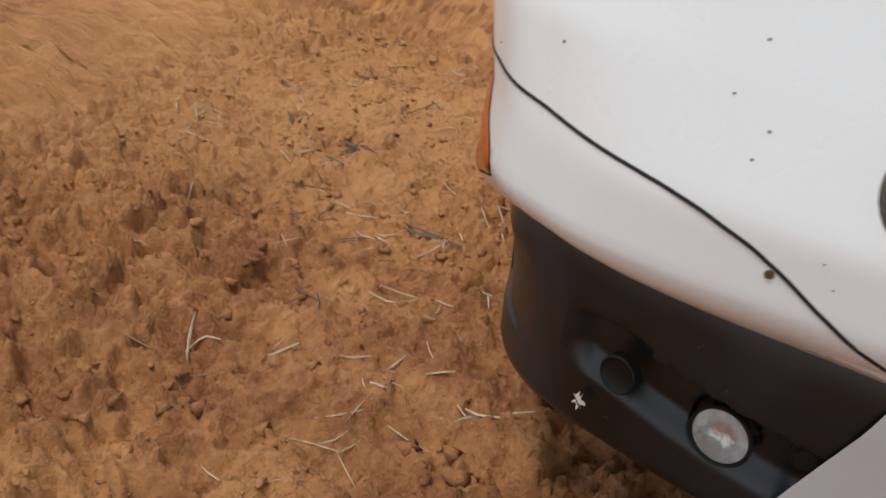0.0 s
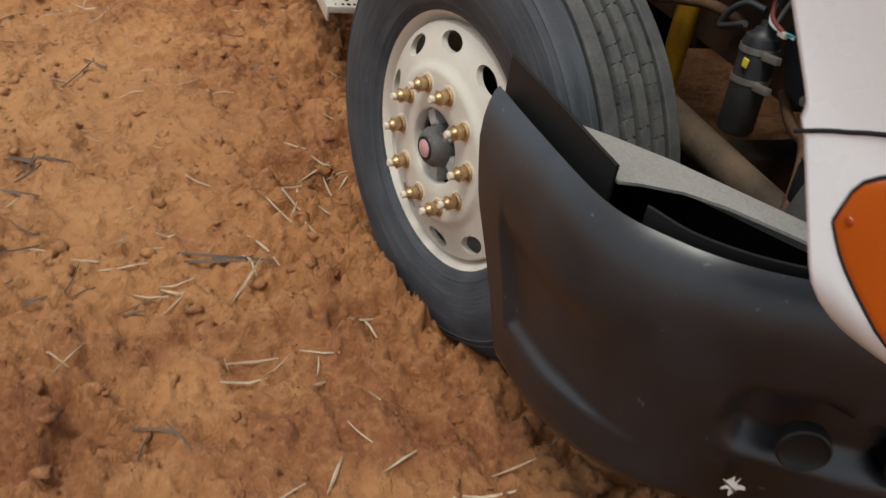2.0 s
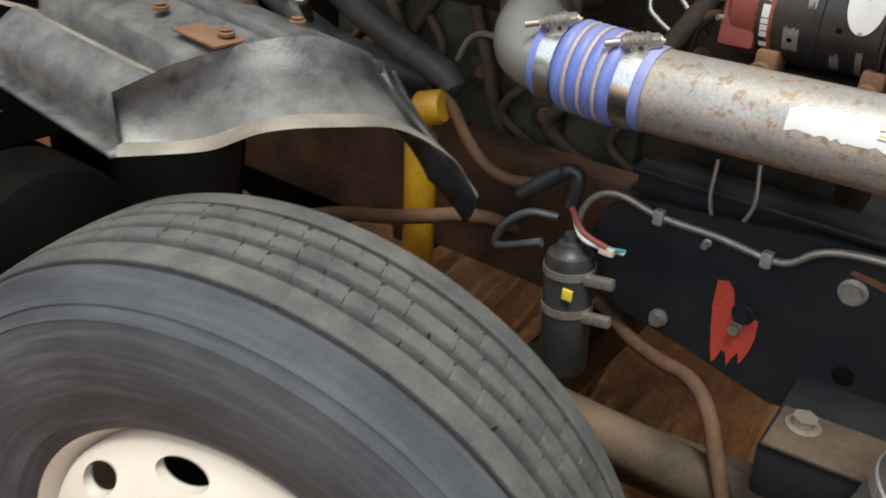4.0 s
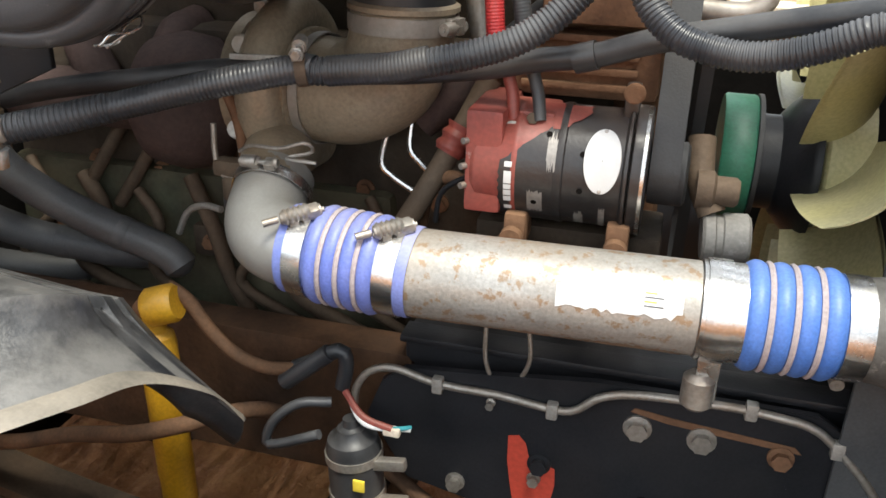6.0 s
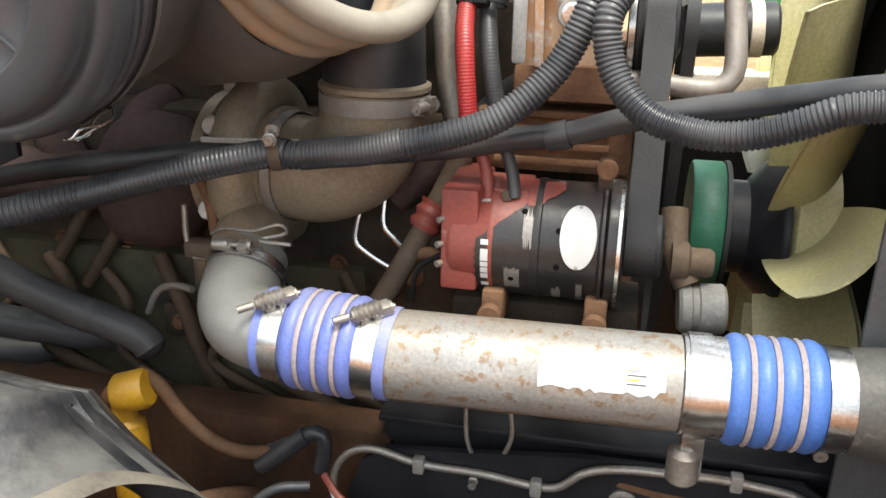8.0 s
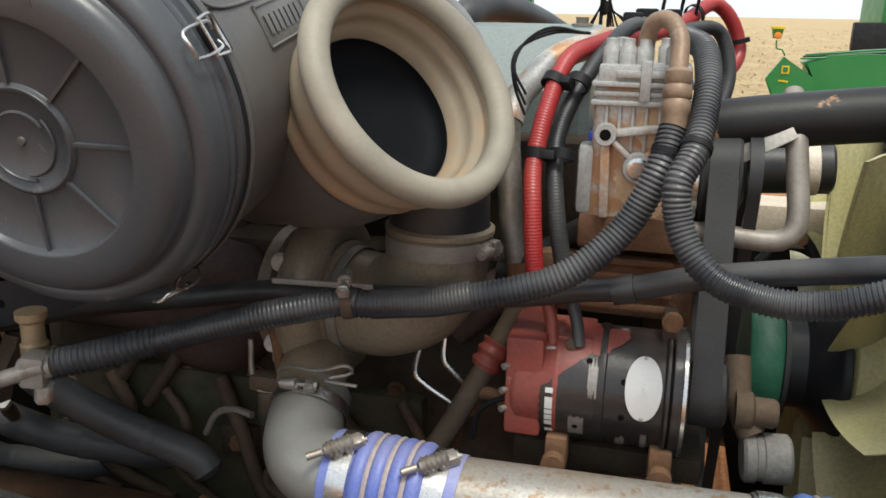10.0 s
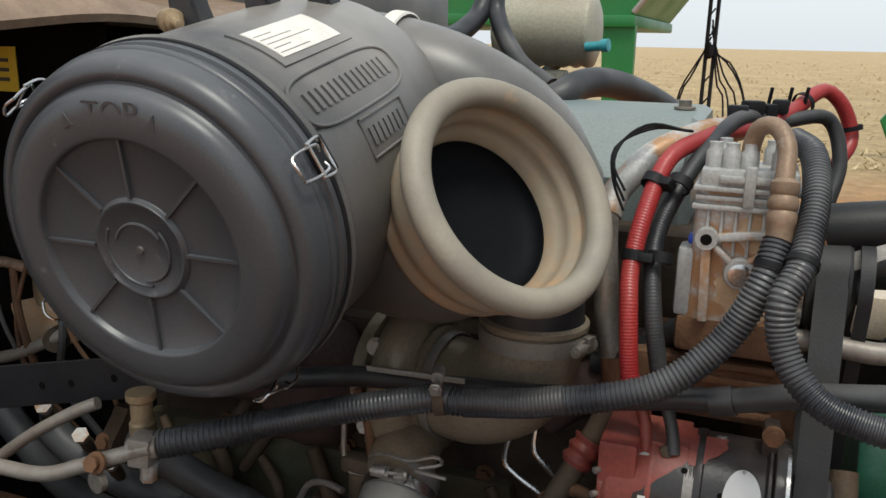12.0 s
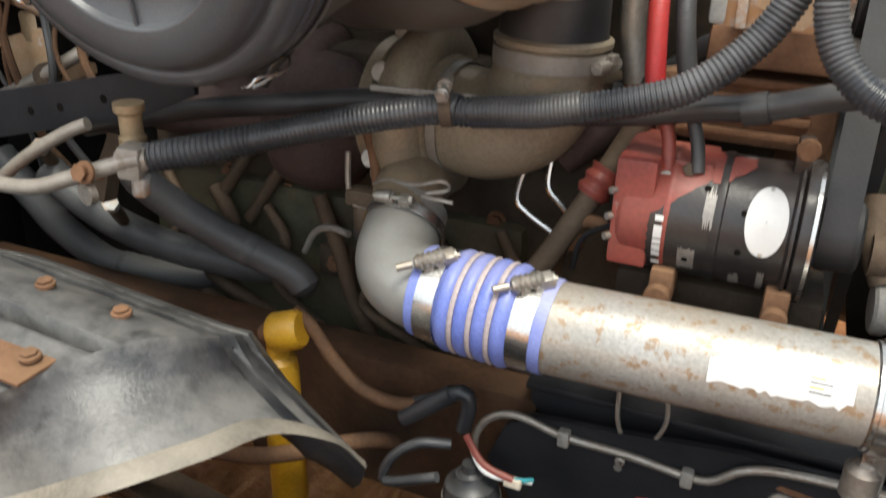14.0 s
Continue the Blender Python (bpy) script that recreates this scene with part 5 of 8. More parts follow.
            w = (mid1 - mid0) / n_ring
            part("hose_ring", lathe_bm([(r - 0.004, mid0 + w * k - 0.0035), (r + 0.0055, mid0 + w * k - 0.0032), (r + 0.0075, mid0 + w * k), (r + 0.0055, mid0 + w * k + 0.0032), (r - 0.004, mid0 + w * k + 0.0035)], 48, m, caps=False), "bead", c, "dusty ring")
        return m, ln

    p0 = Vector((0.031, 0.713, 1.1455))
    p1 = Vector((0.210, 0.7085, 1.1365))
    bellows(p0, p1, 0.0595, 4, "blue", 0.041, 0.138)
    ax = (p1 - p0).normalized()
    clamp_band(c, p0 + ax * 0.027, ax, 0.0605, 0.026, up=(0.0, -0.40, 0.92), spring=True)
    clamp_band(c, p0 + ax * 0.151, ax, 0.0605, 0.028, up=(0.0, -0.32, 0.95), spring=True)
    q0 = a + d * (L - 0.005)
    q1 = q0 + d * 0.186
    part("pipe_collar", lathe_bm([(0.0585, -0.003), (0.0605, -0.001), (0.0605, 0.056)], 44, axis(q0, d), caps=False), "steel", c, "bright steel sleeve")
    bellows(q0 + d * 0.043, q1, 0.0595, 4, "bluebright", 0.003, 0.112)
    clamp_band(c, q0 + d * 0.018, d, 0.0610, 0.028, up=(0, 0.2, -1))
    clamp_band(c, q1 - d * 0.017, d, 0.0605, 0.028, up=(0, 0.2, -1))
    part("cooler_neck", sweep_bm(spline([q1 - d * 0.02, q1 + d * 0.03, q1 + d * 0.08 + Vector((0, 0.01, -0.01)), q1 + d * 0.16 + Vector((0, 0.05, -0.04))], 6), lambda i, s: 0.058 + 0.020 * s, 36), "canister", c, "ribbed cast neck")
    # torn sticker lying on the pipe
    m = axis(a, d)
    rng = random.Random(8)
    rows = []
    ang = [math.degrees(math.atan2(y, x)) for x, y in ((m.inverted() @ (a + Vector((0, -1, 0.47)))).xy,)][0]
    for i in range(25):
        x = 0.193 + 0.146 * i / 24
        lo, hi = ang - 16 + rng.uniform(-3, 2) + (8 if i < 2 else 0), ang + 15 + rng.uniform(-2.5, 3) - (7 if i > 22 else 0)
        rows.append([m @ Vector((0.0590 * math.cos(radians(lo + (hi - lo) * k / 8)), 0.0590 * math.sin(radians(lo + (hi - lo) * k / 8)), x)) for k in range(9)])
    low = (m.inverted() @ (a + Vector((0, -0.42, -1)))).xy
    mid = math.degrees(math.atan2(low.y, low.x))
    rust_rows = []
    for i in range(90):
        x = 0.010 + (L - 0.03) * i / 89
        w1, w2 = 22 + 9 * noise.noise((i * 0.23, 1.7, 0)) + 7 * noise.noise((i * 0.9, 4.1, 0)), 20 + 8 * noise.noise((i * 0.3, 9.2, 0))
        rust_rows.append([m @ Vector((0.0584 * math.cos(radians(mid - w1 + (w1 + w2) * k / 8)), 0.0584 * math.sin(radians(mid - w1 + (w1 + w2) * k / 8)), x)) for k in range(9)])
    part("rust_streak", grid_bm(rust_rows)[0], "rustpipe", c, "rusted underside of the pipe")
    st = part("sticker", grid_bm(rows)[0], "plate", c, "torn white sticker with faded print")
    for k in range(4):
        y0 = ang - 12 + 5 * k
        part("print_bar", grid_bm([[m @ Vector((0.0594 * math.cos(radians(y0 + j)), 0.0594 * math.sin(radians(y0 + j)), x)) for j in (0, 1.6)] for x in (0.295, 0.317 if k % 2 else 0.309)])[0], "yellowprint" if k in (0, 2) else "print").parent = st
    t = thing("pipe_stay", (0.57, 0.66, 1.0), "bracket holding the charge pipe above the rail", "bracket")
    part("stay", box_bm((0.028, 0.012, 0.10), Matrix.Translation((0.583, 0.71, 1.065)), 0.003), "steel", t)
    part("rubber_foot", lathe_bm([(0.014, -0.03), (0.02, -0.024), (0.02, 0.012), (0.012, 0.02)], 20, Matrix.Translation((0.575, 0.71, 1.035))), "dullsteel", t)


build_charge_pipe()


# ---------- alternator ----------
def build_alternator():
    a = thing("alternator", (0.37, 0.875, 1.17), "worn red and black heavy alternator with a white oval plate", "alternator")
    ax = (1, 0, 0)
    m = axis((0.245, 0.877, 1.252), ax)
    part("rear_housing", lathe_bm([(0.0, 0.0), (0.06, 0.0), (0.074, 0.006), (0.079, 0.014), (0.080, 0.060), (0.0815, 0.062), (0.0815, 0.068), (0.080, 0.070), (0.080, 0.116)], 56, m), "altred", a, "red painted rear housing")
    part("body", lathe_bm([(0.0805, 0.116), (0.082, 0.120), (0.082, 0.128), (0.080, 0.130), (0.080, 0.2035), (0.084, 0.205), (0.088, 0.207), (0.088, 0.2105), (0.083, 0.212)], 56, m, caps=False), "altblack", a, "black painted body with bare chipped patches")
    part("fan_ring", lathe_bm([(0.06, 0.208), (0.084, 0.213), (0.0865, 0.215), (0.0865, 0.231), (0.084, 0.234), (0.04, 0.236), (0.03, 0.236)], 56, m), "altblack", a, "black cooling fan disc")
    part("fan_rim", lathe_bm([(0.0862, 0.2265), (0.0876, 0.227), (0.0876, 0.2315), (0.0862, 0.232)], 56, m, caps=False), "steel", a, "bright worn rim")
    part("pulley", lathe_bm([(0.03, 0.236), (0.040, 0.238), (0.043, 0.240), (0.043, 0.282), (0.038, 0.286), (0.0, 0.286)], 40, m), "belt", a)
    # top box of the red end
    part("terminal_box", box_bm((0.105, 0.085, 0.04), Matrix.Translation((0.302, 0.882, 1.308)), 0.006), "altred", a)
    part("top_rib", box_bm((0.02, 0.03, 0.05), Matrix.Translation((0.450, 0.868, 1.345)), 0.006), "altblack", a, "black adjusting lug")
    bolt(a, (0.452, 0.843, 1.362), (0, -1, 0), 0.009, 0.010, "rust")
    bolt(a, (0.327, 0.836, 1.318), (0, -1, 0.5), 0.0065, 0.007, "oilydust")
    for x, z in ((0.262, 1.325), (0.254, 1.290), (0.252, 1.255), (0.252, 1.228)):
        part("terminal", lathe_bm([(0.007, 0.0), (0.007, 0.012), (0.0045, 0.013), (0.0045, 0.03), (0, 0.03)], 12, axis((x + 0.005, 0.825 if z < 1.3 else 0.84, z), (-0.6, -0.8, 0))), "dullsteel", a)
    # plate
    n = Vector((0, -0.95, 0.30)).normalized()
    mp = axis((0.423, 0.877 - 0.0815 * 0.95, 1.254 + 0.0815 * 0.27), n)
    rows = []
    for k, o in ((1.0, 0.0), (0.98, 0.001), (0.5, 0.001), (0.02, 0.001)):
        row = []
        for t in arc(40)[:-1]:
            u, v = 0.0235 * k * math.cos(t), 0.044 * k * math.sin(t)
            th = v / 0.0815 + 0.385
            row.append(Vector((0.423 + u, 0.877 - (0.0815 + o) * math.cos(th), 1.252 + (0.0815 + o) * math.sin(th))))
        rows.append(row)
    op = part("nameplate", grid_bm(rows, close_v=True)[0], "plate", a, "blank white oval nameplate")
    for s in (-1, 1):
        th = s * 0.040 / 0.0815 + 0.385
        part("rivet", lathe_bm([(0.0025, 0), (0.002, 0.0015), (0, 0.002)], 10, axis((0.423, 0.877 - 0.0827 * math.cos(th), 1.252 + 0.0827 * math.sin(th)), n)), "dullsteel").parent = op

    def patch(name, x0, x1, t0, t1, mat, r=0.0808, jag=0.0, label=""):
        rng = random.Random(name + str(x0))
        rows_ = []
        for i in range(17):
            x = x0 + (x1 - x0) * i / 16
            lo, hi = t0 + rng.uniform(-jag, jag), t1 + rng.uniform(-jag, jag)
            rows_.append([Vector((x, 0.877 - r * math.cos(radians(lo + (hi - lo) * k / 10)), 1.252 + r * math.sin(radians(lo + (hi - lo) * k / 10)))) for k in range(11)])
        return part(name, grid_bm(rows_)[0], mat, a, label)

    patch("lettering_panel", 0.292, 0.314, -42, 14, "altblack", 0.0813)
    for k, (t0, t1) in enumerate(((8, 13), (-8, 4), (-14, -9), (-21, -15), (-28, -22))):
        patch("lettering_bar", 0.2985, 0.3085, t0, t1, "plate", 0.0819)
    patch("lettering_bar", 0.2985, 0.309, -40, -34, "plate", 0.0819)
    rows_ = []
    for i in range(34):
        th = -78 + 4.0 * i
        x0 = 0.291 + 0.070 * max(0.0, min(1.0, (th - 12) / 42)) + 0.0016 * math.sin(2.7 * i)
        rows_.append([Vector((x, 0.877 - 0.0810 * math.cos(radians(th)), 1.252 + 0.0810 * math.sin(radians(th)))) for x in np.linspace(x0, 0.3625, 8)])
    part("black_sweep", grid_bm(rows_)[0], "altblack", a, "black paint sweeping down over the red end")
    rows_ = []
    for i in range(10):
        th = 48 + 4.2 * i
        x1 = 0.368 + 0.032 * min(1.0, i / 5) + 0.002 * math.sin(2.3 * i)
        rows_.append([Vector((x, 0.877 - 0.0817 * math.cos(radians(th)), 1.252 + 0.0817 * math.sin(radians(th)))) for x in np.linspace(0.355, x1, 8)])
    part("red_sweep", grid_bm(rows_)[0], "altred", a, "red paint sweeping over the body")
    patch("bare_patch", 0.330, 0.350, -38, -14, "altgrey", 0.0817, 3)
    patch("bare_patch", 0.392, 0.404, -55, -34, "altgrey", 0.0817, 4)
    patch("bare_patch", 0.352, 0.366, 12, 40, "altgrey", 0.0817, 6)
    patch("bare_patch", 0.424, 0.432, -60, -26, "altgrey", 0.0817, 4)
    for x, t in ((0.339, -26), (0.398, -8), (0.398, 26), (0.352, 42)):
        y, z = 0.877 - 0.0818 * math.cos(radians(t)), 1.252 + 0.0818 * math.sin(radians(t))
        # Small near-black disc drawn for the shade inside a vent.
        part("vent_hole", lathe_bm([(0.004, 0.0), (0.0, 0.0004)], 12, axis((x, y, z), (0, -math.cos(radians(t)), math.sin(radians(t))))), "dark", a)
    for x in (0.316, 0.452):
        part("foot", join_bm(box_bm((0.030, 0.06, 0.05), Matrix.Translation((x, 0.830, 1.172)), 0.006), lathe_bm([(0.0, 0.0), (0.014, 0.0), (0.016, 0.004), (0.016, 0.02)], 20, axis((x, 0.790, 1.170), (0, -1, 0)))), "rust", a, "rusty mounting foot")
    part("end_frame", box_bm((0.050, 0.146, 0.140), Matrix.Translation((0.268, 0.878, 1.262)), 0.006, 2), "altred", a, "squared red end frame")
    part("mount", box_bm((0.26, 0.12, 0.04), Matrix.Translation((0.38, 0.92, 1.14)), 0.008), "block", a)


build_alternator()


# ---------- turbocharger ----------
def build_turbo():
    t = thing("turbocharger", (0.0, 0.95, 1.2), "dusty brown cast turbocharger with clamped inlet elbow", "turbocharger")
    cx, cy, cz = -0.078, 0.980, 1.300
    shaft = Vector((0.995, -0.09, 0.0)).normalized()
    level = Vector((0, 0, 1)) - shaft * shaft.z
    level.normalize()
    across = level.cross(shaft).normalized()
    if across.y > 0:
        across = -across
    rows = []
    for i in range(57):
        s = i / 56
        a = radians(250 - 345 * s)
        R, r = 0.110 - 0.006 * s, 0.026 + 0.014 * s
        e = across * math.cos(a) + level * math.sin(a)
        c = Vector((cx, cy, cz)) + e * R
        rows.append([c + (e * math.cos(b) + shaft * math.sin(b)) * r for b in arc(20)[:-1]])
    bm, vs = grid_bm(rows, close_v=True)
    bm.faces.new(vs[0])
    bm.faces.new(vs[-1])
    part("scroll", bm, "turbo", t, "cast compressor scroll")
    end = Vector((cx, cy, cz)) + (across * math.cos(radians(-95)) + level * math.sin(radians(-95))) * 0.094
    part("scroll_outlet", sweep_bm(spline([end - across * 0.03, end + across * 0.02, (-0.06, 0.865, 1.215), (-0.046, 0.825, 1.199), (-0.041, 0.800, 1.184)], 8), 0.051, 32), "turbo", t)
    part("core", lathe_bm([(0.064, -0.03), (0.064, 0.012), (0.072, 0.014), (0.074, 0.020), (0.074, 0.026), (0.060, 0.028)], 44, axis((cx, cy, cz), shaft)), "turbo", t, "machined inlet face")
    part("back_plate", lathe_bm([(0.0, -0.085), (0.085, -0.085), (0.108, -0.070), (0.108, -0.050), (0.08, -0.03)], 40, axis((cx, cy, cz), shaft)), "turbo", t)
    for k in range(6):
        q = Vector((cx, cy, cz)) + (across * math.cos(radians(60 * k + 20)) + level * math.sin(radians(60 * k + 20))) * 0.122 - shaft * 0.040
        part("band_lug", box_bm((0.020, 0.014, 0.016), Matrix.Translation(q), 0.003), "dullsteel", t)
    elbow = spline([(-0.055, 0.965, 1.304), (-0.02, 0.955, 1.304), (0.035, 0.945, 1.306), (0.088, 0.938, 1.334), (0.111, 0.936, 1.385), (0.115, 0.935, 1.440)], 10)
    part("inlet_elbow", sweep_bm(elbow, lambda i, s: 0.082 - 0.007 * s, 40), "turbo", t, "dusty brown inlet elbow")
    part("elbow_flange", lathe_bm([(0.080, -0.024), (0.089, -0.022), (0.089, -0.012), (0.084, -0.009), (0.084, -0.002), (0.091, 0.0), (0.091, 0.010), (0.083, 0.013)], 44, axis((-0.042, 0.962, 1.304), (0.98, -0.18, 0.0)), caps=False), "turbo", t)
    clamp_band(t, (-0.020, 0.956, 1.304), (0.98, -0.17, 0.0), 0.0835, 0.016, "weathered", up=(0, 0.2, 1), tbolt=False)
    clamp_band(t, (0.1155, 0.935, 1.418), (0.02, 0.0, 1), 0.0775, 0.024, "weathered", up=(1, -0.33, 0.1))
    part("elbow_lip", lathe_bm([(0.075, 0.0), (0.0805, 0.003), (0.0805, 0.010), (0.074, 0.014)], 44, axis((0.116, 0.935, 1.432), (0.02, 0.0, 1)), caps=False), "turbo", t)
    part("turbine_housing", lathe_bm([(0.0, -0.16), (0.07, -0.16), (0.105, -0.13), (0.115, -0.08), (0.105, -0.03), (0.07, 0.0), (0.05, 0.03)], 40, axis((-0.20, 1.0, 1.255), (1, 0, 0.05))), "turbine", t, "dark maroon turbine housing")
    for p in ((-0.118, 0.890, 1.375), (-0.128, 0.875, 1.25)):
        bolt(t, p, (0.2, -1, 0.2), 0.010, 0.012, "dullsteel", "housing_bolt")
    v = clamp_band(t, (-0.040, 0.806, 1.184), (-0.05, 0.85, 0.52), 0.0565, 0.016, "steel", "outlet_clamp", up=(0, -0.55, 0.85))
    part("clip_wire", hose_bm([(-0.085, 0.80, 1.242), (-0.06, 0.79, 1.256), (-0.015, 0.785, 1.258), (0.022, 0.79, 1.268), (0.027, 0.80, 1.252), (-0.005, 0.785, 1.245), (0.042, 0.78, 1.244)], 0.0028, 7, 0.008), "dullsteel", t, "bent clip wire")
    a = thing("wastegate_rod", (-0.13, 0.86, 1.2), "brown actuator rod with a small bracket beside the turbo", "actuator")
    part("rod", hose_bm([(-0.135, 0.86, 1.315), (-0.115, 0.855, 1.27), (-0.105, 0.85, 1.215)], 0.008, 10, 0.01), "rust", a)
    part("bracket", box_bm((0.07, 0.03, 0.025), Matrix.Translation((-0.115, 0.845, 1.20)), 0.006), "oilydust", a)
    part("solenoid", lathe_bm([(0.016, 0.0), (0.018, 0.005), (0.018, 0.035), (0.014, 0.04)], 18, Matrix.Translation((-0.12, 0.84, 1.148))), "oilydust", a)
    part("solenoid_cap", lathe_bm([(0.0, -0.006), (0.016, -0.006), (0.0185, 0.0), (0.0185, 0.012)], 18, Matrix.Translation((-0.12, 0.84, 1.142))), "hose", a)
    part("silver_line", hose_bm([(-0.150, 0.845, 1.265), (-0.148, 0.84, 1.215), (-0.135, 0.835, 1.19), (-0.11, 0.835, 1.185)], 0.0045, 8, 0.01), "dullsteel", a)


build_turbo()


# ---------- air cleaner ----------
LID = Vector((-0.195, 0.479, 1.610))
LAX = Vector((-0.03, 0.98, 0.19)).normalized()      # inward along the canister


def text_part(name, body, size, m, material, parent, depth=0.0015):
    cu = bpy.data.curves.new(name, "FONT")
    cu.body, cu.size, cu.extrude, cu.align_x, cu.align_y = body, size, depth, "CENTER", "CENTER"
    tmp = bpy.data.objects.new("tmp", cu)
    scene.collection.objects.link(tmp)
    me = bpy.data.meshes.new_from_object(tmp.evaluated_get(bpy.context.evaluated_depsgraph_get()))
    bpy.data.objects.remove(tmp)
    me.transform(m)
    me.materials.clear()
    me.materials.append(M[material])
    return part(name, me, material, parent)


def build_air_cleaner():
    a = thing("air_cleaner", (-0.2, 0.7, 1.41), "large dusty black plastic air cleaner with wire-clipped lid", "air cleaner")
    m = axis(LID, LAX)
    lid = [(0.0, 0.0045), (0.050, 0.0045), (0.0512, 0.0025), (0.0545, 0.0025), (0.0555, 0.0045), (0.0575, 0.0050), (0.0585, 0.0075), (0.1200, 0.0065), (0.1213, 0.005), (0.1222, -0.0005), (0.1235, -0.0022), (0.126, -0.0028), (0.148, -0.0035), (0.160, -0.001), (0.167, 0.004), (0.171, 0.011), (0.173, 0.0185), (0.1755, 0.020), (0.179, 0.0165), (0.185, 0.0165), (0.192, 0.020), (0.1975, 0.029), (0.200, 0.040), (0.2015, 0.043), (0.2005, 0.049), (0.2035, 0.051), (0.2035, 0.056), (0.2005, 0.058), (0.2005, 0.066), (0.2045, 0.068), (0.2045, 0.082)]
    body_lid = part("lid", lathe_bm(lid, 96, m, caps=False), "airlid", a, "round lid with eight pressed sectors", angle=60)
    part("canister", lathe_bm([(0.198, 0.082), (0.206, 0.085), (0.208, 0.090), (0.206, 0.096), (0.200, 0.100), (0.198, 0.105), (0.201, 0.115), (0.203, 0.42), (0.196, 0.455), (0.17, 0.475), (0.0, 0.48)], 96, m, caps=False), "airbox", a, "ribbed black canister")
    part("lid_seam", lathe_bm([(0.203, 0.076), (0.2065, 0.078), (0.2065, 0.083), (0.203, 0.085)], 96, m, caps=False), "seam", a)
    rib = plate_bm([(0.058, -0.0017), (0.1216, -0.0017), (0.1216, 0.0017), (0.058, 0.0017)], 0.006, Matrix.Translation((0, 0, 0.0025)), 0.0005)
    first = None
    for k in range(8):
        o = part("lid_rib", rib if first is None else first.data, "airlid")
        first = first or o
        o.parent = body_lid
        o.matrix_basis = m @ Matrix.Rotation(radians(45 * k + 0.5), 4, "Z")
    for k in range(3):
        r0 = 0.030 + 0.006 * k
        pts = [m @ Vector((r0 * math.cos(t), r0 * math.sin(t), 0.004)) for t in arc(16, 20 + 120 * k, 150 + 120 * k)]
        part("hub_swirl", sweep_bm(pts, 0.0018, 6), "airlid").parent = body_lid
    part("hub_pip", lathe_bm([(0.005, 0.0045), (0.004, 0.002), (0, 0.0015)], 14, m), "canister").parent = body_lid
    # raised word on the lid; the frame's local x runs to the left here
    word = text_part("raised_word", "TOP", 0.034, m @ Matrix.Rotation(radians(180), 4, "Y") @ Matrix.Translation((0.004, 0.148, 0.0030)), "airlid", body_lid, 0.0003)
    for s in (-1, 1):
        tri = plate_bm([(-0.006, -0.008), (0.006, -0.008), (0.0, 0.009)], 0.003, m @ Matrix.Rotation(radians(180), 4, "Y") @ Matrix.Rotation(radians(-s * 20), 4, "Z") @ Matrix.Translation((0, 0.150, 0.0012)), 0.0005)
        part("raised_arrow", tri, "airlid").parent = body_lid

    def on_can(ang, h, o=0.0):
        """A place on the canister skin: ang from the top towards the front, h along it."""
        t = radians(ang)
        up = (Vector((0, 0, 1)) - LAX * LAX.z).normalized()
        fw = up.cross(LAX).normalized()
        if fw.x < 0:
            fw = -fw
        n = up * math.cos(t) + fw * math.sin(t)
        return LID + LAX * h + n * (0.202 + o), n

    def relief(name, a0, a1, h0, h1, o, mat="airbox", label="", steps=12, parent=a):
        rows = []
        for i in range(steps + 1):
            ang = a0 + (a1 - a0) * i / steps
            rows.append([on_can(ang, h, oo)[0] for h, oo in ((h0, -0.001), (h0 + 0.0005, o), (h1 - 0.0005, o), (h1, -0.001))])
        bm, vs = grid_bm(rows)
        bm.faces.new(vs[0])
        bm.faces.new(vs[-1])
        return part(name, bm, mat, parent, label)

    # paper label in its frame
    relief("label_frame", 13, 35, 0.145, 0.312, 0.0016)
    lab = relief("paper_label", 16, 32, 0.158, 0.298, 0.0026, "label", "white printed label")
    for k in range(5):
        relief("print_bar", 20 + 2.5 * k, 20.3 + 2.5 * k, 0.162, 0.200 + 0.03 * (k % 3), 0.0029, "linerdust", parent=lab, steps=2)
    # raised oval with the lettering band
    oval = []
    for t in arc(60):
        cc, ss = math.cos(t), math.sin(t)
        e = lambda v: math.copysign(abs(v) ** 0.55, v)
        oval.append(on_can(49 + 9.5 * e(ss), 0.222 + 0.124 * e(cc), 0.001)[0])
    part("raised_oval", sweep_bm(oval, 0.0022, 8, caps=False), "airbox", a)
    for k in range(14):
        h0 = 0.122 + 0.0148 * k
        relief("raised_bar", 45.5, 52.5, h0, h0 + 0.0085, 0.0022, steps=4)
    box = [on_can(ang, h, 0.001)[0] for ang, h in ((61, 0.185), (61, 0.30), (74, 0.30), (74, 0.185), (61, 0.185))]
    part("raised_frame", sweep_bm([p for q in zip(box, box[1:]) for p in (q[0], q[0].lerp(q[1], 0.5))] + [box[-1]], 0.002, 6, caps=False), "airbox", a)
    for k in range(7):
        relief("raised_bar", 64.5, 70.5, 0.205 + 0.014 * k, 0.197 + 0.014 * k, 0.002, steps=3)

    # wire clips
    def clip(ang):
        up = (Vector((0, 0, 1)) - LAX * LAX.z).normalized()
        fw = up.cross(LAX).normalized()
        if fw.x < 0:
            fw = -fw
        n = up * math.cos(radians(ang)) + fw * math.sin(radians(ang))
        s = n.cross(LAX)
        o = LID + n * 0.2045 + LAX * 0.058
        P = lambda h, w, out: o + LAX * h + s * w + n * out
        # the lever wire over the seam, the spring wire behind it and their cross pin
        loops = [[P(-0.030, -0.013, 0.004), P(-0.034, 0.0, 0.007), P(-0.030, 0.013, 0.004), P(-0.012, 0.015, 0.010), P(0.004, 0.013, 0.014), P(0.008, 0.006, 0.010)],
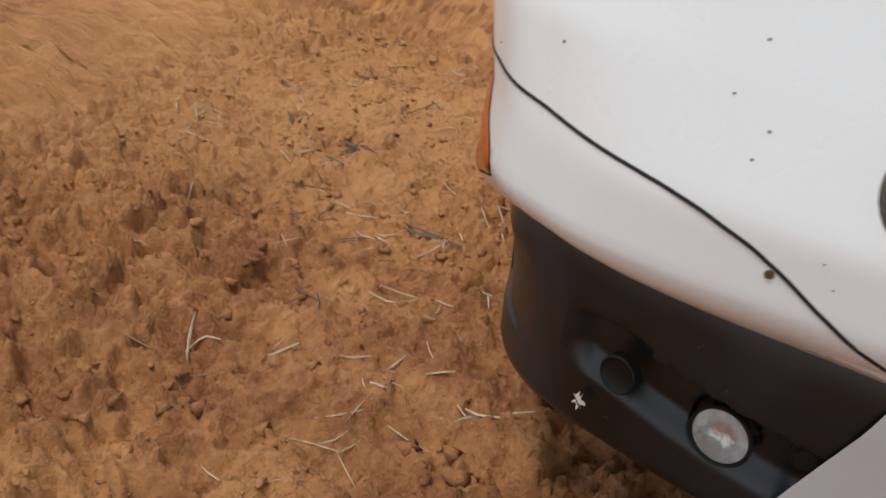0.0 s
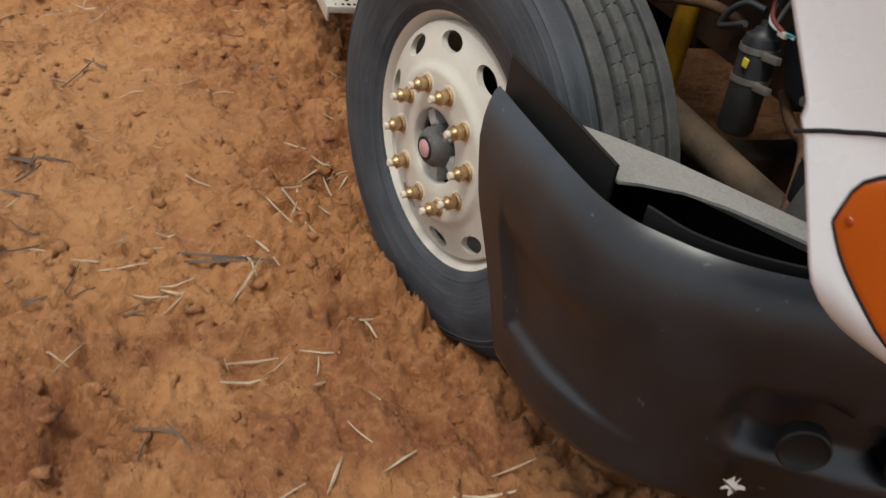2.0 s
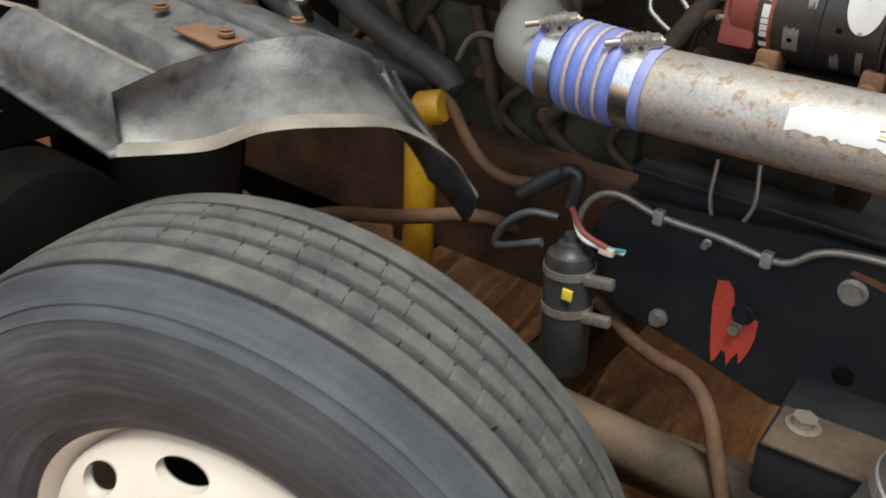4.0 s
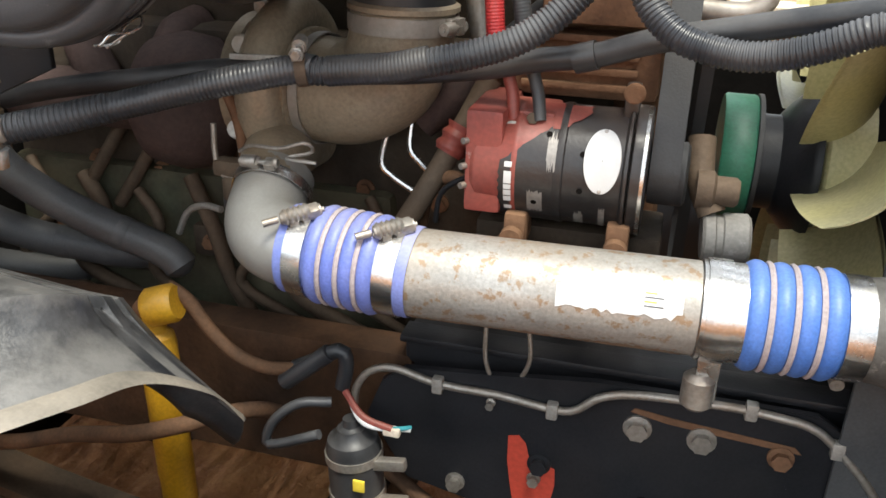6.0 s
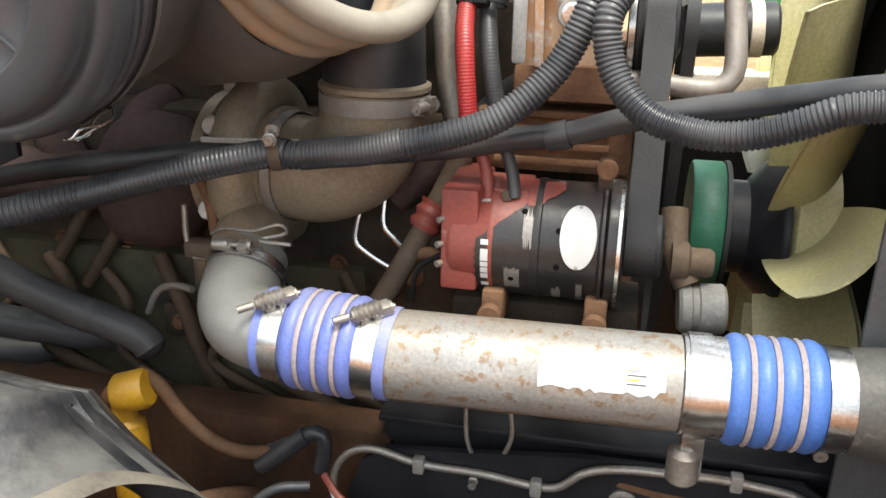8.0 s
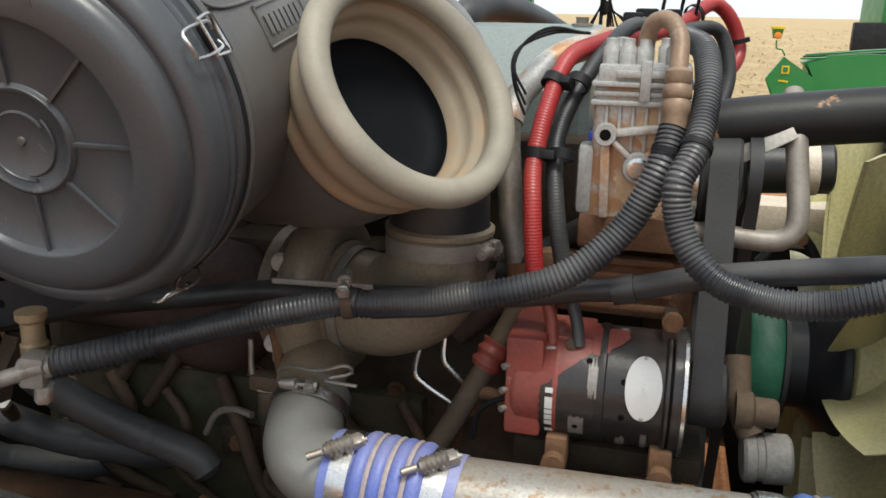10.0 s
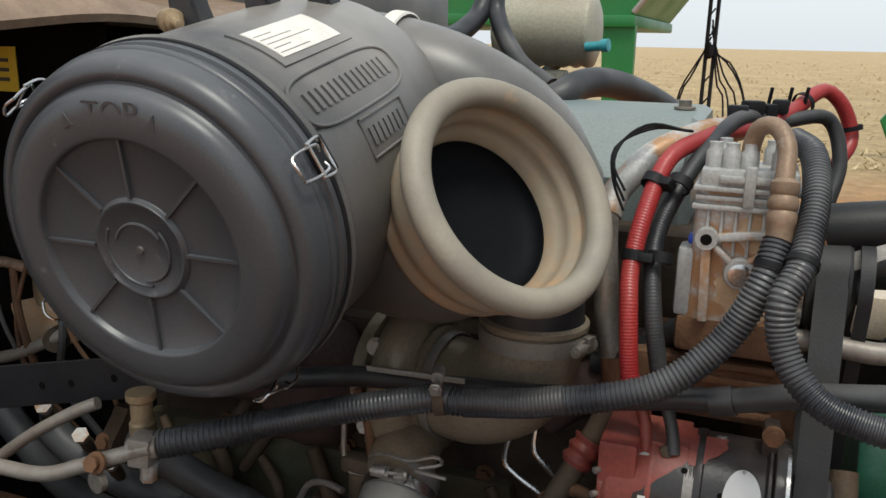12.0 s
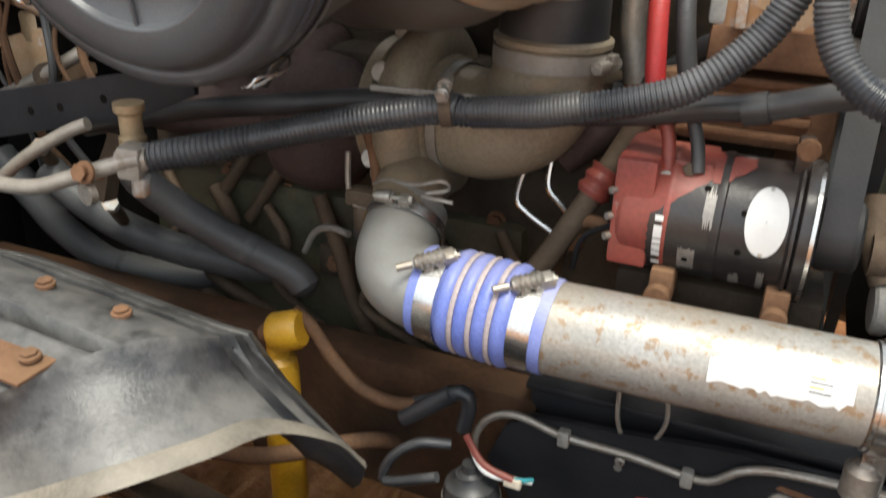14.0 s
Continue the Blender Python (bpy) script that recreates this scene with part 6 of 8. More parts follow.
                 [P(-0.030, -0.013, 0.004), P(-0.012, -0.015, 0.010), P(0.004, -0.013, 0.014), P(0.008, -0.006, 0.010)],
                 [P(-0.010, -0.018, 0.012), P(0.012, -0.020, 0.013), P(0.028, -0.015, 0.005), P(0.031, 0.0, 0.003), P(0.028, 0.015, 0.005), P(0.012, 0.020, 0.013), P(-0.010, 0.018, 0.012)],
                 [P(-0.006, -0.017, 0.012), P(-0.006, 0.017, 0.012)]]
        part("wire_clip", join_bm(*[sweep_bm(resample(spline(l, 5), 0.003), 0.0017, 7) for l in loops]), "steel", a, "bright bent wire clip")
        turned = Matrix((s, LAX, n)).transposed().to_4x4()
        part("clip_seat", join_bm(box_bm((0.030, 0.030, 0.006), Matrix.Translation(o + LAX * 0.022 - n * 0.001) @ turned, 0.002), box_bm((0.040, 0.006, 0.008), Matrix.Translation(o + LAX * 0.034) @ turned, 0.002)), "seam", a, "black moulded clip seat")

    for ang in (63.5, 150, 238, -48):
        clip(ang)
    # mounting bosses and brass drain on top
    for x, y, z, w in ((-0.300, 0.735, 1.795, 0.050), (-0.222, 0.785, 1.805, 0.045), (-0.160, 0.835, 1.812, 0.040)):
        rows = [[Vector((x + dx * f + lean, y + dy * f + lean, z + h)) for dx, dy in ((-w / 2, -0.03), (w / 2, -0.02), (w / 2, 0.03), (-w / 2, 0.03))] for f, h, lean in ((1.0, 0.0, 0.01), (0.85, 0.035, 0.0), (0.7, 0.08, -0.008), (0.6, 0.12, -0.012))]
        fin, vs = grid_bm(rows, close_v=True)
        fin.faces.new(vs[-1])
        bmesh.ops.bevel(fin, geom=fin.edges[:], offset=0.004, segments=2, affect="EDGES")
        part("mount_fin", fin, "hose", a, "black moulded mounting fin")
    part("brass_fitting", lathe_bm([(0.016, -0.01), (0.017, 0.006), (0.012, 0.008), (0.012, 0.016), (0.008, 0.018), (0.006, 0.034), (0.0, 0.036)], 18, axis((-0.318, 0.705, 1.848), (0.80, -0.55, -0.15))), "dustybrass", a, "rusty brass fitting")

    # side duct to the rubber boot
    d = Vector((0.80, -0.56, 0.20)).normalized()
    c0 = Vector((0.131, 0.747, 1.656))
    old = Vector((0.80, -0.55, 0.24)).normalized()
    d = Vector((0.738, -0.414, 0.532)).normalized()
    K = 0.945
    part("inlet_duct", sweep_bm(spline([c0 - d * 0.06 - old * 0.30, c0 - d * 0.09 - old * 0.18, c0 - d * 0.13 - old * 0.05, c0 - d * 0.10], 5), lambda i, s: 0.128 - 0.013 * s, 48, caps=False), "airbox", a, "tapering black inlet duct")
    part("outlet_tube", sweep_bm(spline([(0.105, 0.962, 1.565), (0.110, 0.950, 1.53), (0.114, 0.938, 1.49), (0.1155, 0.935, 1.43)], 8), 0.0735, 36), "hose", a, "black rubber outlet tube")
    b = thing("intake_boot", tuple(c0), "tan dust-covered ribbed rubber intake boot, open end", "rubber boot")
    mb = axis(c0, d) @ Matrix.Diagonal((K, K, K, 1))
    part("boot_bellows", lathe_bm([(0.112, -0.125), (0.124, -0.118), (0.129, -0.106), (0.127, -0.096), (0.126, -0.088), (0.132, -0.078), (0.139, -0.066), (0.141, -0.054), (0.138, -0.044), (0.136, -0.038), (0.140, -0.028), (0.150, -0.018)], 72, mb, caps=False), "boot", b, angle=80)
    part("boot_bead", lathe_bm([(0.144 + 0.019 * math.cos(t), 0.018 * math.sin(t)) for t in arc(22)], 80, mb, caps=False), "bootlip", b, "thick rounded lip")
    part("boot_throat", lathe_bm([(0.130, 0.010), (0.127, 0.000), (0.1265, -0.010), (0.129, -0.014), (0.1285, -0.020), (0.122, -0.027), (0.1205, -0.038), (0.1215, -0.046), (0.117, -0.054), (0.1115, -0.062), (0.1095, -0.078)], 72, mb, caps=False), "boot", b, "ringed tan throat", angle=70)
    # Shallow closing cap; its near-black colour replaces the shade of a deep duct.
    part("throat_inside", lathe_bm([(0.1094, -0.072), (0.1085, -0.080), (0.104, -0.090), (0.090, -0.098), (0.05, -0.102), (0.0, -0.103)], 60, mb, caps=False), "throat", b, "near-black cap standing in for the duct's shade")


build_air_cleaner()


# ---------- looms and hoses over the engine ----------
def build_looms():
    a = hose("wiring_loom", "thick black corrugated loom crossing the engine bay", "loom", [(0.045, 0.742, 1.380), (0.072, 0.745, 1.379), (0.159, 0.757, 1.388), (0.262, 0.77, 1.411), (0.326, 0.78, 1.438), (0.383, 0.80, 1.492), (0.418, 0.812, 1.564), (0.430, 0.835, 1.610)], 0.0185, "loom", 16, loom=0.0062)
    part("loom_sleeve", loom_bm([(-0.325, 0.612, 1.297), (-0.184, 0.675, 1.328), (-0.08, 0.708, 1.355), (0.036, 0.74, 1.380), (0.06, 0.743, 1.380)], 0.0190, 0.0058, 16, 0.045), "loom", a, "dusty finely ribbed sleeve")
    part("loom_tape", loom_bm([(0.078, 0.7455, 1.3795), (0.115, 0.751, 1.3835), (0.159, 0.757, 1.388), (0.205, 0.763, 1.3985)], 0.0196, 0.005, 16, 0.03), "hose", a, "dusty taped loom end")
    part("loom_end", loom_bm([(-0.325, 0.612, 1.297), (-0.25, 0.645, 1.312), (-0.19, 0.672, 1.327)], 0.0202, 0.0075), "loom", a)
    clamp_band(a, (0.045, 0.742, 1.380), (1, 0.25, 0.12), 0.0195, 0.014, "oilydust", up=(0, -0.2, 1))
    for p, d in (((0.426, 0.82, 1.585), (0.2, 0.3, 1)),):
        part("zip_tie", lathe_bm([(0.0188, -0.004), (0.0205, -0.004), (0.0205, 0.004), (0.0188, 0.004)], 20, axis(p, d), caps=False), "seam", a)
    hose("refrigerant_pipe", "rust-stained metal pipe looping over the compressor", "pipe", [(0.431, 0.86, 1.625), (0.430, 0.875, 1.675), (0.429, 0.898, 1.715), (0.415, 0.918, 1.736), (0.396, 0.932, 1.733), (0.388, 0.94, 1.708), (0.388, 0.94, 1.675)], 0.0115, "rustpipe", 14, 0.008)
    f = thing("crimp_fitting", (0.43, 0.85, 1.62), "rust-stained crimped hose fitting", "fitting")
    part("crimp", lathe_bm([(0.012, 0.075), (0.0165, 0.07), (0.0165, 0.058), (0.0145, 0.055), (0.0175, 0.05), (0.0175, 0.04), (0.015, 0.037), (0.0175, 0.032), (0.0175, 0.022), (0.0155, 0.018), (0.0165, 0.0), (0.015, -0.012)], 24, axis((0.431, 0.845, 1.608), (0.0, 0.25, 1))), "rustpipe", f)
    b = hose("cable_loom", "black corrugated loom hanging in a loop", "loom", [(0.440, 1.02, 1.712), (0.462, 0.97, 1.700), (0.468, 0.90, 1.665), (0.464, 0.845, 1.625), (0.456, 0.80, 1.590), (0.440, 0.775, 1.555), (0.444, 0.768, 1.514), (0.462, 0.757, 1.478), (0.492, 0.745, 1.452), (0.526, 0.738, 1.441), (0.567, 0.73, 1.437), (0.611, 0.72, 1.445), (0.651, 0.71, 1.461), (0.685, 0.70, 1.478), (0.730, 0.69, 1.486), (0.80, 0.68, 1.49)], 0.0172, "loom", 16, loom=0.006)
    part("zip_tie", lathe_bm([(0.0175, -0.004), (0.0195, -0.004), (0.0195, 0.004), (0.0175, 0.004)], 20, axis((0.457, 0.805, 1.594), (0.2, 0.6, 0.7)), caps=False), "seam", b)
    c = hose("coolant_hose", "smooth black hose running along behind the looms", "hose", [(-0.60, 0.80, 1.25), (-0.397, 0.81, 1.302), (-0.226, 0.82, 1.332), (-0.117, 0.83, 1.350), (0.003, 0.835, 1.356), (0.128, 0.84, 1.362), (0.254, 0.835, 1.380), (0.328, 0.828, 1.397), (0.399, 0.82, 1.410), (0.471, 0.80, 1.436), (0.557, 0.78, 1.457), (0.639, 0.75, 1.478), (0.722, 0.72, 1.498), (0.82, 0.70, 1.51)], 0.0155, "hose", 14)
    part("tape_wrap", hose_bm([(0.375, 0.822, 1.403), (0.402, 0.819, 1.411)], 0.0185, 14, 0.01), "hose", c, "taped joint")
    part("white_strip", box_bm((0.15, 0.004, 0.008), Matrix.Translation((-0.02, 0.812, 1.376)) @ Matrix.Rotation(radians(-2), 4, "Y"), 0.001), "bracket", c, "pale torn tape edge")
    red = hose("red_cable", "red corrugated battery cable rising from the alternator", "cable", [(0.280, 0.848, 1.388), (0.271, 0.842, 1.412), (0.262, 0.85, 1.50), (0.257, 0.88, 1.552), (0.266, 0.92, 1.621), (0.286, 0.98, 1.684), (0.335, 1.08, 1.708)], 0.0125, "red", 12, loom=0.0042, depth=0.035)
    part("red_lead", hose_bm([(0.300, 0.838, 1.312), (0.296, 0.846, 1.345), (0.287, 0.850, 1.372), (0.276, 0.846, 1.400)], lambda i, s: 0.0085 + 0.003 * (s > 0.75), 12, 0.006), "altred", red, "smooth red lead")
    part("ring_terminal", lathe_bm([(0.004, 0.0), (0.010, 0.0), (0.010, 0.004), (0.004, 0.004)], 16, axis((0.301, 0.826, 1.306), (0, -1, 0.6))), "dullsteel", red)
    part("red_end", hose_bm([(0.335, 1.08, 1.708), (0.393, 1.20, 1.714), (0.440, 1.30, 1.732), (0.486, 1.38, 1.763), (0.522, 1.40, 1.735), (0.540, 1.40, 1.679), (0.514, 1.35, 1.635)], 0.0125, 12, 0.015), "red", red)
    blk = hose("black_cable", "black battery cable clipped beside the red one", "cable", [(0.318, 0.853, 1.380), (0.309, 0.86, 1.404), (0.290, 0.87, 1.498), (0.281, 0.92, 1.577), (0.302, 0.97, 1.644), (0.334, 1.05, 1.699), (0.368, 1.15, 1.728), (0.417, 1.25, 1.716), (0.494, 1.33, 1.72), (0.522, 1.33, 1.652), (0.51, 1.30, 1.58)], 0.0120, "hose", 12, loom=0.0042, depth=0.02)
    part("black_lead", hose_bm([(0.336, 0.832, 1.318), (0.331, 0.842, 1.345), (0.323, 0.850, 1.368), (0.313, 0.857, 1.392)], lambda i, s: 0.0085 + 0.003 * (s > 0.75), 12, 0.006), "hose", blk, "smooth black lead")
    for p, d in (((0.283, 0.945, 1.652), (0.3, 0.6, 0.7)), ((0.272, 0.888, 1.562), (0.05, 0.35, 0.95))):
        k = thing("cable_clip", p, "black plastic clip joining two cables", "clip")
        m = axis(p, d)
        part("clip_body", join_bm(lathe_bm([(0.0135, -0.007), (0.017, -0.007), (0.017, 0.007), (0.0135, 0.007)], 20, Matrix.Translation((-0.013, 0, 0)) @ m, caps=False), lathe_bm([(0.0135, -0.007), (0.017, -0.007), (0.017, 0.007), (0.0135, 0.007)], 20, Matrix.Translation((0.020, 0.004, 0)) @ m, caps=False), box_bm((0.02, 0.02, 0.013), Matrix.Translation(Vector(p) + Vector((0.004, -0.008, 0))) @ m.to_3x3().to_4x4(), 0.003)), "seam", k)
    part("zip_tie", lathe_bm([(0.0168, -0.004), (0.0188, -0.004), (0.0188, 0.004), (0.0168, 0.004)], 18, axis((0.455, 1.325, 1.743), (0.55, 0.8, 0.35)), caps=False), "seam", red)
    part("zip_tie", lathe_bm([(0.0168, -0.004), (0.0188, -0.004), (0.0188, 0.004), (0.0168, 0.004)], 18, axis((0.538, 1.40, 1.70), (0.25, 0, -1)), caps=False), "seam", red)
    g = thing("plug_cluster", (0.38, 1.17, 1.73), "bunched black connectors with cut tie ends", "connector")
    for i in range(4):
        part("plug", box_bm((0.03, 0.025, 0.022), Matrix.Translation((0.36 + 0.02 * i, 1.16 + 0.03 * i, 1.735 + 0.006 * (i % 2))) @ Matrix.Rotation(0.5 * i, 4, "Z"), 0.004), "seam", g)
    for i, q in enumerate((0.0, 0.03, 0.055)):
        part("tie_end", sweep_bm([Vector((0.40 + q, 1.26 + q, 1.73)), Vector((0.405 + q, 1.25 + q, 1.77))], 0.003, 6), "seam", g)
    for i in range(3):
        hose("thin_wire", "thin black wire looping beside the red cable", "wire", [(0.30 + 0.004 * i, 1.02, 1.716), (0.25, 1.03 + 0.01 * i, 1.722 - 0.004 * i), (0.215 - 0.006 * i, 1.02, 1.700 - 0.006 * i), (0.205, 1.0, 1.665 - 0.01 * i), (0.225, 0.99, 1.63 - 0.015 * i)], 0.0022, "seam", 6, 0.012)
    # lower left
    for nm, p in (("heater_hose", [(-0.94, 0.90, 1.12), (-0.865, 0.90, 1.046), (-0.823, 0.92, 0.976), (-0.764, 0.95, 0.915), (-0.672, 0.97, 0.899), (-0.587, 1.0, 0.894), (-0.50, 1.06, 0.90)]), ("heater_hose", [(-0.77, 0.86, 1.13), (-0.717, 0.86, 1.092), (-0.649, 0.88, 1.043), (-0.575, 0.92, 0.997), (-0.488, 0.95, 0.975), (-0.424, 0.98, 0.958), (-0.35, 1.04, 0.95)]), ("heater_hose", [(-0.57, 0.84, 1.20), (-0.538, 0.84, 1.156), (-0.495, 0.87, 1.103), (-0.419, 0.90, 1.049), (-0.355, 0.92, 1.016), (-0.306, 0.93, 0.990), (-0.279, 0.93, 0.958)])):
        hh = thing(nm, p[0], "dusty grey-black rubber heater hose", "hose")
        part("heater_hose_tube", hose_bm(p, lambda i, q: 0.029 * math.sqrt(min(1.0, 0.12 + (1 - q) * 22)), 18, 0.008), "heaterhose", hh)
        mid = spline(p)[28]
        ahead = spline(p)[29]
        part("fabric_joint", lathe_bm([(0.0288, -0.010), (0.0298, -0.008), (0.0298, 0.008), (0.0288, 0.010)], 24, axis(mid, ahead - mid), caps=False), "heaterhose", hh)
    r = thing("refrigerant_line", (-0.36, 0.57, 1.27), "white-silver aluminium line with a ring bracket", "metal line")
    part("line", hose_bm([(-0.305, 0.60, 1.305), (-0.345, 0.588, 1.292), (-0.40, 0.572, 1.272), (-0.447, 0.56, 1.256), (-0.509, 0.56, 1.249), (-0.60, 0.56, 1.252), (-0.75, 0.58, 1.27)], 0.0105, 14, 0.012), "weathered", r)
    part("line", hose_bm([(-0.70, 0.66, 1.16), (-0.653, 0.66, 1.191), (-0.576, 0.66, 1.246), (-0.504, 0.67, 1.289), (-0.469, 0.68, 1.305)], 0.0095, 12, 0.012), "weathered", r)
    part("ring", lathe_bm([(0.0115, -0.005), (0.0145, -0.005), (0.0145, 0.005), (0.0115, 0.005)], 18, axis((-0.368, 0.568, 1.258), (0.2, 1, 0))), "dullsteel", r)
    bolt(r, (-0.366, 0.566, 1.287), (0, -1, 0.3), 0.010, 0.01, "rust")
    part("tee_block", join_bm(box_bm((0.034, 0.030, 0.042), axis((-0.322, 0.604, 1.298), (0.1, 0, 1), (1, 0.3, 0)), 0.005), lathe_bm([(0.014, -0.024), (0.016, -0.02), (0.016, 0.012), (0.014, 0.016)], 18, axis((-0.318, 0.606, 1.300), (1, 0.35, 0.15)))), "weathered", r, "pale tee block with rust stain")
    part("lower_union", hex_bm(0.012, 0.026, axis((-0.318, 0.606, 1.252), (0.1, 0, 1))), "alurust", r)
    part("brass_stub", lathe_bm([(0.016, 0.0), (0.018, 0.004), (0.018, 0.02), (0.015, 0.023), (0.015, 0.05), (0.02, 0.055), (0.02, 0.065), (0, 0.066)], 20, Matrix.Translation((-0.352, 0.64, 1.295))), "dustybrass", r, "dusty brass service port")
    br = thing("hanger_bar", (-0.55, 0.70, 1.28), "black drilled steel bar under the air cleaner", "bar")
    part("bar", plate_bm([(-0.80, 1.215), (-0.62, 1.262), (-0.40, 1.315), (-0.30, 1.36), (-0.30, 1.41), (-0.42, 1.375), (-0.60, 1.335), (-0.80, 1.290)], 0.008, Matrix(((1, 0, 0, 0), (0, 0, -1, 0.715), (0, 1, 0, 0), (0, 0, 0, 1))), 0.001), "frame", br, smooth=False)
    for x, z in ((-0.46, 1.335), (-0.545, 1.312), (-0.605, 1.298)):
        # The bar is uncut; a near-black disc gives each hole's shade.
        part("bar_hole", lathe_bm([(0.0065, 0.0), (0.0, 0.0004)], 14, axis((x, 0.7065, z), (0, -1, 0))), "dark", br)
    # injector lines and red-banded sensor
    for p in ([(0.122, 0.96, 1.27), (0.122, 0.95, 1.225), (0.139, 0.95, 1.203), (0.165, 0.95, 1.178)], [(0.084, 0.96, 1.25), (0.076, 0.95, 1.198), (0.094, 0.95, 1.176), (0.135, 0.95, 1.152)]):
        q = hose("oil_line", "thin silver oil line with rusty union", "pipe", p, 0.0048, "steel", 8, 0.008)
        part("union", hex_bm(0.009, 0.02, axis(p[-1], (0.6, 0, -0.7))), "rust", q)
    cn = thing("red_banded_joint", (0.2, 0.9, 1.2), "grimy ball joint tube with red banded rubber sleeve", "joint")
    part("tube", hose_bm([(0.245, 0.94, 1.345), (0.225, 0.925, 1.30), (0.190, 0.89, 1.225), (0.150, 0.86, 1.15), (0.12, 0.85, 1.10)], 0.017, 14, 0.012), "oilydust", cn)
    part("red_sleeve", hose_bm([(0.214, 0.913, 1.277), (0.196, 0.897, 1.240)], lambda i, s: 0.0225 + 0.0022 * math.cos(s * 16), 18, 0.003), "altred", cn, "red rubber sleeve")
    hose("fuel_hose", "small brown hose curling beside the alternator", "hose", [(0.245, 0.84, 1.215), (0.215, 0.87, 1.215), (0.185, 0.89, 1.20), (0.165, 0.90, 1.165), (0.155, 0.90, 1.11)], 0.0095, "brownhose", 12)
    hose("sensor_wire", "thin dark wire to the alternator", "wire", [(0.245, 0.835, 1.232), (0.215, 0.845, 1.212), (0.198, 0.85, 1.19), (0.192, 0.852, 1.15)], 0.004, "seam", 8, 0.01)
    hose("dip_wire", "pale curved cable low beside the block", "cable", [(-0.20, 0.93, 1.09), (-0.245, 0.95, 1.085), (-0.29, 0.97, 1.06), (-0.32, 0.98, 1.01)], 0.006, "bracket", 8)


build_looms()


def build_bulkhead_things():
    v = thing("valve_block", (-0.80, 0.92, 1.26), "tan dusty valve block on the bulkhead", "valve")
    part("body", box_bm((0.12, 0.09, 0.10), Matrix.Translation((-0.80, 0.93, 1.315)) @ Matrix.Rotation(radians(-16), 4, "Y"), 0.012), "rusttan", v)
    part("cap", lathe_bm([(0.0, 0.05), (0.032, 0.05), (0.036, 0.044), (0.036, 0.0)], 24, Matrix.Translation((-0.79, 0.92, 1.35))), "dustybrass", v, "dull brass cap")
    part("port", lathe_bm([(0.018, 0.0), (0.018, 0.05), (0.022, 0.052), (0.022, 0.065)], 18, axis((-0.76, 0.90, 1.30), (0.6, -0.8, 0.1))), "oilydust", v)
    w = thing("mounting_bracket", (-0.52, 0.74, 1.18), "dusty folded sheet bracket holding the lines", "bracket")
    rows = [[Vector((x, y, z)) for x, y in ((-0.545 + k, 0.735), (-0.515 + k, 0.730), (-0.508 + k, 0.75), (-0.512 + k, 0.752), (-0.540 + k, 0.742))] for z, k in ((1.16, 0.0), (1.21, 0.018), (1.255, 0.045), (1.275, 0.055))]
    part("plate", grid_bm(rows, close_v=True)[0], "oilydust", w)
    bolt(w, (-0.515, 0.732, 1.21), (0.2, -1, 0.1), 0.009, 0.008, "rust")
    hose("bulkhead_pipe", "pale bent metal pipe along the bulkhead", "pipe", [(-0.90, 0.86, 1.24), (-0.83, 0.85, 1.262), (-0.755, 0.85, 1.295), (-0.70, 0.86, 1.325), (-0.66, 0.88, 1.35)], 0.011, "weathered", 12)
    hose("bulkhead_pipe", "rusty bent metal pipe along the bulkhead", "pipe", [(-0.92, 0.88, 1.42), (-0.84, 0.87, 1.43), (-0.76, 0.88, 1.41), (-0.70, 0.90, 1.37)], 0.010, "rustpipe", 12)
    for x, z in ((-0.66, 1.14), (-0.60, 1.10), (-0.74, 1.18)):
        u = thing("pipe_union", (x, 0.80, z), "rusty threaded pipe union", "fitting")
        part("nut", hex_bm(0.013, 0.018, axis((x, 0.83, z), (0.3, -0.6, 0.7))), "alurust", u)
        part("tail", lathe_bm([(0.010, 0.0), (0.012, 0.03), (0.010, 0.06)], 14, axis((x, 0.83, z), (-0.3, 0.6, -0.7))), "oilydust", u)
    g = thing("wire_bundle", (-0.75, 0.86, 1.22), "bundle of dusty thin wires beside the bulkhead", "wires")
    rng = random.Random(17)
    for k in range(6):
        x = -0.88 + 0.05 * k
        part("wire", hose_bm([(x, 0.87, 1.45 + rng.uniform(-0.05, 0.05)), (x + rng.uniform(-0.03, 0.06), 0.84, 1.34), (x + rng.uniform(-0.02, 0.08), 0.86, 1.22), (x + 0.05, 0.90, 1.10)], 0.004 + 0.003 * (k % 2), 8, 0.02), "brownhose" if k % 3 else "heaterhose", g)


build_bulkhead_things()


# ---------- compressor, pulleys, fan ----------
def build_compressor():
    c = thing("compressor", (0.40, 0.96, 1.48), "rust-stained silver aluminium refrigerant compressor", "compressor")
    part("body", box_bm((0.122, 0.104, 0.190), Matrix.Translation((0.388, 0.970, 1.562)), 0.010, 3), "alurust", c)
    part("head", box_bm((0.118, 0.112, 0.024), Matrix.Translation((0.390, 0.969, 1.668)), 0.005), "alu", c)
    for z, w in ((1.655, 0.130), (1.643, 0.124), (1.631, 0.130)):
        part("valve_plate", box_bm((w, w - 0.006, 0.007), Matrix.Translation((0.389, 0.969, z)), 0.002), "alu", c)
    for x, y in ((0.345, 0.940), (0.366, 0.935), (0.388, 0.935), (0.425, 0.940), (0.355, 0.995), (0.415, 0.995)):
        part("head_boss", lathe_bm([(0.0115, 0.0), (0.0115, 0.022), (0.0085, 0.026), (0.0085, 0.034), (0, 0.035)], 18, Matrix.Translation((x, y, 1.678))), "alu", c)
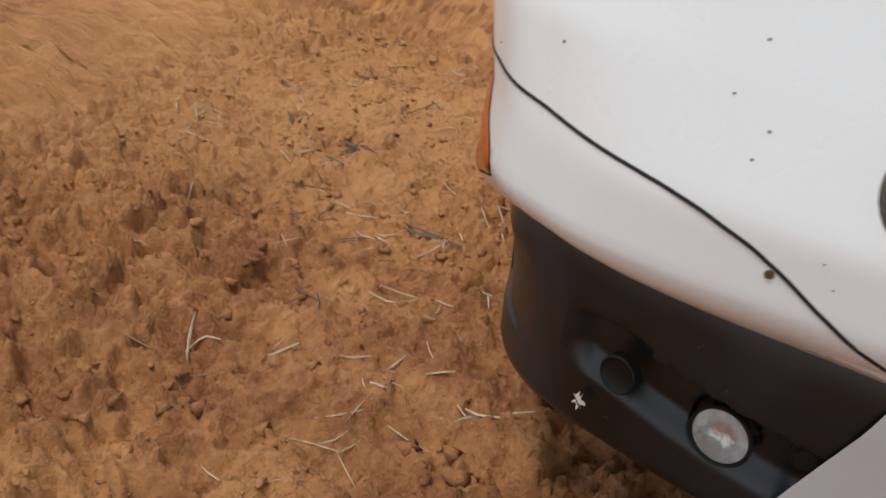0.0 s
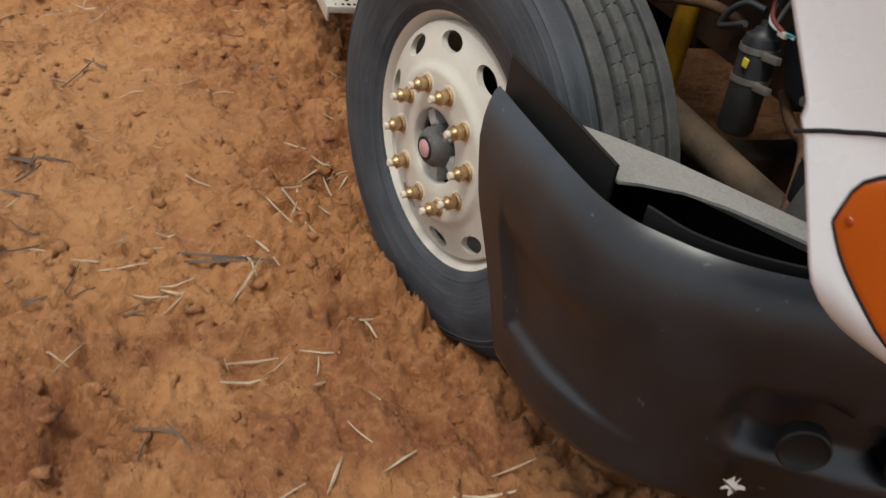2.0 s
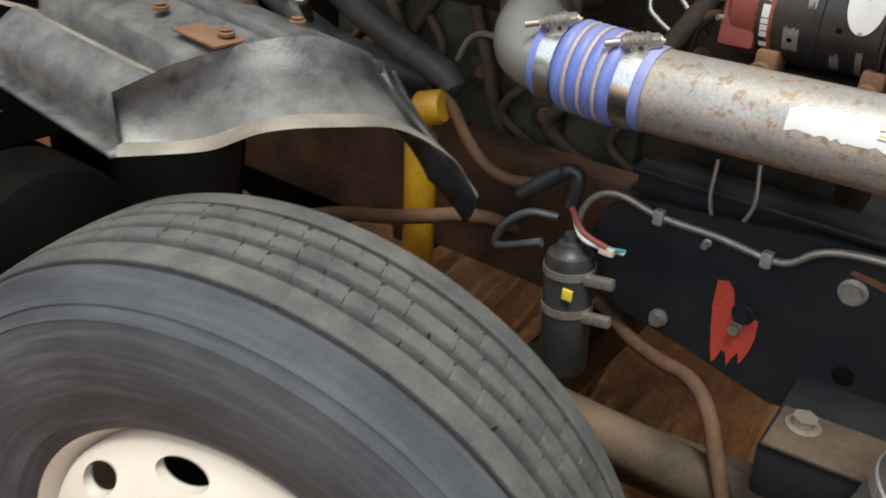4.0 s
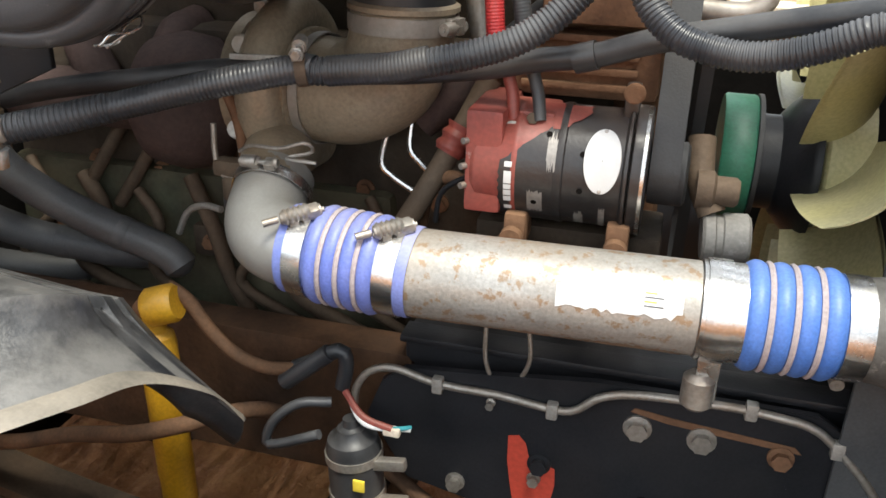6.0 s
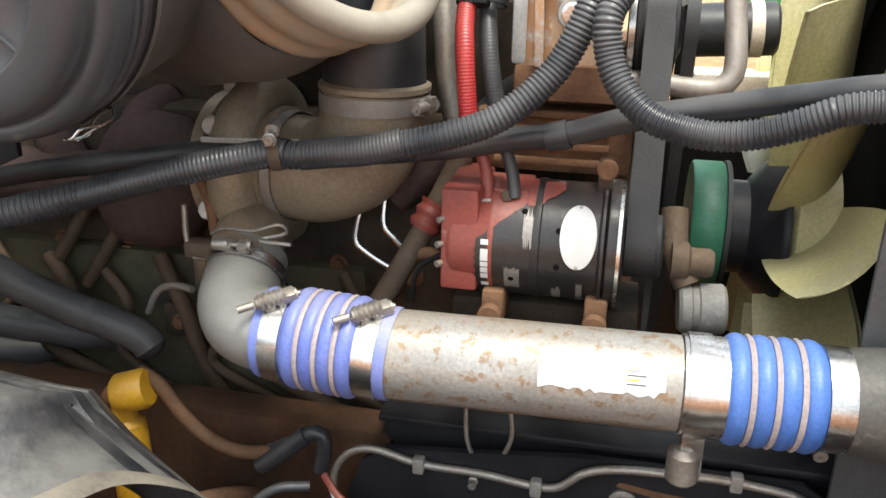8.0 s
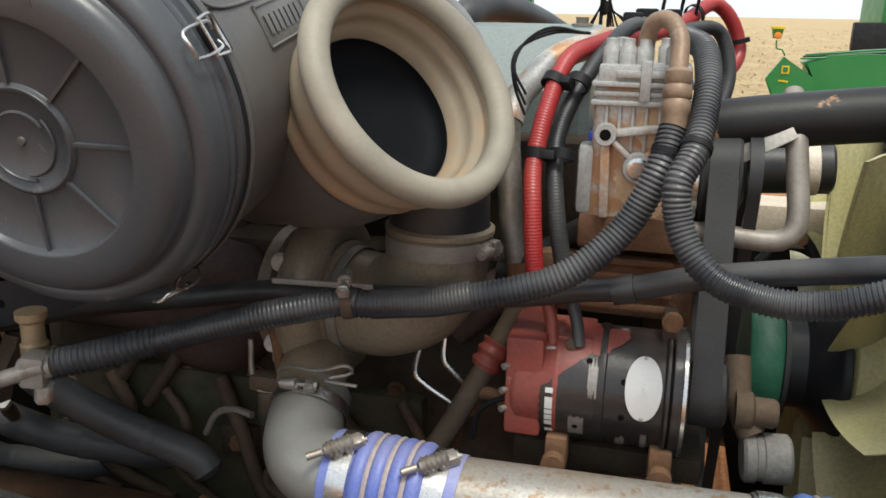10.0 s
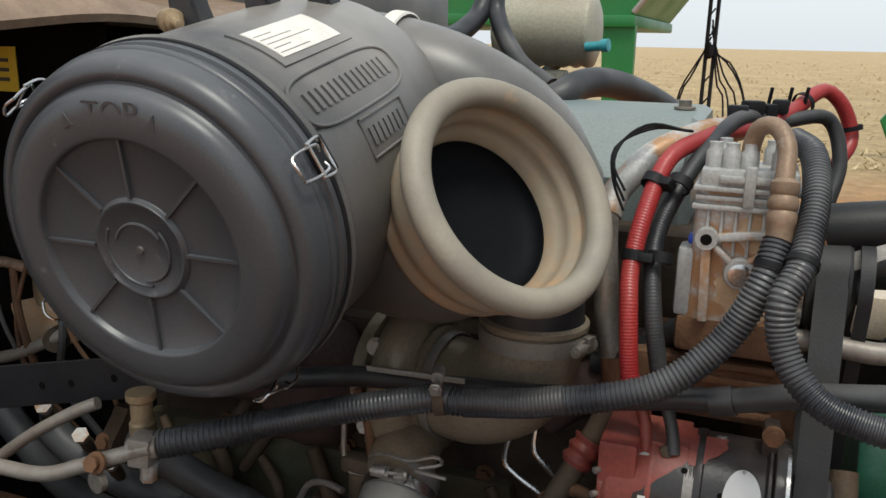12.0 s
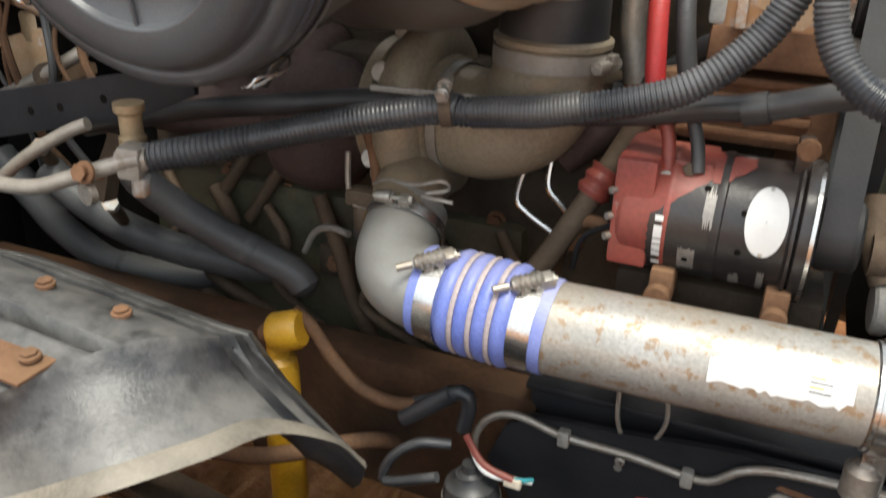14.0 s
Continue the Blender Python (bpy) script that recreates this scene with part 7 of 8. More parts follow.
    part("cross_rib", box_bm((0.075, 0.010, 0.010), Matrix.Translation((0.392, 0.9105, 1.668)), 0.003), "alu", c)
    part("cross_rib", box_bm((0.014, 0.012, 0.052), Matrix.Translation((0.392, 0.9095, 1.660)), 0.003), "alu", c)
    for k in range(6):
        part("cooling_rib", box_bm((0.0045, 0.008, 0.060), Matrix.Translation((0.345 + 0.017 * k, 0.9165, 1.598)), 0.0018), "alu", c)
    for (px0, pz0), (ra, rb), k0 in (((0.412, 1.600), (0.030, 0.028), 1.0), ((0.404, 1.520), (0.040, 0.042), 5.0)):
        edge = []
        for t in arc(41)[:-1]:
            f = 1 + 0.35 * noise.noise((2.2 * math.cos(t) + k0, 2.2 * math.sin(t), k0))
            edge.append((px0 + ra * f * math.cos(t), pz0 + rb * f * math.sin(t)))
        part("rust_stain", plate_bm(edge, 0.0015, Matrix(((1, 0, 0, 0), (0, 0, -1, 0.9185), (0, 1, 0, 0), (0, 0, 0, 1)))), "rusttan", c, "rust-tan stained face")
    for (x0, z0), (x1, z1), w in (((0.346, 1.590), (0.440, 1.604), 0.011), ((0.346, 1.590), (0.388, 1.552), 0.008), ((0.388, 1.555), (0.436, 1.592), 0.008), ((0.346, 1.588), (0.350, 1.478), 0.013)):
        mid, run = Vector(((x0 + x1) / 2, 0.912, (z0 + z1) / 2)), Vector((x1 - x0, 0, z1 - z0))
        part("cast_rib", box_bm((run.length, 0.014, w), Matrix.Translation(mid) @ Matrix.Rotation(-math.atan2(run.z, run.x), 4, "Y"), 0.003), "alurust", c, "cast mounting rib")
    part("lug_eye", lathe_bm([(0.0065, 0.0), (0.014, 0.0), (0.015, 0.004), (0.015, 0.02)], 24, axis((0.346, 0.901, 1.590), (0, 1, 0))), "alu", c)
    # Near-black disc over the eye stands for its shaded bore.
    part("eye_hole_shade", lathe_bm([(0.0075, 0.0), (0, 0.0002)], 18, axis((0.346, 0.9005, 1.590), (0, -1, 0))), "dark", c)
    part("bolt_boss", lathe_bm([(0.0, 0.0), (0.019, 0.0), (0.021, 0.004), (0.022, 0.016)], 28, axis((0.391, 0.9045, 1.547), (0, 1, 0))), "alu", c)
    bolt(c, (0.391, 0.9035, 1.547), (0, -1, 0), 0.010, 0.008, "steel")
    part("side_block", box_bm((0.05, 0.05, 0.095), Matrix.Translation((0.335, 0.945, 1.525)), 0.008), "alu", c, "pale aluminium side block")
    part("blue_cap", box_bm((0.02, 0.02, 0.014), Matrix.Translation((0.332, 0.932, 1.584)), 0.004), "bluecap", c, "small blue cap")
    part("base", box_bm((0.15, 0.11, 0.05), Matrix.Translation((0.39, 0.97, 1.455)), 0.01), "rust", c, "rusty mounting base")
    p = thing("compressor_pulley", (0.505, 0.985, 1.527), "black clutch pulley of the compressor", "pulley")
    m = axis((0.470, 0.985, 1.527), (1, 0, 0))
    part("pulley_rim", lathe_bm([(0.03, 0.0), (0.062, 0.002), (0.064, 0.006), (0.060, 0.010), (0.060, 0.046), (0.064, 0.050), (0.062, 0.054), (0.045, 0.056), (0.03, 0.062), (0.0, 0.062)], 48, m), "belt", p)
    part("clutch_ring", lathe_bm([(0.056, -0.010), (0.066, -0.008), (0.066, 0.0), (0.03, 0.002)], 48, m), "steel", p, "bright steel ring")
    part("clutch_hub", lathe_bm([(0.022, 0.062), (0.024, 0.07), (0.018, 0.082), (0.0, 0.083)], 24, m), "hose", p)
    b = thing("drive_belt", (0.5, 0.95, 1.2), "black ribbed drive belt round the accessory pulleys", "belt")

    def belt_loop(c1, r1, c2, r2, x0, x1):
        d = Vector((c2[0] - c1[0], c2[1] - c1[1]))
        base = math.atan2(d.y, d.x)
        off = math.acos((r1 - r2) / d.length)
        pts = [(c1[0] + r1 * math.cos(t), c1[1] + r1 * math.sin(t)) for t in np.linspace(base + off, base + 2 * math.pi - off, 26)]
        pts += [(c2[0] + r2 * math.cos(t), c2[1] + r2 * math.sin(t)) for t in np.linspace(base - off, base + off, 26)]
        cen = [sum(q[i] for q in pts) / len(pts) for i in (0, 1)]
        rows = []
        for y, z in pts:
            n = Vector((0, y - cen[0], z - cen[1])).normalized() * 0.005
            rows.append([Vector((x0, y, z)), Vector((x0, y, z)) + n, Vector((x1, y, z)) + n, Vector((x1, y, z))])
        return grid_bm(rows, close_u=True, close_v=True)[0]

    part("belt_run", belt_loop((0.985, 1.527), 0.061, (0.872, 1.262), 0.045, 0.482, 0.520), "belt", b)
    part("belt_run", belt_loop((0.985, 1.527), 0.061, (1.18, 1.05), 0.12, 0.532, 0.549), "belt", b)


build_compressor()


def build_fan():
    f = thing("engine_fan", (0.75, CENTRE, 1.2), "pale yellow plastic engine cooling fan", "fan")
    c = Vector((0.748, CENTRE, 1.190))
    part("hub", lathe_bm([(0.0, -0.012), (0.128, -0.012), (0.136, -0.006), (0.136, 0.055), (0.0, 0.06)], 48, axis(c, (1, 0, 0))), "fan", f)
    rows = []
    for i in range(15):
        s = i / 14
        r = 0.130 + 0.260 * s
        w = 0.062 + 0.018 * math.sin(math.pi * (0.15 + 0.6 * s))
        pitch = radians(50 - 10 * s)
        row = []
        for j in range(9):
            q = j / 8 - 0.5
            camber = 0.024 * (1 - 4 * q * q)
            row.append(Vector((q * 2 * w * math.sin(pitch) + camber * math.cos(pitch), q * 2 * w * math.cos(pitch) - camber * math.sin(pitch), r - 0.012 * (2 * abs(q)) ** 4 * s)))
        rows.append(row)
    for k in reversed(range(15)):
        rows.append([p + Vector((0.006, 0, 0)) for p in rows[k]])
    blade, _ = grid_bm(rows, close_u=True)
    first = None
    for k in range(11):
        o = part("blade", blade if first is None else first.data, "fan", f)
        first = first or o
        o.matrix_basis = Matrix.Translation(c) @ Matrix.Rotation(radians(360 / 11 * k + 12.5), 4, "X")
    p = thing("fan_clutch", (0.65, CENTRE, 1.2), "green painted pulley with a dark steel fan clutch", "fan clutch")
    m = axis((0.585, 1.20, 1.187), (1, 0, 0))
    part("green_pulley", lathe_bm([(0.05, 0.0), (0.104, 0.0), (0.107, 0.004), (0.107, 0.048), (0.104, 0.052), (0.06, 0.052)], 56, m), "greenpulley", p, "green painted pulley rim")
    part("pulley_edge", lathe_bm([(0.104, 0.052), (0.109, 0.053), (0.109, 0.060), (0.104, 0.061), (0.05, 0.061)], 56, m, caps=False), "belt", p)
    part("clutch_drum", lathe_bm([(0.078, 0.055), (0.078, 0.092), (0.084, 0.095), (0.104, 0.112), (0.124, 0.132), (0.128, 0.138), (0.128, 0.146), (0.08, 0.148)], 56, m), "frame", p, "dark steel clutch drum")
    i = thing("belt_tensioner", (0.58, 0.87, 1.16), "rusty belt tensioner with a dusty ribbed idler", "tensioner")
    part("arm", hose_bm([(0.545, 0.93, 1.29), (0.55, 0.90, 1.24), (0.57, 0.88, 1.20)], 0.019, 16, 0.012), "oilydust", i)
    part("pivot", lathe_bm([(0.0, 0.0), (0.016, 0.0), (0.020, 0.005), (0.020, 0.03), (0.026, 0.034), (0.026, 0.055)], 24, axis((0.600, 0.885, 1.232), (-1, 0, 0))), "oilydust", i)
    part("idler", lathe_bm([(0.0, 0.0), (0.030, 0.0), (0.034, 0.004), (0.034, 0.016), (0.031, 0.018), (0.031, 0.026), (0.034, 0.028), (0.034, 0.058), (0.03, 0.062)], 32, axis((0.560, 0.875, 1.168), (1, 0.05, 0.05))), "idler", i, "dusty grey idler wheel")
    b = thing("fan_bracket", (0.62, 1.3, 1.3), "pale bracket and thin stay behind the green pulley", "bracket")
    part("pale_cover", box_bm((0.16, 0.10, 0.08), Matrix.Translation((0.66, 1.42, 1.375)), 0.012), "cream", b)
    part("stay", hose_bm([(0.60, 1.28, 1.33), (0.66, 1.29, 1.385), (0.715, 1.28, 1.31)], 0.009, 10, 0.02), "frame", b)
    part("stay_bolt", lathe_bm([(0.013, 0), (0.013, 0.012), (0, 0.013)], 16, axis((0.662, 1.275, 1.382), (0, -1, 0))), "rust", b)


build_fan()


def build_cooling():
    r = thing("radiator", (0.95, CENTRE, 0.6), "dark radiator core with its shroud ahead of the fan", "radiator")
    part("core", box_bm((0.07, 1.25, 0.95), Matrix.Translation((0.94, CENTRE + 0.05, 1.12)), 0.01), "dark", r)
    part("side_tank", box_bm((0.09, 0.10, 1.0), Matrix.Translation((0.94, 0.62, 1.12)), 0.015), "frame", r, "black side tank")
    ring = []
    for t in arc(56)[:-1]:
        y, z = math.cos(t), math.sin(t)
        ring.append([Vector((0.80 + dx, CENTRE + y * q, 1.215 + z * q)) for dx, q in ((0.0, 0.435), (0.10, 0.44), (0.105, 0.46), (0.0, 0.447))])
    part("shroud", grid_bm(ring, close_u=True, close_v=True)[0], "hose", r, "black shroud ring")
    part("shroud_side", box_bm((0.17, 0.010, 0.92), Matrix.Translation((0.853, 0.785, 1.17)), 0.004), "heaterhose", r, "dusty grey shroud side wall")
    u = thing("radiator_pipe", (0.6, 1.0, 1.6), "black painted upper radiator pipe, chipped to bare metal", "radiator pipe")
    part("pipe", hose_bm([(0.44, 0.99, 1.588), (0.53, 0.995, 1.603), (0.62, 1.0, 1.614), (0.70, 1.0, 1.623), (0.74, 1.0, 1.627)], 0.0365, 28, 0.02), "pipeblack", u)
    part("bare_chip", box_bm((0.082, 0.030, 0.003), Matrix.Translation((0.548, 0.9625, 1.583)) @ Matrix.Rotation(radians(-30), 4, "Y") @ Matrix.Rotation(radians(60), 4, "X"), 0.001), "bracket", u, "pale torn tab")
    part("hose_end", lathe_bm([(0.039, 0.0), (0.044, 0.003), (0.044, 0.13), (0.039, 0.135)], 36, axis((0.700, 1.0, 1.622), (1, 0, 0.09))), "blue", u, "pale blue hose end")
    clamp_band(u, (0.735, 1.0, 1.625), (1, 0, 0.09), 0.0455, 0.026, "steel", up=(0, -0.4, 1))
    s = hose("heater_pipe", "bare silver coolant pipe bent upwards at its end", "pipe", [(0.20, 1.0, 1.36), (0.250, 0.985, 1.385), (0.285, 0.98, 1.415), (0.318, 0.965, 1.444), (0.36, 0.955, 1.459), (0.427, 0.945, 1.462), (0.516, 0.94, 1.458), (0.567, 0.94, 1.455), (0.592, 0.94, 1.463), (0.601, 0.945, 1.486), (0.596, 0.96, 1.54), (0.590, 0.985, 1.60), (0.59, 1.05, 1.64)], 0.0145, "weathered", 16, 0.012)
    part("rubber_end", hose_bm([(0.20, 1.0, 1.36), (0.250, 0.985, 1.385), (0.285, 0.98, 1.415), (0.318, 0.965, 1.444), (0.36, 0.955, 1.459)], 0.0175, 16, 0.012), "hose", s, "black rubber joint")
    b = thing("lower_header_hose", (0.6, 1.25, 1.5), "wide black tube behind the upper radiator pipe", "hose")
    part("tube", lathe_bm([(0.043, 0.0), (0.043, 0.16), (0.038, 0.165), (0.0, 0.166)], 36, axis((0.53, 1.26, 1.497), (1, 0, 0.06))), "hose", b)
    part("band", lathe_bm([(0.0432, 0.12), (0.0455, 0.121), (0.0455, 0.14), (0.0432, 0.141)], 36, axis((0.53, 1.26, 1.497), (1, 0, 0.06)), caps=False), "cream", b)
    v = hose("vent_pipe", "vertical steel pipe with a rusted lower half", "pipe", [(0.243, 0.97, 1.27), (0.235, 0.985, 1.334), (0.213, 0.995, 1.43), (0.204, 1.0, 1.505), (0.196, 1.02, 1.575), (0.203, 1.045, 1.615), (0.224, 1.055, 1.645), (0.250, 1.08, 1.673), (0.286, 1.12, 1.691), (0.322, 1.18, 1.702), (0.36, 1.28, 1.70)], 0.019, "dullsteel", 20, 0.015)
    part("rust_band", hose_bm([(0.243, 0.968, 1.27), (0.236, 0.983, 1.334), (0.228, 0.99, 1.38)], 0.0222, 20, 0.015), "rust", v, "rusted lower half")
    part("pale_bend", hose_bm([(0.197, 1.025, 1.585), (0.203, 1.045, 1.615), (0.224, 1.055, 1.645), (0.250, 1.08, 1.673), (0.286, 1.12, 1.691), (0.322, 1.18, 1.702), (0.36, 1.28, 1.70)], 0.0205, 20, 0.015), "alurust", v, "pale bend with rust")


build_cooling()


# ---------- engine mass ----------
def build_engine():
    e = thing("engine_block", (-0.2, 1.25, 0.75), "grimy brown engine block behind the accessories", "engine")
    part("block", box_bm((1.10, 0.46, 0.62), Matrix.Translation((-0.13, 1.26, 1.06)), 0.03), "block", e)
    part("cylinder_head", box_bm((1.04, 0.36, 0.20), Matrix.Translation((-0.13, 1.28, 1.45)), 0.02), "block", e)
    part("front_case", box_bm((0.10, 0.40, 0.46), Matrix.Translation((0.45, 1.24, 1.18)), 0.03), "rust", e, "rusty timing case")
    part("front_head", box_bm((0.17, 0.22, 0.12), Matrix.Translation((0.40, 1.10, 1.44)), 0.015), "rust", e, "rust-brown casting")
    part("front_shelf", box_bm((0.22, 0.18, 0.09), Matrix.Translation((0.37, 1.03, 1.37)), 0.015), "rust", e)
    part("green_side", box_bm((0.75, 0.05, 0.28), Matrix.Translation((-0.30, 1.03, 0.98)), 0.02), "greenblock", e, "dirty green side cover")
    rng = random.Random(31)
    for k in range(7):
        x0 = -0.62 + 0.11 * k
        part("side_pipe", hose_bm([(x0, 0.99, 1.12 - 0.02 * (k % 3)), (x0 + 0.05, 0.97, 1.03), (x0 + rng.uniform(-0.05, 0.12), 0.985, 0.93), (x0 + 0.1, 1.0, 0.85)], 0.010 + 0.004 * (k % 2), 10, 0.02), "oilydust", e)
    for k in range(5):
        part("side_flange", box_bm((0.07, 0.03, 0.06), Matrix.Translation((-0.56 + 0.15 * k, 1.0, 1.0 - 0.05 * (k % 2))), 0.008), "block", e)
        bolt(e, (-0.56 + 0.15 * k, 0.985, 1.0 - 0.05 * (k % 2)), (0, -1, 0), 0.010, 0.010, "rust")
    for k in range(5):
        part("manifold_port", hose_bm([(-0.50 + 0.19 * k, 1.10, 1.36), (-0.50 + 0.18 * k, 1.03, 1.34), (-0.44 + 0.14 * k, 1.0, 1.26)], 0.036, 14, 0.02), "turbine", e)
    part("manifold_log", hose_bm([(-0.62, 1.0, 1.24), (-0.4, 0.99, 1.245), (-0.15, 0.99, 1.25)], 0.05, 16, 0.05), "turbine", e, "dark maroon exhaust manifold")
    for k in range(8):
        bolt(e, (-0.50 + 0.13 * k, 1.028, 1.12 - 0.01 * (k % 2)), (0, -1, 0), 0.011, 0.012, "rust")
    for p in ([(-0.42, 1.0, 1.20), (-0.50, 0.99, 1.08)], [(-0.36, 1.0, 1.17), (-0.44, 0.99, 1.05)]):
        part("push_tube", hose_bm(p, 0.012, 12, 0.03), "oilydust", e)
    part("sump", box_bm((0.9, 0.36, 0.22), Matrix.Translation((-0.2, 1.26, 0.66)), 0.03), "block", e)
    for k in range(4):
        part("shelf_fin", box_bm((0.16, 0.03, 0.010), Matrix.Translation((0.37, 0.945, 1.345 + 0.022 * k)), 0.003), "rust", e)
    v = thing("valve_cover", (-0.1, 1.4, 1.55), "smooth grey-green painted valve cover", "valve cover")
    prof = [(1.17, 1.545), (1.165, 1.62), (1.20, 1.668), (1.27, 1.715), (1.52, 1.722), (1.58, 1.69), (1.60, 1.545)]
    rows = [[Vector((x, y + (0.02 if i in (0, 4) else 0), z - (0.01 if i in (0, 4) else 0))) for y, z in prof] for i, x in enumerate((-0.72, -0.70, -0.2, 0.285, 0.30))]
    bm, vs = grid_bm(rows)
    bm.faces.new(vs[0])
    bm.faces.new(vs[-1])
    part("cover", bm, "cover", v, angle=25)
    for x in (-0.3, 0.0, 0.26):
        bolt(v, (x, 1.40, 1.722), (0, 0, 1), 0.013, 0.012, "dullsteel", "cover_bolt")
    hose("breather_hose", "thick bent black rubber hose behind the valve cover", "hose", [(-0.30, 1.52, 1.64), (-0.12, 1.50, 1.69), (-0.007, 1.50, 1.722), (0.021, 1.55, 1.745), (0.059, 1.65, 1.752), (0.111, 1.80, 1.727), (0.175, 1.95, 1.675), (0.24, 2.1, 1.60)], 0.032, "hose", 18)
    hose("overflow_hose", "black hose hanging from the coolant tank", "hose", [(-0.225, 1.76, 1.93), (-0.219, 1.75, 1.90), (-0.185, 1.70, 1.85), (-0.125, 1.65, 1.785), (-0.041, 1.60, 1.74)], 0.021, "hose", 16)
    hose("overflow_hose", "black hose joining the coolant tank", "hose", [(-0.42, 1.50, 1.80), (-0.293, 1.52, 1.835), (-0.275, 1.62, 1.845), (-0.26, 1.72, 1.885), (-0.25, 1.76, 1.93)], 0.024, "hose", 16)
    d = thing("intake_duct", (-0.1, 1.0, 1.7), "dusty grey intake duct behind the air cleaner", "duct")
    part("duct", hose_bm([(-0.35, 1.02, 1.78), (-0.20, 0.98, 1.79), (-0.06, 0.98, 1.765), (0.05, 1.02, 1.70), (0.10, 1.08, 1.60)], 0.085, 30, 0.03), "airbox", d)
    part("duct_band", lathe_bm([(0.086, -0.012), (0.089, -0.01), (0.089, 0.01), (0.086, 0.012)], 40, axis((-0.125, 0.975, 1.785), (1, 0, -0.12)), caps=False), "label", d, "pale clamp band")
    t = thing("coolant_tank", (-0.25, 2.0, 1.66), "milky ribbed plastic coolant tank with a blue valve", "coolant tank")
    prof = [(0.0, -0.20), (0.09, -0.20), (0.125, -0.185)] + [(0.128 + 0.004 * math.cos(k * math.pi), -0.17 + 0.0243 * k) for k in range(15)] + [(0.125, 0.185), (0.09, 0.20), (0.0, 0.20)]
    part("tank_body", lathe_bm([(0.72 * r, 0.68 * h) for r, h in prof], 40, axis((-0.165, 2.02, 1.865), (1, 0, 0))), "tank", t, angle=60)
    part("tank_seam", lathe_bm([(0.0, -0.006), (0.145, -0.006), (0.145, 0.006), (0.0, 0.006)], 4, Matrix.Translation((-0.165, 2.02, 1.850)) @ Matrix.Diagonal((1.12, 0.80, 1, 1)) @ Matrix.Rotation(radians(45), 4, "Z")), "tank", t)
    part("filler", lathe_bm([(0.03, 0.0), (0.03, 0.05), (0.04, 0.052), (0.04, 0.08), (0.0, 0.082)], 28, Matrix.Translation((-0.17, 2.0, 1.94))), "tank", t)
    part("valve", lathe_bm([(0.012, 0.0), (0.012, 0.04), (0.016, 0.042), (0.016, 0.06), (0, 0.061)], 16, axis((-0.040, 1.93, 1.825), (1, -0.2, 0.1))), "teal", t, "small blue valve")
    part("tank_leg", box_bm((0.10, 0.06, 0.55), Matrix.Translation((-0.15, 2.0, 1.49)), 0.01), "tank", t)
    h = thing("heater_box", (-0.5, 1.6, 1.7), "grey moulded housing behind the air cleaner", "housing")
    part("housing", box_bm((0.62, 0.40, 0.22), Matrix.Translation((-0.72, 1.75, 1.86)), 0.03), "airbox", h)
    part("housing_rib", box_bm((0.63, 0.41, 0.014), Matrix.Translation((-0.72, 1.75, 1.83)), 0.005), "airbox", h)


build_engine()


# ---------- wheel-arch liner ----------
def build_liner():
    f = thing("fender_liner", (-0.2, 0.4, 0.97), "dusty black plastic wheel-arch liner with raised ribs", "fender liner")
    shoulder = spline([(-0.300, 0.205, 1.125), (-0.250, 0.270, 1.160), (-0.200, 0.345, 1.182), (-0.150, 0.405, 1.190), (-0.118, 0.460, 1.172), (-0.128, 0.540, 1.128), (-0.160, 0.600, 1.092)], 8)
    lower = spline([(-0.285, 0.195, 1.060), (-0.215, 0.265, 1.066), (-0.118, 0.295, 1.112), (-0.066, 0.370, 1.112), (-0.046, 0.450, 1.090), (-0.010, 0.525, 1.033), (0.018, 0.573, 0.962)], 8)

    def corrugation(y):
        if y > 0.475:
            return 0.004
        d = 1.0
        for c, half in ((0.222, 0.020), (0.325, 0.040), (0.428, 0.040)):
            d = min(d, max(0.0, (abs(y - c) - half) / 0.009))
        return 0.034 * d * d * (3 - 2 * d)

    def groove(y):
        d = max(max(0.0, min(1.0, (half - abs(y - c)) / 0.006)) for c, half in ((0.502, 0.015), (0.552, 0.013)))
        return 0.024 * d * d * (3 - 2 * d)

    def top(p, x):
        back = p.x - x
        near = max(0.0, min(1.0, (back - 0.012) / 0.022))
        return Vector((x, p.y, p.z + 0.10 * min(back, 0.35) - 0.05 * max(0.0, back - 0.35) - corrugation(p.y) * near - groove(p.y)))

    dense = []
    for a, b in zip(range(len(shoulder) - 1), range(len(lower) - 1)):
        for q in (0.0, 0.34, 0.67):
            dense.append((shoulder[a].lerp(shoulder[a + 1], q), lower[b].lerp(lower[b + 1], q)))
    dense.append((shoulder[-1], lower[-1]))
    s0, l0 = dense[0]
    cols, edge = [], []
    backs = [-0.575, -0.56, -0.52, -0.46, -0.42, -0.36, -0.33]
    # outboard wall and its flange
    for dy, dz in ((-0.024, 0.0), (-0.004, 0.0), (0.0, 0.006), (0.0, 0.035)):
        col = [Vector((x, l0.y + dy, l0.z + dz + 0.13 * min(-0.285 - x, 0.35))) for x in backs]
        col += [l0 + Vector((0.0, dy, dz))] * 1 + [l0 + Vector((0.004, dy, dz * (1 - q) )) for q in (0.2, 0.4, 0.6, 0.8)] + [l0 + Vector((0.006, dy, 0)), l0 + Vector((0.018, dy, -0.004))]
        cols.append(col)
    for p, e in dense:
        col = [top(p, x) for x in backs[:-2]] + [top(p, p.x - 0.05), top(p, p.x - 0.026)]
        out = Vector((e.x - p.x, e.y - p.y, 0)).normalized()
        col += [p - Vector((0, 0, groove(p.y)))]
        for q in (0.2, 0.4, 0.6, 0.8):
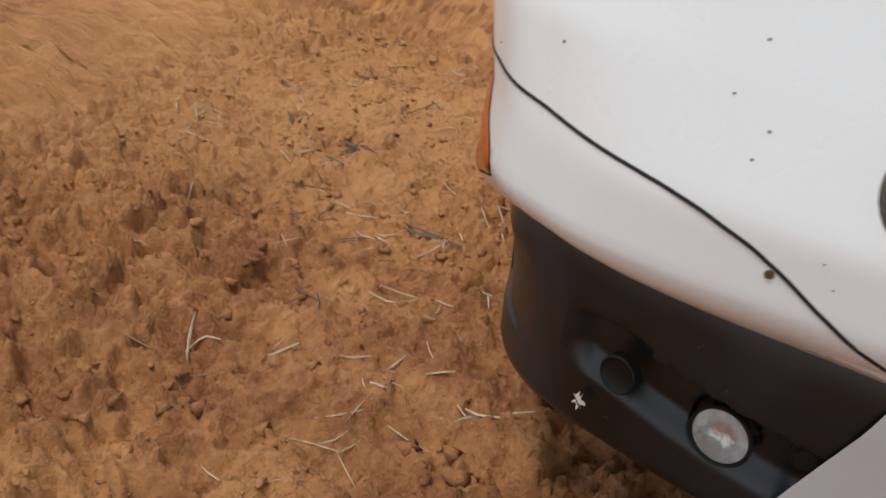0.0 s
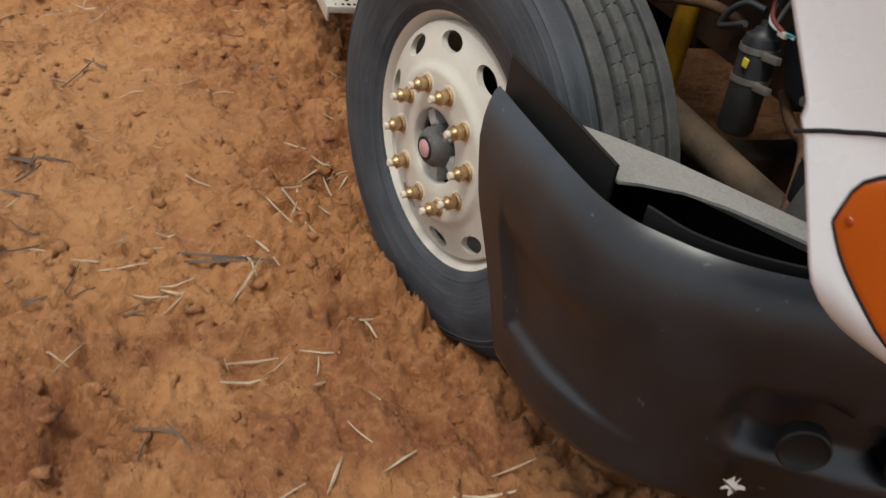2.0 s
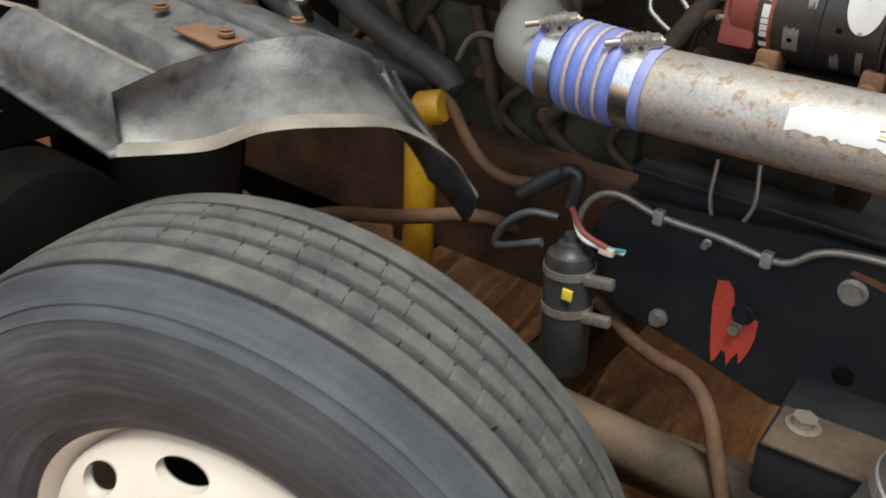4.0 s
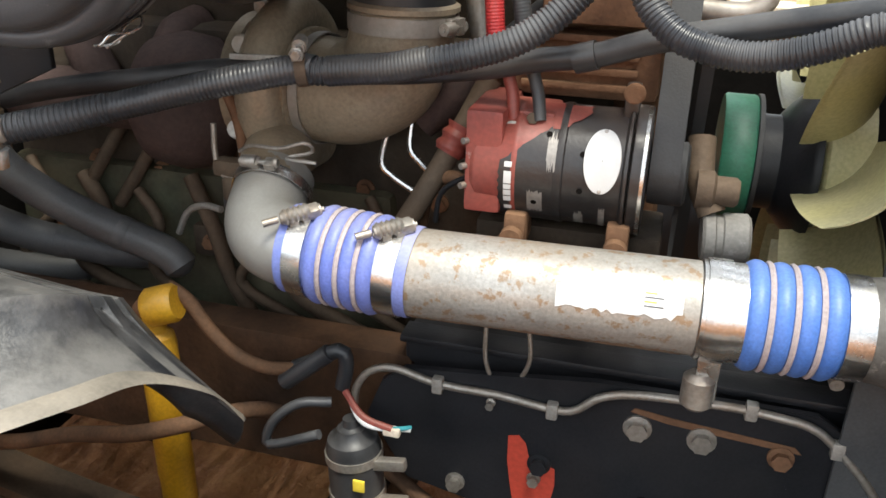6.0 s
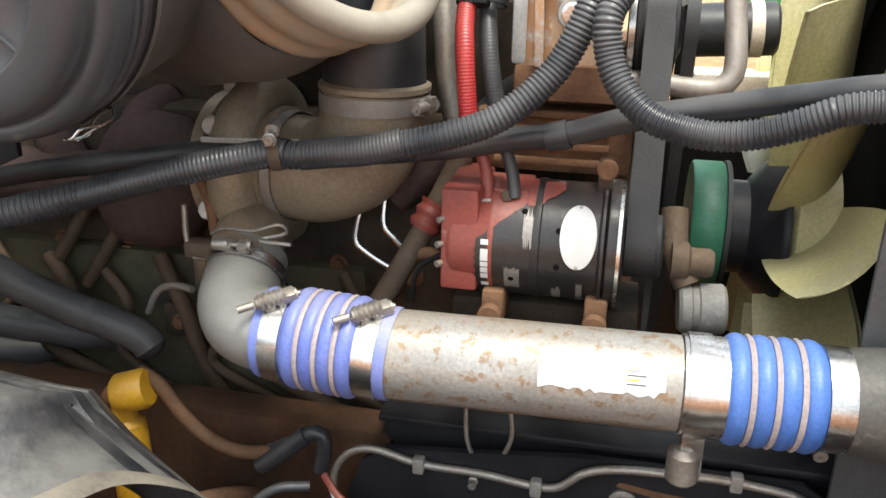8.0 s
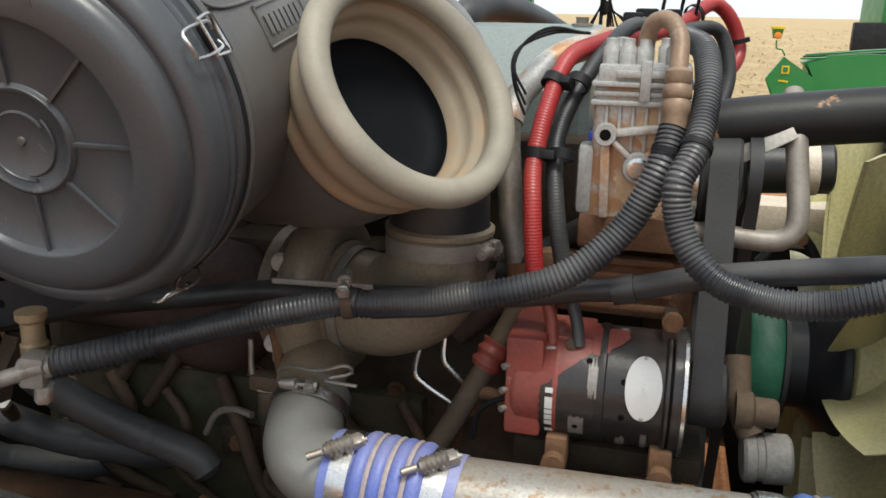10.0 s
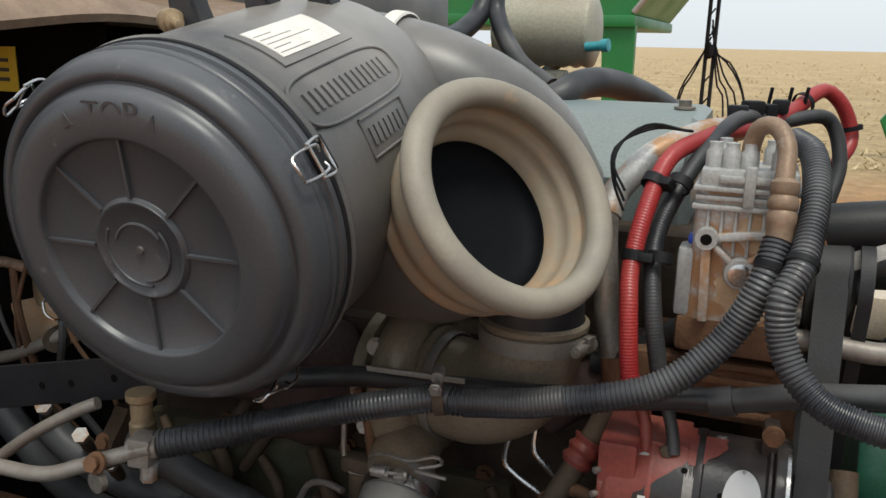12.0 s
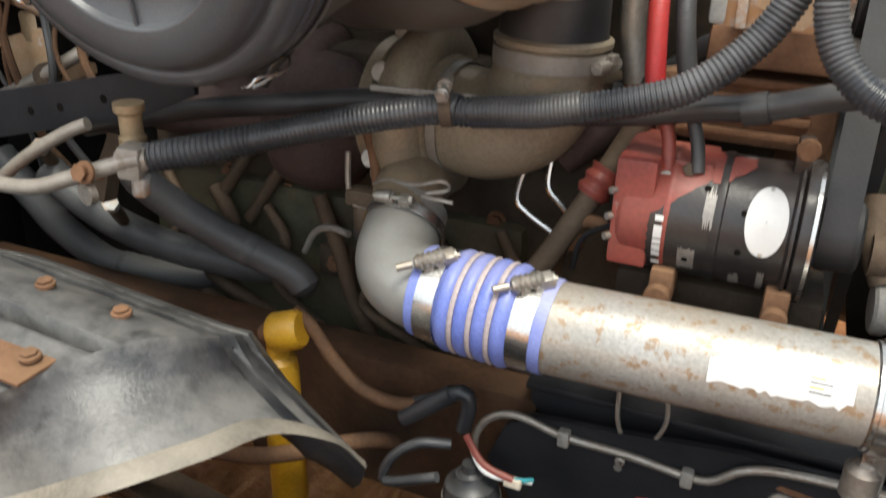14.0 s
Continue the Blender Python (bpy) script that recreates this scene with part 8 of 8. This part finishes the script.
            col.append(p.lerp(e, q) - out * (0.018 * math.sin(math.pi * q) + groove(p.y) * max(0.0, 1 - 2.2 * q)))
        col += [e.copy(), e + out * 0.003 + Vector((0, -0.001, -0.003))]
        cols.append(col)
        lip = min(1.0, (len(dense) - len(edge)) / 26)
        out *= 0.15 + 0.85 * lip
        edge.append([e + out * 0.001 + Vector((0, 0, 0.005)), e + out * 0.022 + Vector((0, -0.004, 0.001)), e + out * 0.026 + Vector((0, -0.004, -0.003)), e + out * 0.002 + Vector((0, 0, -0.002))])
    part("liner_flange", grid_bm(edge, close_v=True)[0], "linerdust", f, "pale dusty edge flange")
    skin = part("liner_skin", grid_bm(cols)[0], "linergrey", f, angle=40)
    layer = skin.data.attributes.new("settled_dust", "FLOAT", "POINT")
    share = [0.60, 0.60, 0.60, 0.58, 0.55, 0.55, 0.65, 0.45, 0.10, 0.05, 0.45, 0.80, 0.9, 0.9]
    # Columns in the grooves get less of the pale colour and stay darker.
    col_gain = [0.6] * 4 + [0.0 if groove(p.y) > 0.008 else 1.0 for p, e in dense]
    layer.data.foreach_set("value", [share[j] * col_gain[i] - (0.5 if col_gain[i] == 0.0 and j < 9 else 0.0) for i, col in enumerate(cols) for j in range(len(col))])
    sm = skin.modifiers.new("thickness", "SOLIDIFY")
    sm.thickness, sm.offset = 0.004, 0
    for yc, mat in ((0.2735, "linerdust"), (0.3765, "rusttan")):
        p = min(dense, key=lambda q: abs(q[0].y - yc))[0]
        strip = [[top(Vector((p.x, yc, p.z)), p.x - 0.055 - 0.055 * k) + Vector((0, w * (0.9 + 0.25 * noise.noise((k * 0.7, yc * 30, w * 90))), 0.003)) for w in (-0.011, 0.0, 0.011)] for k in range(13)]
        part("caked_dirt", grid_bm(strip)[0], mat, f, "dirt caked in the channel")
    part("fixing_plate", box_bm((0.085, 0.062, 0.004), Matrix.Translation((-0.250, 0.328, 1.187)) @ Matrix.Rotation(radians(5), 4, "Y"), 0.001), "rust", f, "rusty fixing plate")
    for p in ((-0.227, 0.332, 1.192), (-0.202, 0.433, 1.196), (-0.307, 0.431, 1.208), (-0.350, 0.325, 1.204)):
        bolt(f, p, (0, -0.05, 1), 0.0075, 0.004, "rust")
    skirt = []
    for n, (p, e) in enumerate(dense[-62:]):
        w = min(1.0, n / 34) ** 1.5
        skirt.append([e + Vector((0.0, 0.001, -0.002)), e + Vector((-0.004 * w, 0.004, -0.022 * w)), e + Vector((-0.012 * w, 0.008, -0.042 * w)), e + Vector((-0.026 * w, 0.014, -0.058 * w))])
    sk = part("inboard_skirt", grid_bm(skirt)[0], "linergrey", f, "dark turned-down inboard skirt")
    th = sk.modifiers.new("thickness", "SOLIDIFY")
    th.thickness, th.offset = 0.004, 0
    i = thing("inner_wing", (-0.5, 0.6, 1.0), "dark inner wing panel closing the wheel arch", "panel", kind="structure")
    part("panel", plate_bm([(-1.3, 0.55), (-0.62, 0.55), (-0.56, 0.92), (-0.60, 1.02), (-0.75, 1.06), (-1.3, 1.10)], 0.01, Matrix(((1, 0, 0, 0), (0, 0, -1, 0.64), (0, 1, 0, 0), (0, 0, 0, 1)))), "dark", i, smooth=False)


build_liner()


# ---------- cab ----------
def build_cab():
    c = thing("cab", (-1.6, CENTRE, 0.7), "white painted truck cab front and lower panels", "cab")
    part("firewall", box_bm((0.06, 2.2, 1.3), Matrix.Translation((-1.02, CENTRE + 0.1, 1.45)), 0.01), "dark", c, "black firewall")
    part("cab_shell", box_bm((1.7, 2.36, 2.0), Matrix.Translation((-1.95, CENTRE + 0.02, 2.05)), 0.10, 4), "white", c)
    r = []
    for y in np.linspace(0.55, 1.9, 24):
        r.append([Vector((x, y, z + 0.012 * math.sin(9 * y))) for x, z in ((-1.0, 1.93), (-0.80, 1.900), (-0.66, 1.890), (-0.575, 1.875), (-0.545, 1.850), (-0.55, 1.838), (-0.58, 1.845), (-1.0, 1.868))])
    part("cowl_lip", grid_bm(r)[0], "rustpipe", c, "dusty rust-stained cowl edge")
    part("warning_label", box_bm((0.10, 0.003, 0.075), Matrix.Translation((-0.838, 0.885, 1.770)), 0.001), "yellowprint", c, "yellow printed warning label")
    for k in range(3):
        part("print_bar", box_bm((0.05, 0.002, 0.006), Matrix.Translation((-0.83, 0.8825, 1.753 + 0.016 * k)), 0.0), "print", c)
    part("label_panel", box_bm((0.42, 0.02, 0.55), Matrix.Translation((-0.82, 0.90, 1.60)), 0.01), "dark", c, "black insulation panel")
    # wheel-arch quarter panel behind the tyre
    arcp = [(-0.482, 0.672), (-0.450, 0.79), (-0.410, 0.90), (-0.376, 0.978), (-0.312, 1.062), (-0.218, 1.137), (-0.105, 1.206)]
    back = [(-0.500, 0.668), (-0.55, 0.74), (-0.61, 0.85), (-0.66, 0.98), (-0.70, 1.12), (-0.72, 1.26), (-0.70, 1.40)]
    A, B = spline([(x, 0, z) for x, z in arcp], 6), spline([(x, 0, z) for x, z in back], 6)
    rows = []
    for a, b in zip(A, B):
        row = [Vector((a.x - 0.004, -0.020, a.z)), Vector((a.x + 0.002, -0.035, a.z)), Vector((a.x - 0.012, -0.052, a.z)), Vector((a.x - 0.03, -0.055, a.z + 0.002))]
        row += [Vector((a.x - 0.03 + (b.x - a.x + 0.03) * q, -0.055 + 0.02 * q * q, a.z + (b.z - a.z) * q)) for q in (0.3, 0.6, 1.0)] + [Vector((b.x, 0.03, b.z))]
        rows.append(row)
    q = part("quarter_panel", grid_bm(rows)[0], "white", c, "white wheel-arch quarter panel")
    rows = [[Vector((x, y0, z)) for y0, z in ((0.30, 0.60), (0.20, 0.62), (0.10, 0.70), (0.04, 0.82), (0.02, 1.0), (0.02, 1.3))] for x in np.linspace(-3.0, -1.02, 8)]
    sk = part("lower_skirt", grid_bm(rows)[0], "white", c, "white lower skirt panel")
    m2 = sk.modifiers.new("thickness", "SOLIDIFY")
    m2.thickness = 0.01
    part("skirt_seal", hose_bm([(-1.01, 0.02, 1.1), (-1.01, 0.04, 0.82), (-1.01, 0.10, 0.70), (-1.0, 0.2, 0.60)], 0.012, 8, 0.04), "seam", c, "black edge seal")
    t = thing("side_tank", (-1.0, 0.3, 0.4), "dark round tank end under the cab", "tank")
    part("tank_shell", lathe_bm([(0.0, 0.0), (0.14, 0.0), (0.17, 0.015), (0.18, 0.04), (0.18, 1.2)], 40, axis((-0.83, 0.38, 0.62), (-1, 0, 0))), "dark", t)


build_cab()


def build_far_side():
    # Unseen panel, added so that less skylight reaches the soil under the engine.
    w = thing("skylight_blocker_wing", (0, 1.95, 0.5), "unseen dark panel on the truck's other side, added to block skylight", "panel", kind="structure")
    part("panel", plate_bm([(-1.1, 0.35), (-0.55, 0.35), (-0.45, 0.9), (-0.2, 1.12), (0.3, 1.12), (0.6, 0.9), (0.7, 0.45), (0.9, 0.45), (0.9, 1.25), (-1.1, 1.25)], 0.02, Matrix(((1, 0, 0, 0), (0, 0, -1, 1.98), (0, 1, 0, 0), (0, 0, 0, 1)))), "dark", w, smooth=False)
    # Unseen tyre, added to keep sky from the far side out.
    t = thing("skylight_blocker_tyre", (0, 2.25, 0.5), "unseen black tyre on the truck's other side, added to block skylight", "tyre")
    part("carcass", lathe_bm([(0.28, -0.15), (0.36, -0.16), (0.46, -0.15), (0.50, -0.12), (0.51, 0.0), (0.50, 0.12), (0.46, 0.15), (0.36, 0.16), (0.28, 0.15)], 48, axis((0, 2.22, 0.5), (0, 1, 0)), caps=False), "tyre", t)
    part("drum", lathe_bm([(0.0, -0.12), (0.28, -0.12), (0.28, 0.1)], 40, axis((0, 2.22, 0.5), (0, 1, 0))), "dark", t)
    # Unseen boxes, added to darken the space behind the engine.
    g = thing("gearbox", (-1.2, CENTRE, 0.4), "unseen dark gearbox boxes behind the engine, added to block skylight", "gearbox")
    part("bell_housing", box_bm((0.5, 0.62, 0.70), Matrix.Translation((-0.95, CENTRE + 0.05, 0.80)), 0.06, 3), "dark", g)
    part("case", box_bm((1.6, 0.5, 0.5), Matrix.Translation((-1.95, CENTRE + 0.05, 0.75)), 0.05, 3), "dark", g)


build_far_side()


def build_step():
    s = thing("cab_step", (-1.8, 0.08, 0.38), "perforated silver aluminium cab step", "step")
    part("tread_plate", box_bm((1.75, 0.145, 0.022), Matrix.Translation((-1.98, 0.080, 0.414)), 0.003), "stepalu", s)
    part("front_lip", box_bm((1.75, 0.008, 0.05), Matrix.Translation((-1.98, 0.006, 0.40)), 0.002), "stepalu", s)
    for x0 in (-1.35, -1.95, -2.55):
        part("step_bracket", box_bm((0.05, 0.012, 0.28), Matrix.Translation((x0, 0.165, 0.53)) @ Matrix.Rotation(radians(-14), 4, "X"), 0.002), "stepalu", s)
    d = None
    for i in range(42):
        for j, (ly, w) in enumerate(((0.035, 0.006), (0.06, 0.009), (0.08, 0.012), (0.10, 0.009), (0.125, 0.006))):
            if j == 2 or i % 2 == 0 or j in (0, 4):
                # Near-black discs on the tread plate stand for shaded perforations.
                o = part("tread_hole", lathe_bm([(1.0, 0.0), (0.85, 0.05), (0.0, 0.05)], 10) if d is None else d, "dark", s)
                d = d or o.data
                o.matrix_basis = Matrix.Translation((-1.13 - 0.04 * i, ly, 0.4255)) @ Matrix.Diagonal((w, w * 0.6, 0.012, 1))


build_step()


# ---------- farm machines beyond ----------
def build_machines():
    g = thing("grain_cart", (-1.2, 7.0, 0.06), "bright green grain cart hopper on braced legs", "grain cart")
    part("hopper", grid_bm([[Vector((x0, y, 2.05)), Vector((x1, y, 3.6))] for x0, x1, y in ((-5.0, -5.6, 7.0), (-0.75, 0.4, 7.0), (-0.75, 0.4, 9.6), (-5.0, -5.6, 9.6))], close_u=True)[0], "machine", g, smooth=False)
    part("rim", box_bm((4.4, 2.7, 0.10), Matrix.Translation((-2.9, 8.3, 2.03)), 0.02), "machine", g)
    part("hopper_edge", hose_bm([(-0.72, 6.98, 2.10), (0.0, 6.98, 3.05), (0.41, 6.98, 3.6)], 0.025, 8, 0.3), "bracket", g, "pale hopper edge")
    part("leg", plate_bm([(-0.98, 2.0), (-0.70, 2.0), (-0.70, 1.2), (-0.62, 0.3), (-0.85, 0.3), (-0.95, 1.45)], 0.10, Matrix(((1, 0, 0, 0), (0, 0, -1, 7.1), (0, 1, 0, 0), (0, 0, 0, 1)))), "machine", g, smooth=False)
    part("brace", hose_bm([(-1.5, 7.0, 1.55), (-1.0, 7.0, 1.95)], 0.05, 8, 0.3), "frame", g)
    part("chassis", box_bm((4.6, 0.25, 0.22), Matrix.Translation((-2.9, 8.3, 1.0)), 0.02), "machine", g)
    for x in (-3.6, -2.0):
        part("wheel", lathe_bm([(0.25, -0.25), (0.62, -0.22), (0.66, -0.15), (0.66, 0.15), (0.62, 0.22), (0.25, 0.25)], 32, axis((x, 9.2, 0.72), (0, 1, 0))), "tyre", g)
        part("wheel", lathe_bm([(0.25, -0.25), (0.62, -0.22), (0.66, -0.15), (0.66, 0.15), (0.62, 0.22), (0.25, 0.25)], 32, axis((x, 7.6, 0.72), (0, 1, 0))), "tyre", g)
    h = thing("harvester_header", (3.2, 16.0, 0.05), "green harvester header end with a yellow badge", "header")
    up = lambda y: Matrix(((1, 0, 0, 0), (0, 0, -1, y), (0, 1, 0, 0), (0, 0, 0, 1)))
    part("end_shield", plate_bm([(2.18, 0.69), (2.45, 1.08), (3.03, 0.70), (2.96, 0.20), (2.40, 0.20)], 0.12, up(15.9), 0.02), "machine", h, smooth=False)
    part("shield_fold", plate_bm([(2.20, 0.66), (2.46, 0.52), (2.95, 0.36), (2.95, 0.21), (2.41, 0.21)], 0.03, up(15.80), 0.01), "machine", h, smooth=False)
    part("inner_panel", plate_bm([(2.98, 0.25), (3.05, 0.72), (2.80, 0.98), (3.25, 1.12), (3.90, 1.16), (9.5, 1.10), (9.5, 0.25)], 0.4, up(16.4), 0.04), "machine", h, smooth=False)
    part("auger_tube", hose_bm([(2.9, 16.3, 0.85), (4.6, 16.6, 0.90), (9.0, 17.4, 0.9)], 0.16, 14, 0.5), "machine", h)
    for i in range(7):
        part("reel_bat", hose_bm([(2.75 + 0.05 * i, 16.0 + 0.1 * i, 1.05 + 0.03 * (i % 3)), (5.0, 16.3 + 0.1 * i, 1.16 + 0.05 * (i % 3)), (9.0, 17.0 + 0.1 * i, 1.22)], 0.02, 6, 0.5), "frame" if i % 2 else "machine", h)
    part("badge", plate_bm([(2.43, 0.79), (2.43, 0.93), (2.56, 0.93), (2.56, 0.79)], 0.01, up(15.775)), "machineyellow", h, "small yellow badge", smooth=False)
    part("badge_mark", plate_bm([(2.455, 0.815), (2.455, 0.905), (2.535, 0.905), (2.535, 0.815)], 0.006, up(15.765)), "machine", h, smooth=False)
    part("lettering_bar", box_bm((0.16, 0.006, 0.03), Matrix.Translation((2.48, 15.775, 0.66)) @ Matrix.Rotation(radians(5), 4, "Y"), 0.001), "machineyellow", h)
    part("lamp_stalk", hose_bm([(2.46, 15.8, 1.10), (2.40, 15.8, 1.20), (2.31, 15.8, 1.22), (2.29, 15.8, 1.36)], 0.014, 8, 0.04), "machine", h)
    lamp = part("marker_lamp", lathe_bm([(0.0, 0.0), (0.085, 0.0), (0.135, 0.17), (0.0, 0.171)], 4, Matrix.Translation((2.29, 15.8, 1.39)) @ Matrix.Rotation(radians(45), 4, "Z")), "machine", h, smooth=False)
    part("lamp_cap", box_bm((0.22, 0.20, 0.05), Matrix.Translation((2.29, 15.8, 1.575)), 0.01), "machineyellow", h)
    part("amber_light", lathe_bm([(0.0, -0.03), (0.05, -0.022), (0.062, 0.0), (0.06, 0.03)], 16, axis((2.29, 15.70, 1.44), (0, 1, 0))), "orange", h, "amber marker light")
    k = thing("combine_harvester", (10.0, 30.0, 0.05), "green combine harvester standing behind its header", "combine")
    part("body", box_bm((5.0, 3.4, 2.6), Matrix.Translation((9.4, 31.0, 2.3)), 0.15, 3), "machine", k)
    part("dark_panel", box_bm((1.6, 0.3, 0.9), Matrix.Translation((6.9, 29.4, 1.2)), 0.08), "frame", k)
    part("cab_glass", box_bm((1.8, 1.8, 1.5), Matrix.Translation((8.2, 29.6, 4.0)), 0.12, 3), "throat", k)
    for x in (7.2, 7.9):
        part("light", box_bm((0.32, 0.06, 0.16), Matrix.Translation((x, 29.26, 2.55)), 0.02), "orange", k)
    for x in (7.6, 11.0):
        part("wheel", lathe_bm([(0.3, -0.35), (0.85, -0.33), (0.92, -0.2), (0.92, 0.2), (0.85, 0.33), (0.3, 0.35)], 32, axis((x, 29.6, 0.95), (0, 1, 0))), "tyre", k)
    p = thing("lattice_mast", (-0.17, 8.0, 0.06), "thin dark steel mast with hanging cables", "mast")
    for dx in (-0.035, 0.035):
        part("mast_leg", hose_bm([(-0.17 + dx, 8.0, 0.05), (-0.16 + dx, 8.0, 2.0), (-0.14 + dx, 8.0, 4.2)], 0.018, 8, 0.5), "frame", p)
    for i in range(18):
        part("mast_rung", hose_bm([(-0.205, 8.0, 0.3 + 0.2 * i), (-0.13, 8.0, 0.4 + 0.2 * i)], 0.008, 6, 0.1), "frame", p)
    rng = random.Random(2)
    for i in range(7):
        e = rng.uniform(-0.35, 0.45)
        part("cable", hose_bm([(-0.16, 7.98, 1.78 + 0.05 * i), (-0.16 + e * 0.45, 7.97, 1.70 - 0.03 * i), (-0.16 + e * 0.8, 7.97, 1.40), (-0.16 + e, 7.97, 0.9), (-0.16 + e, 7.97, 0.4)], 0.009, 6, 0.1), "seam", p)
    part("cable_knot", lathe_bm([(0.0, -0.07), (0.03, -0.05), (0.04, 0.0), (0.03, 0.05), (0, 0.07)], 12, Matrix.Translation((-0.16, 7.97, 1.80))), "seam", p)


build_machines()
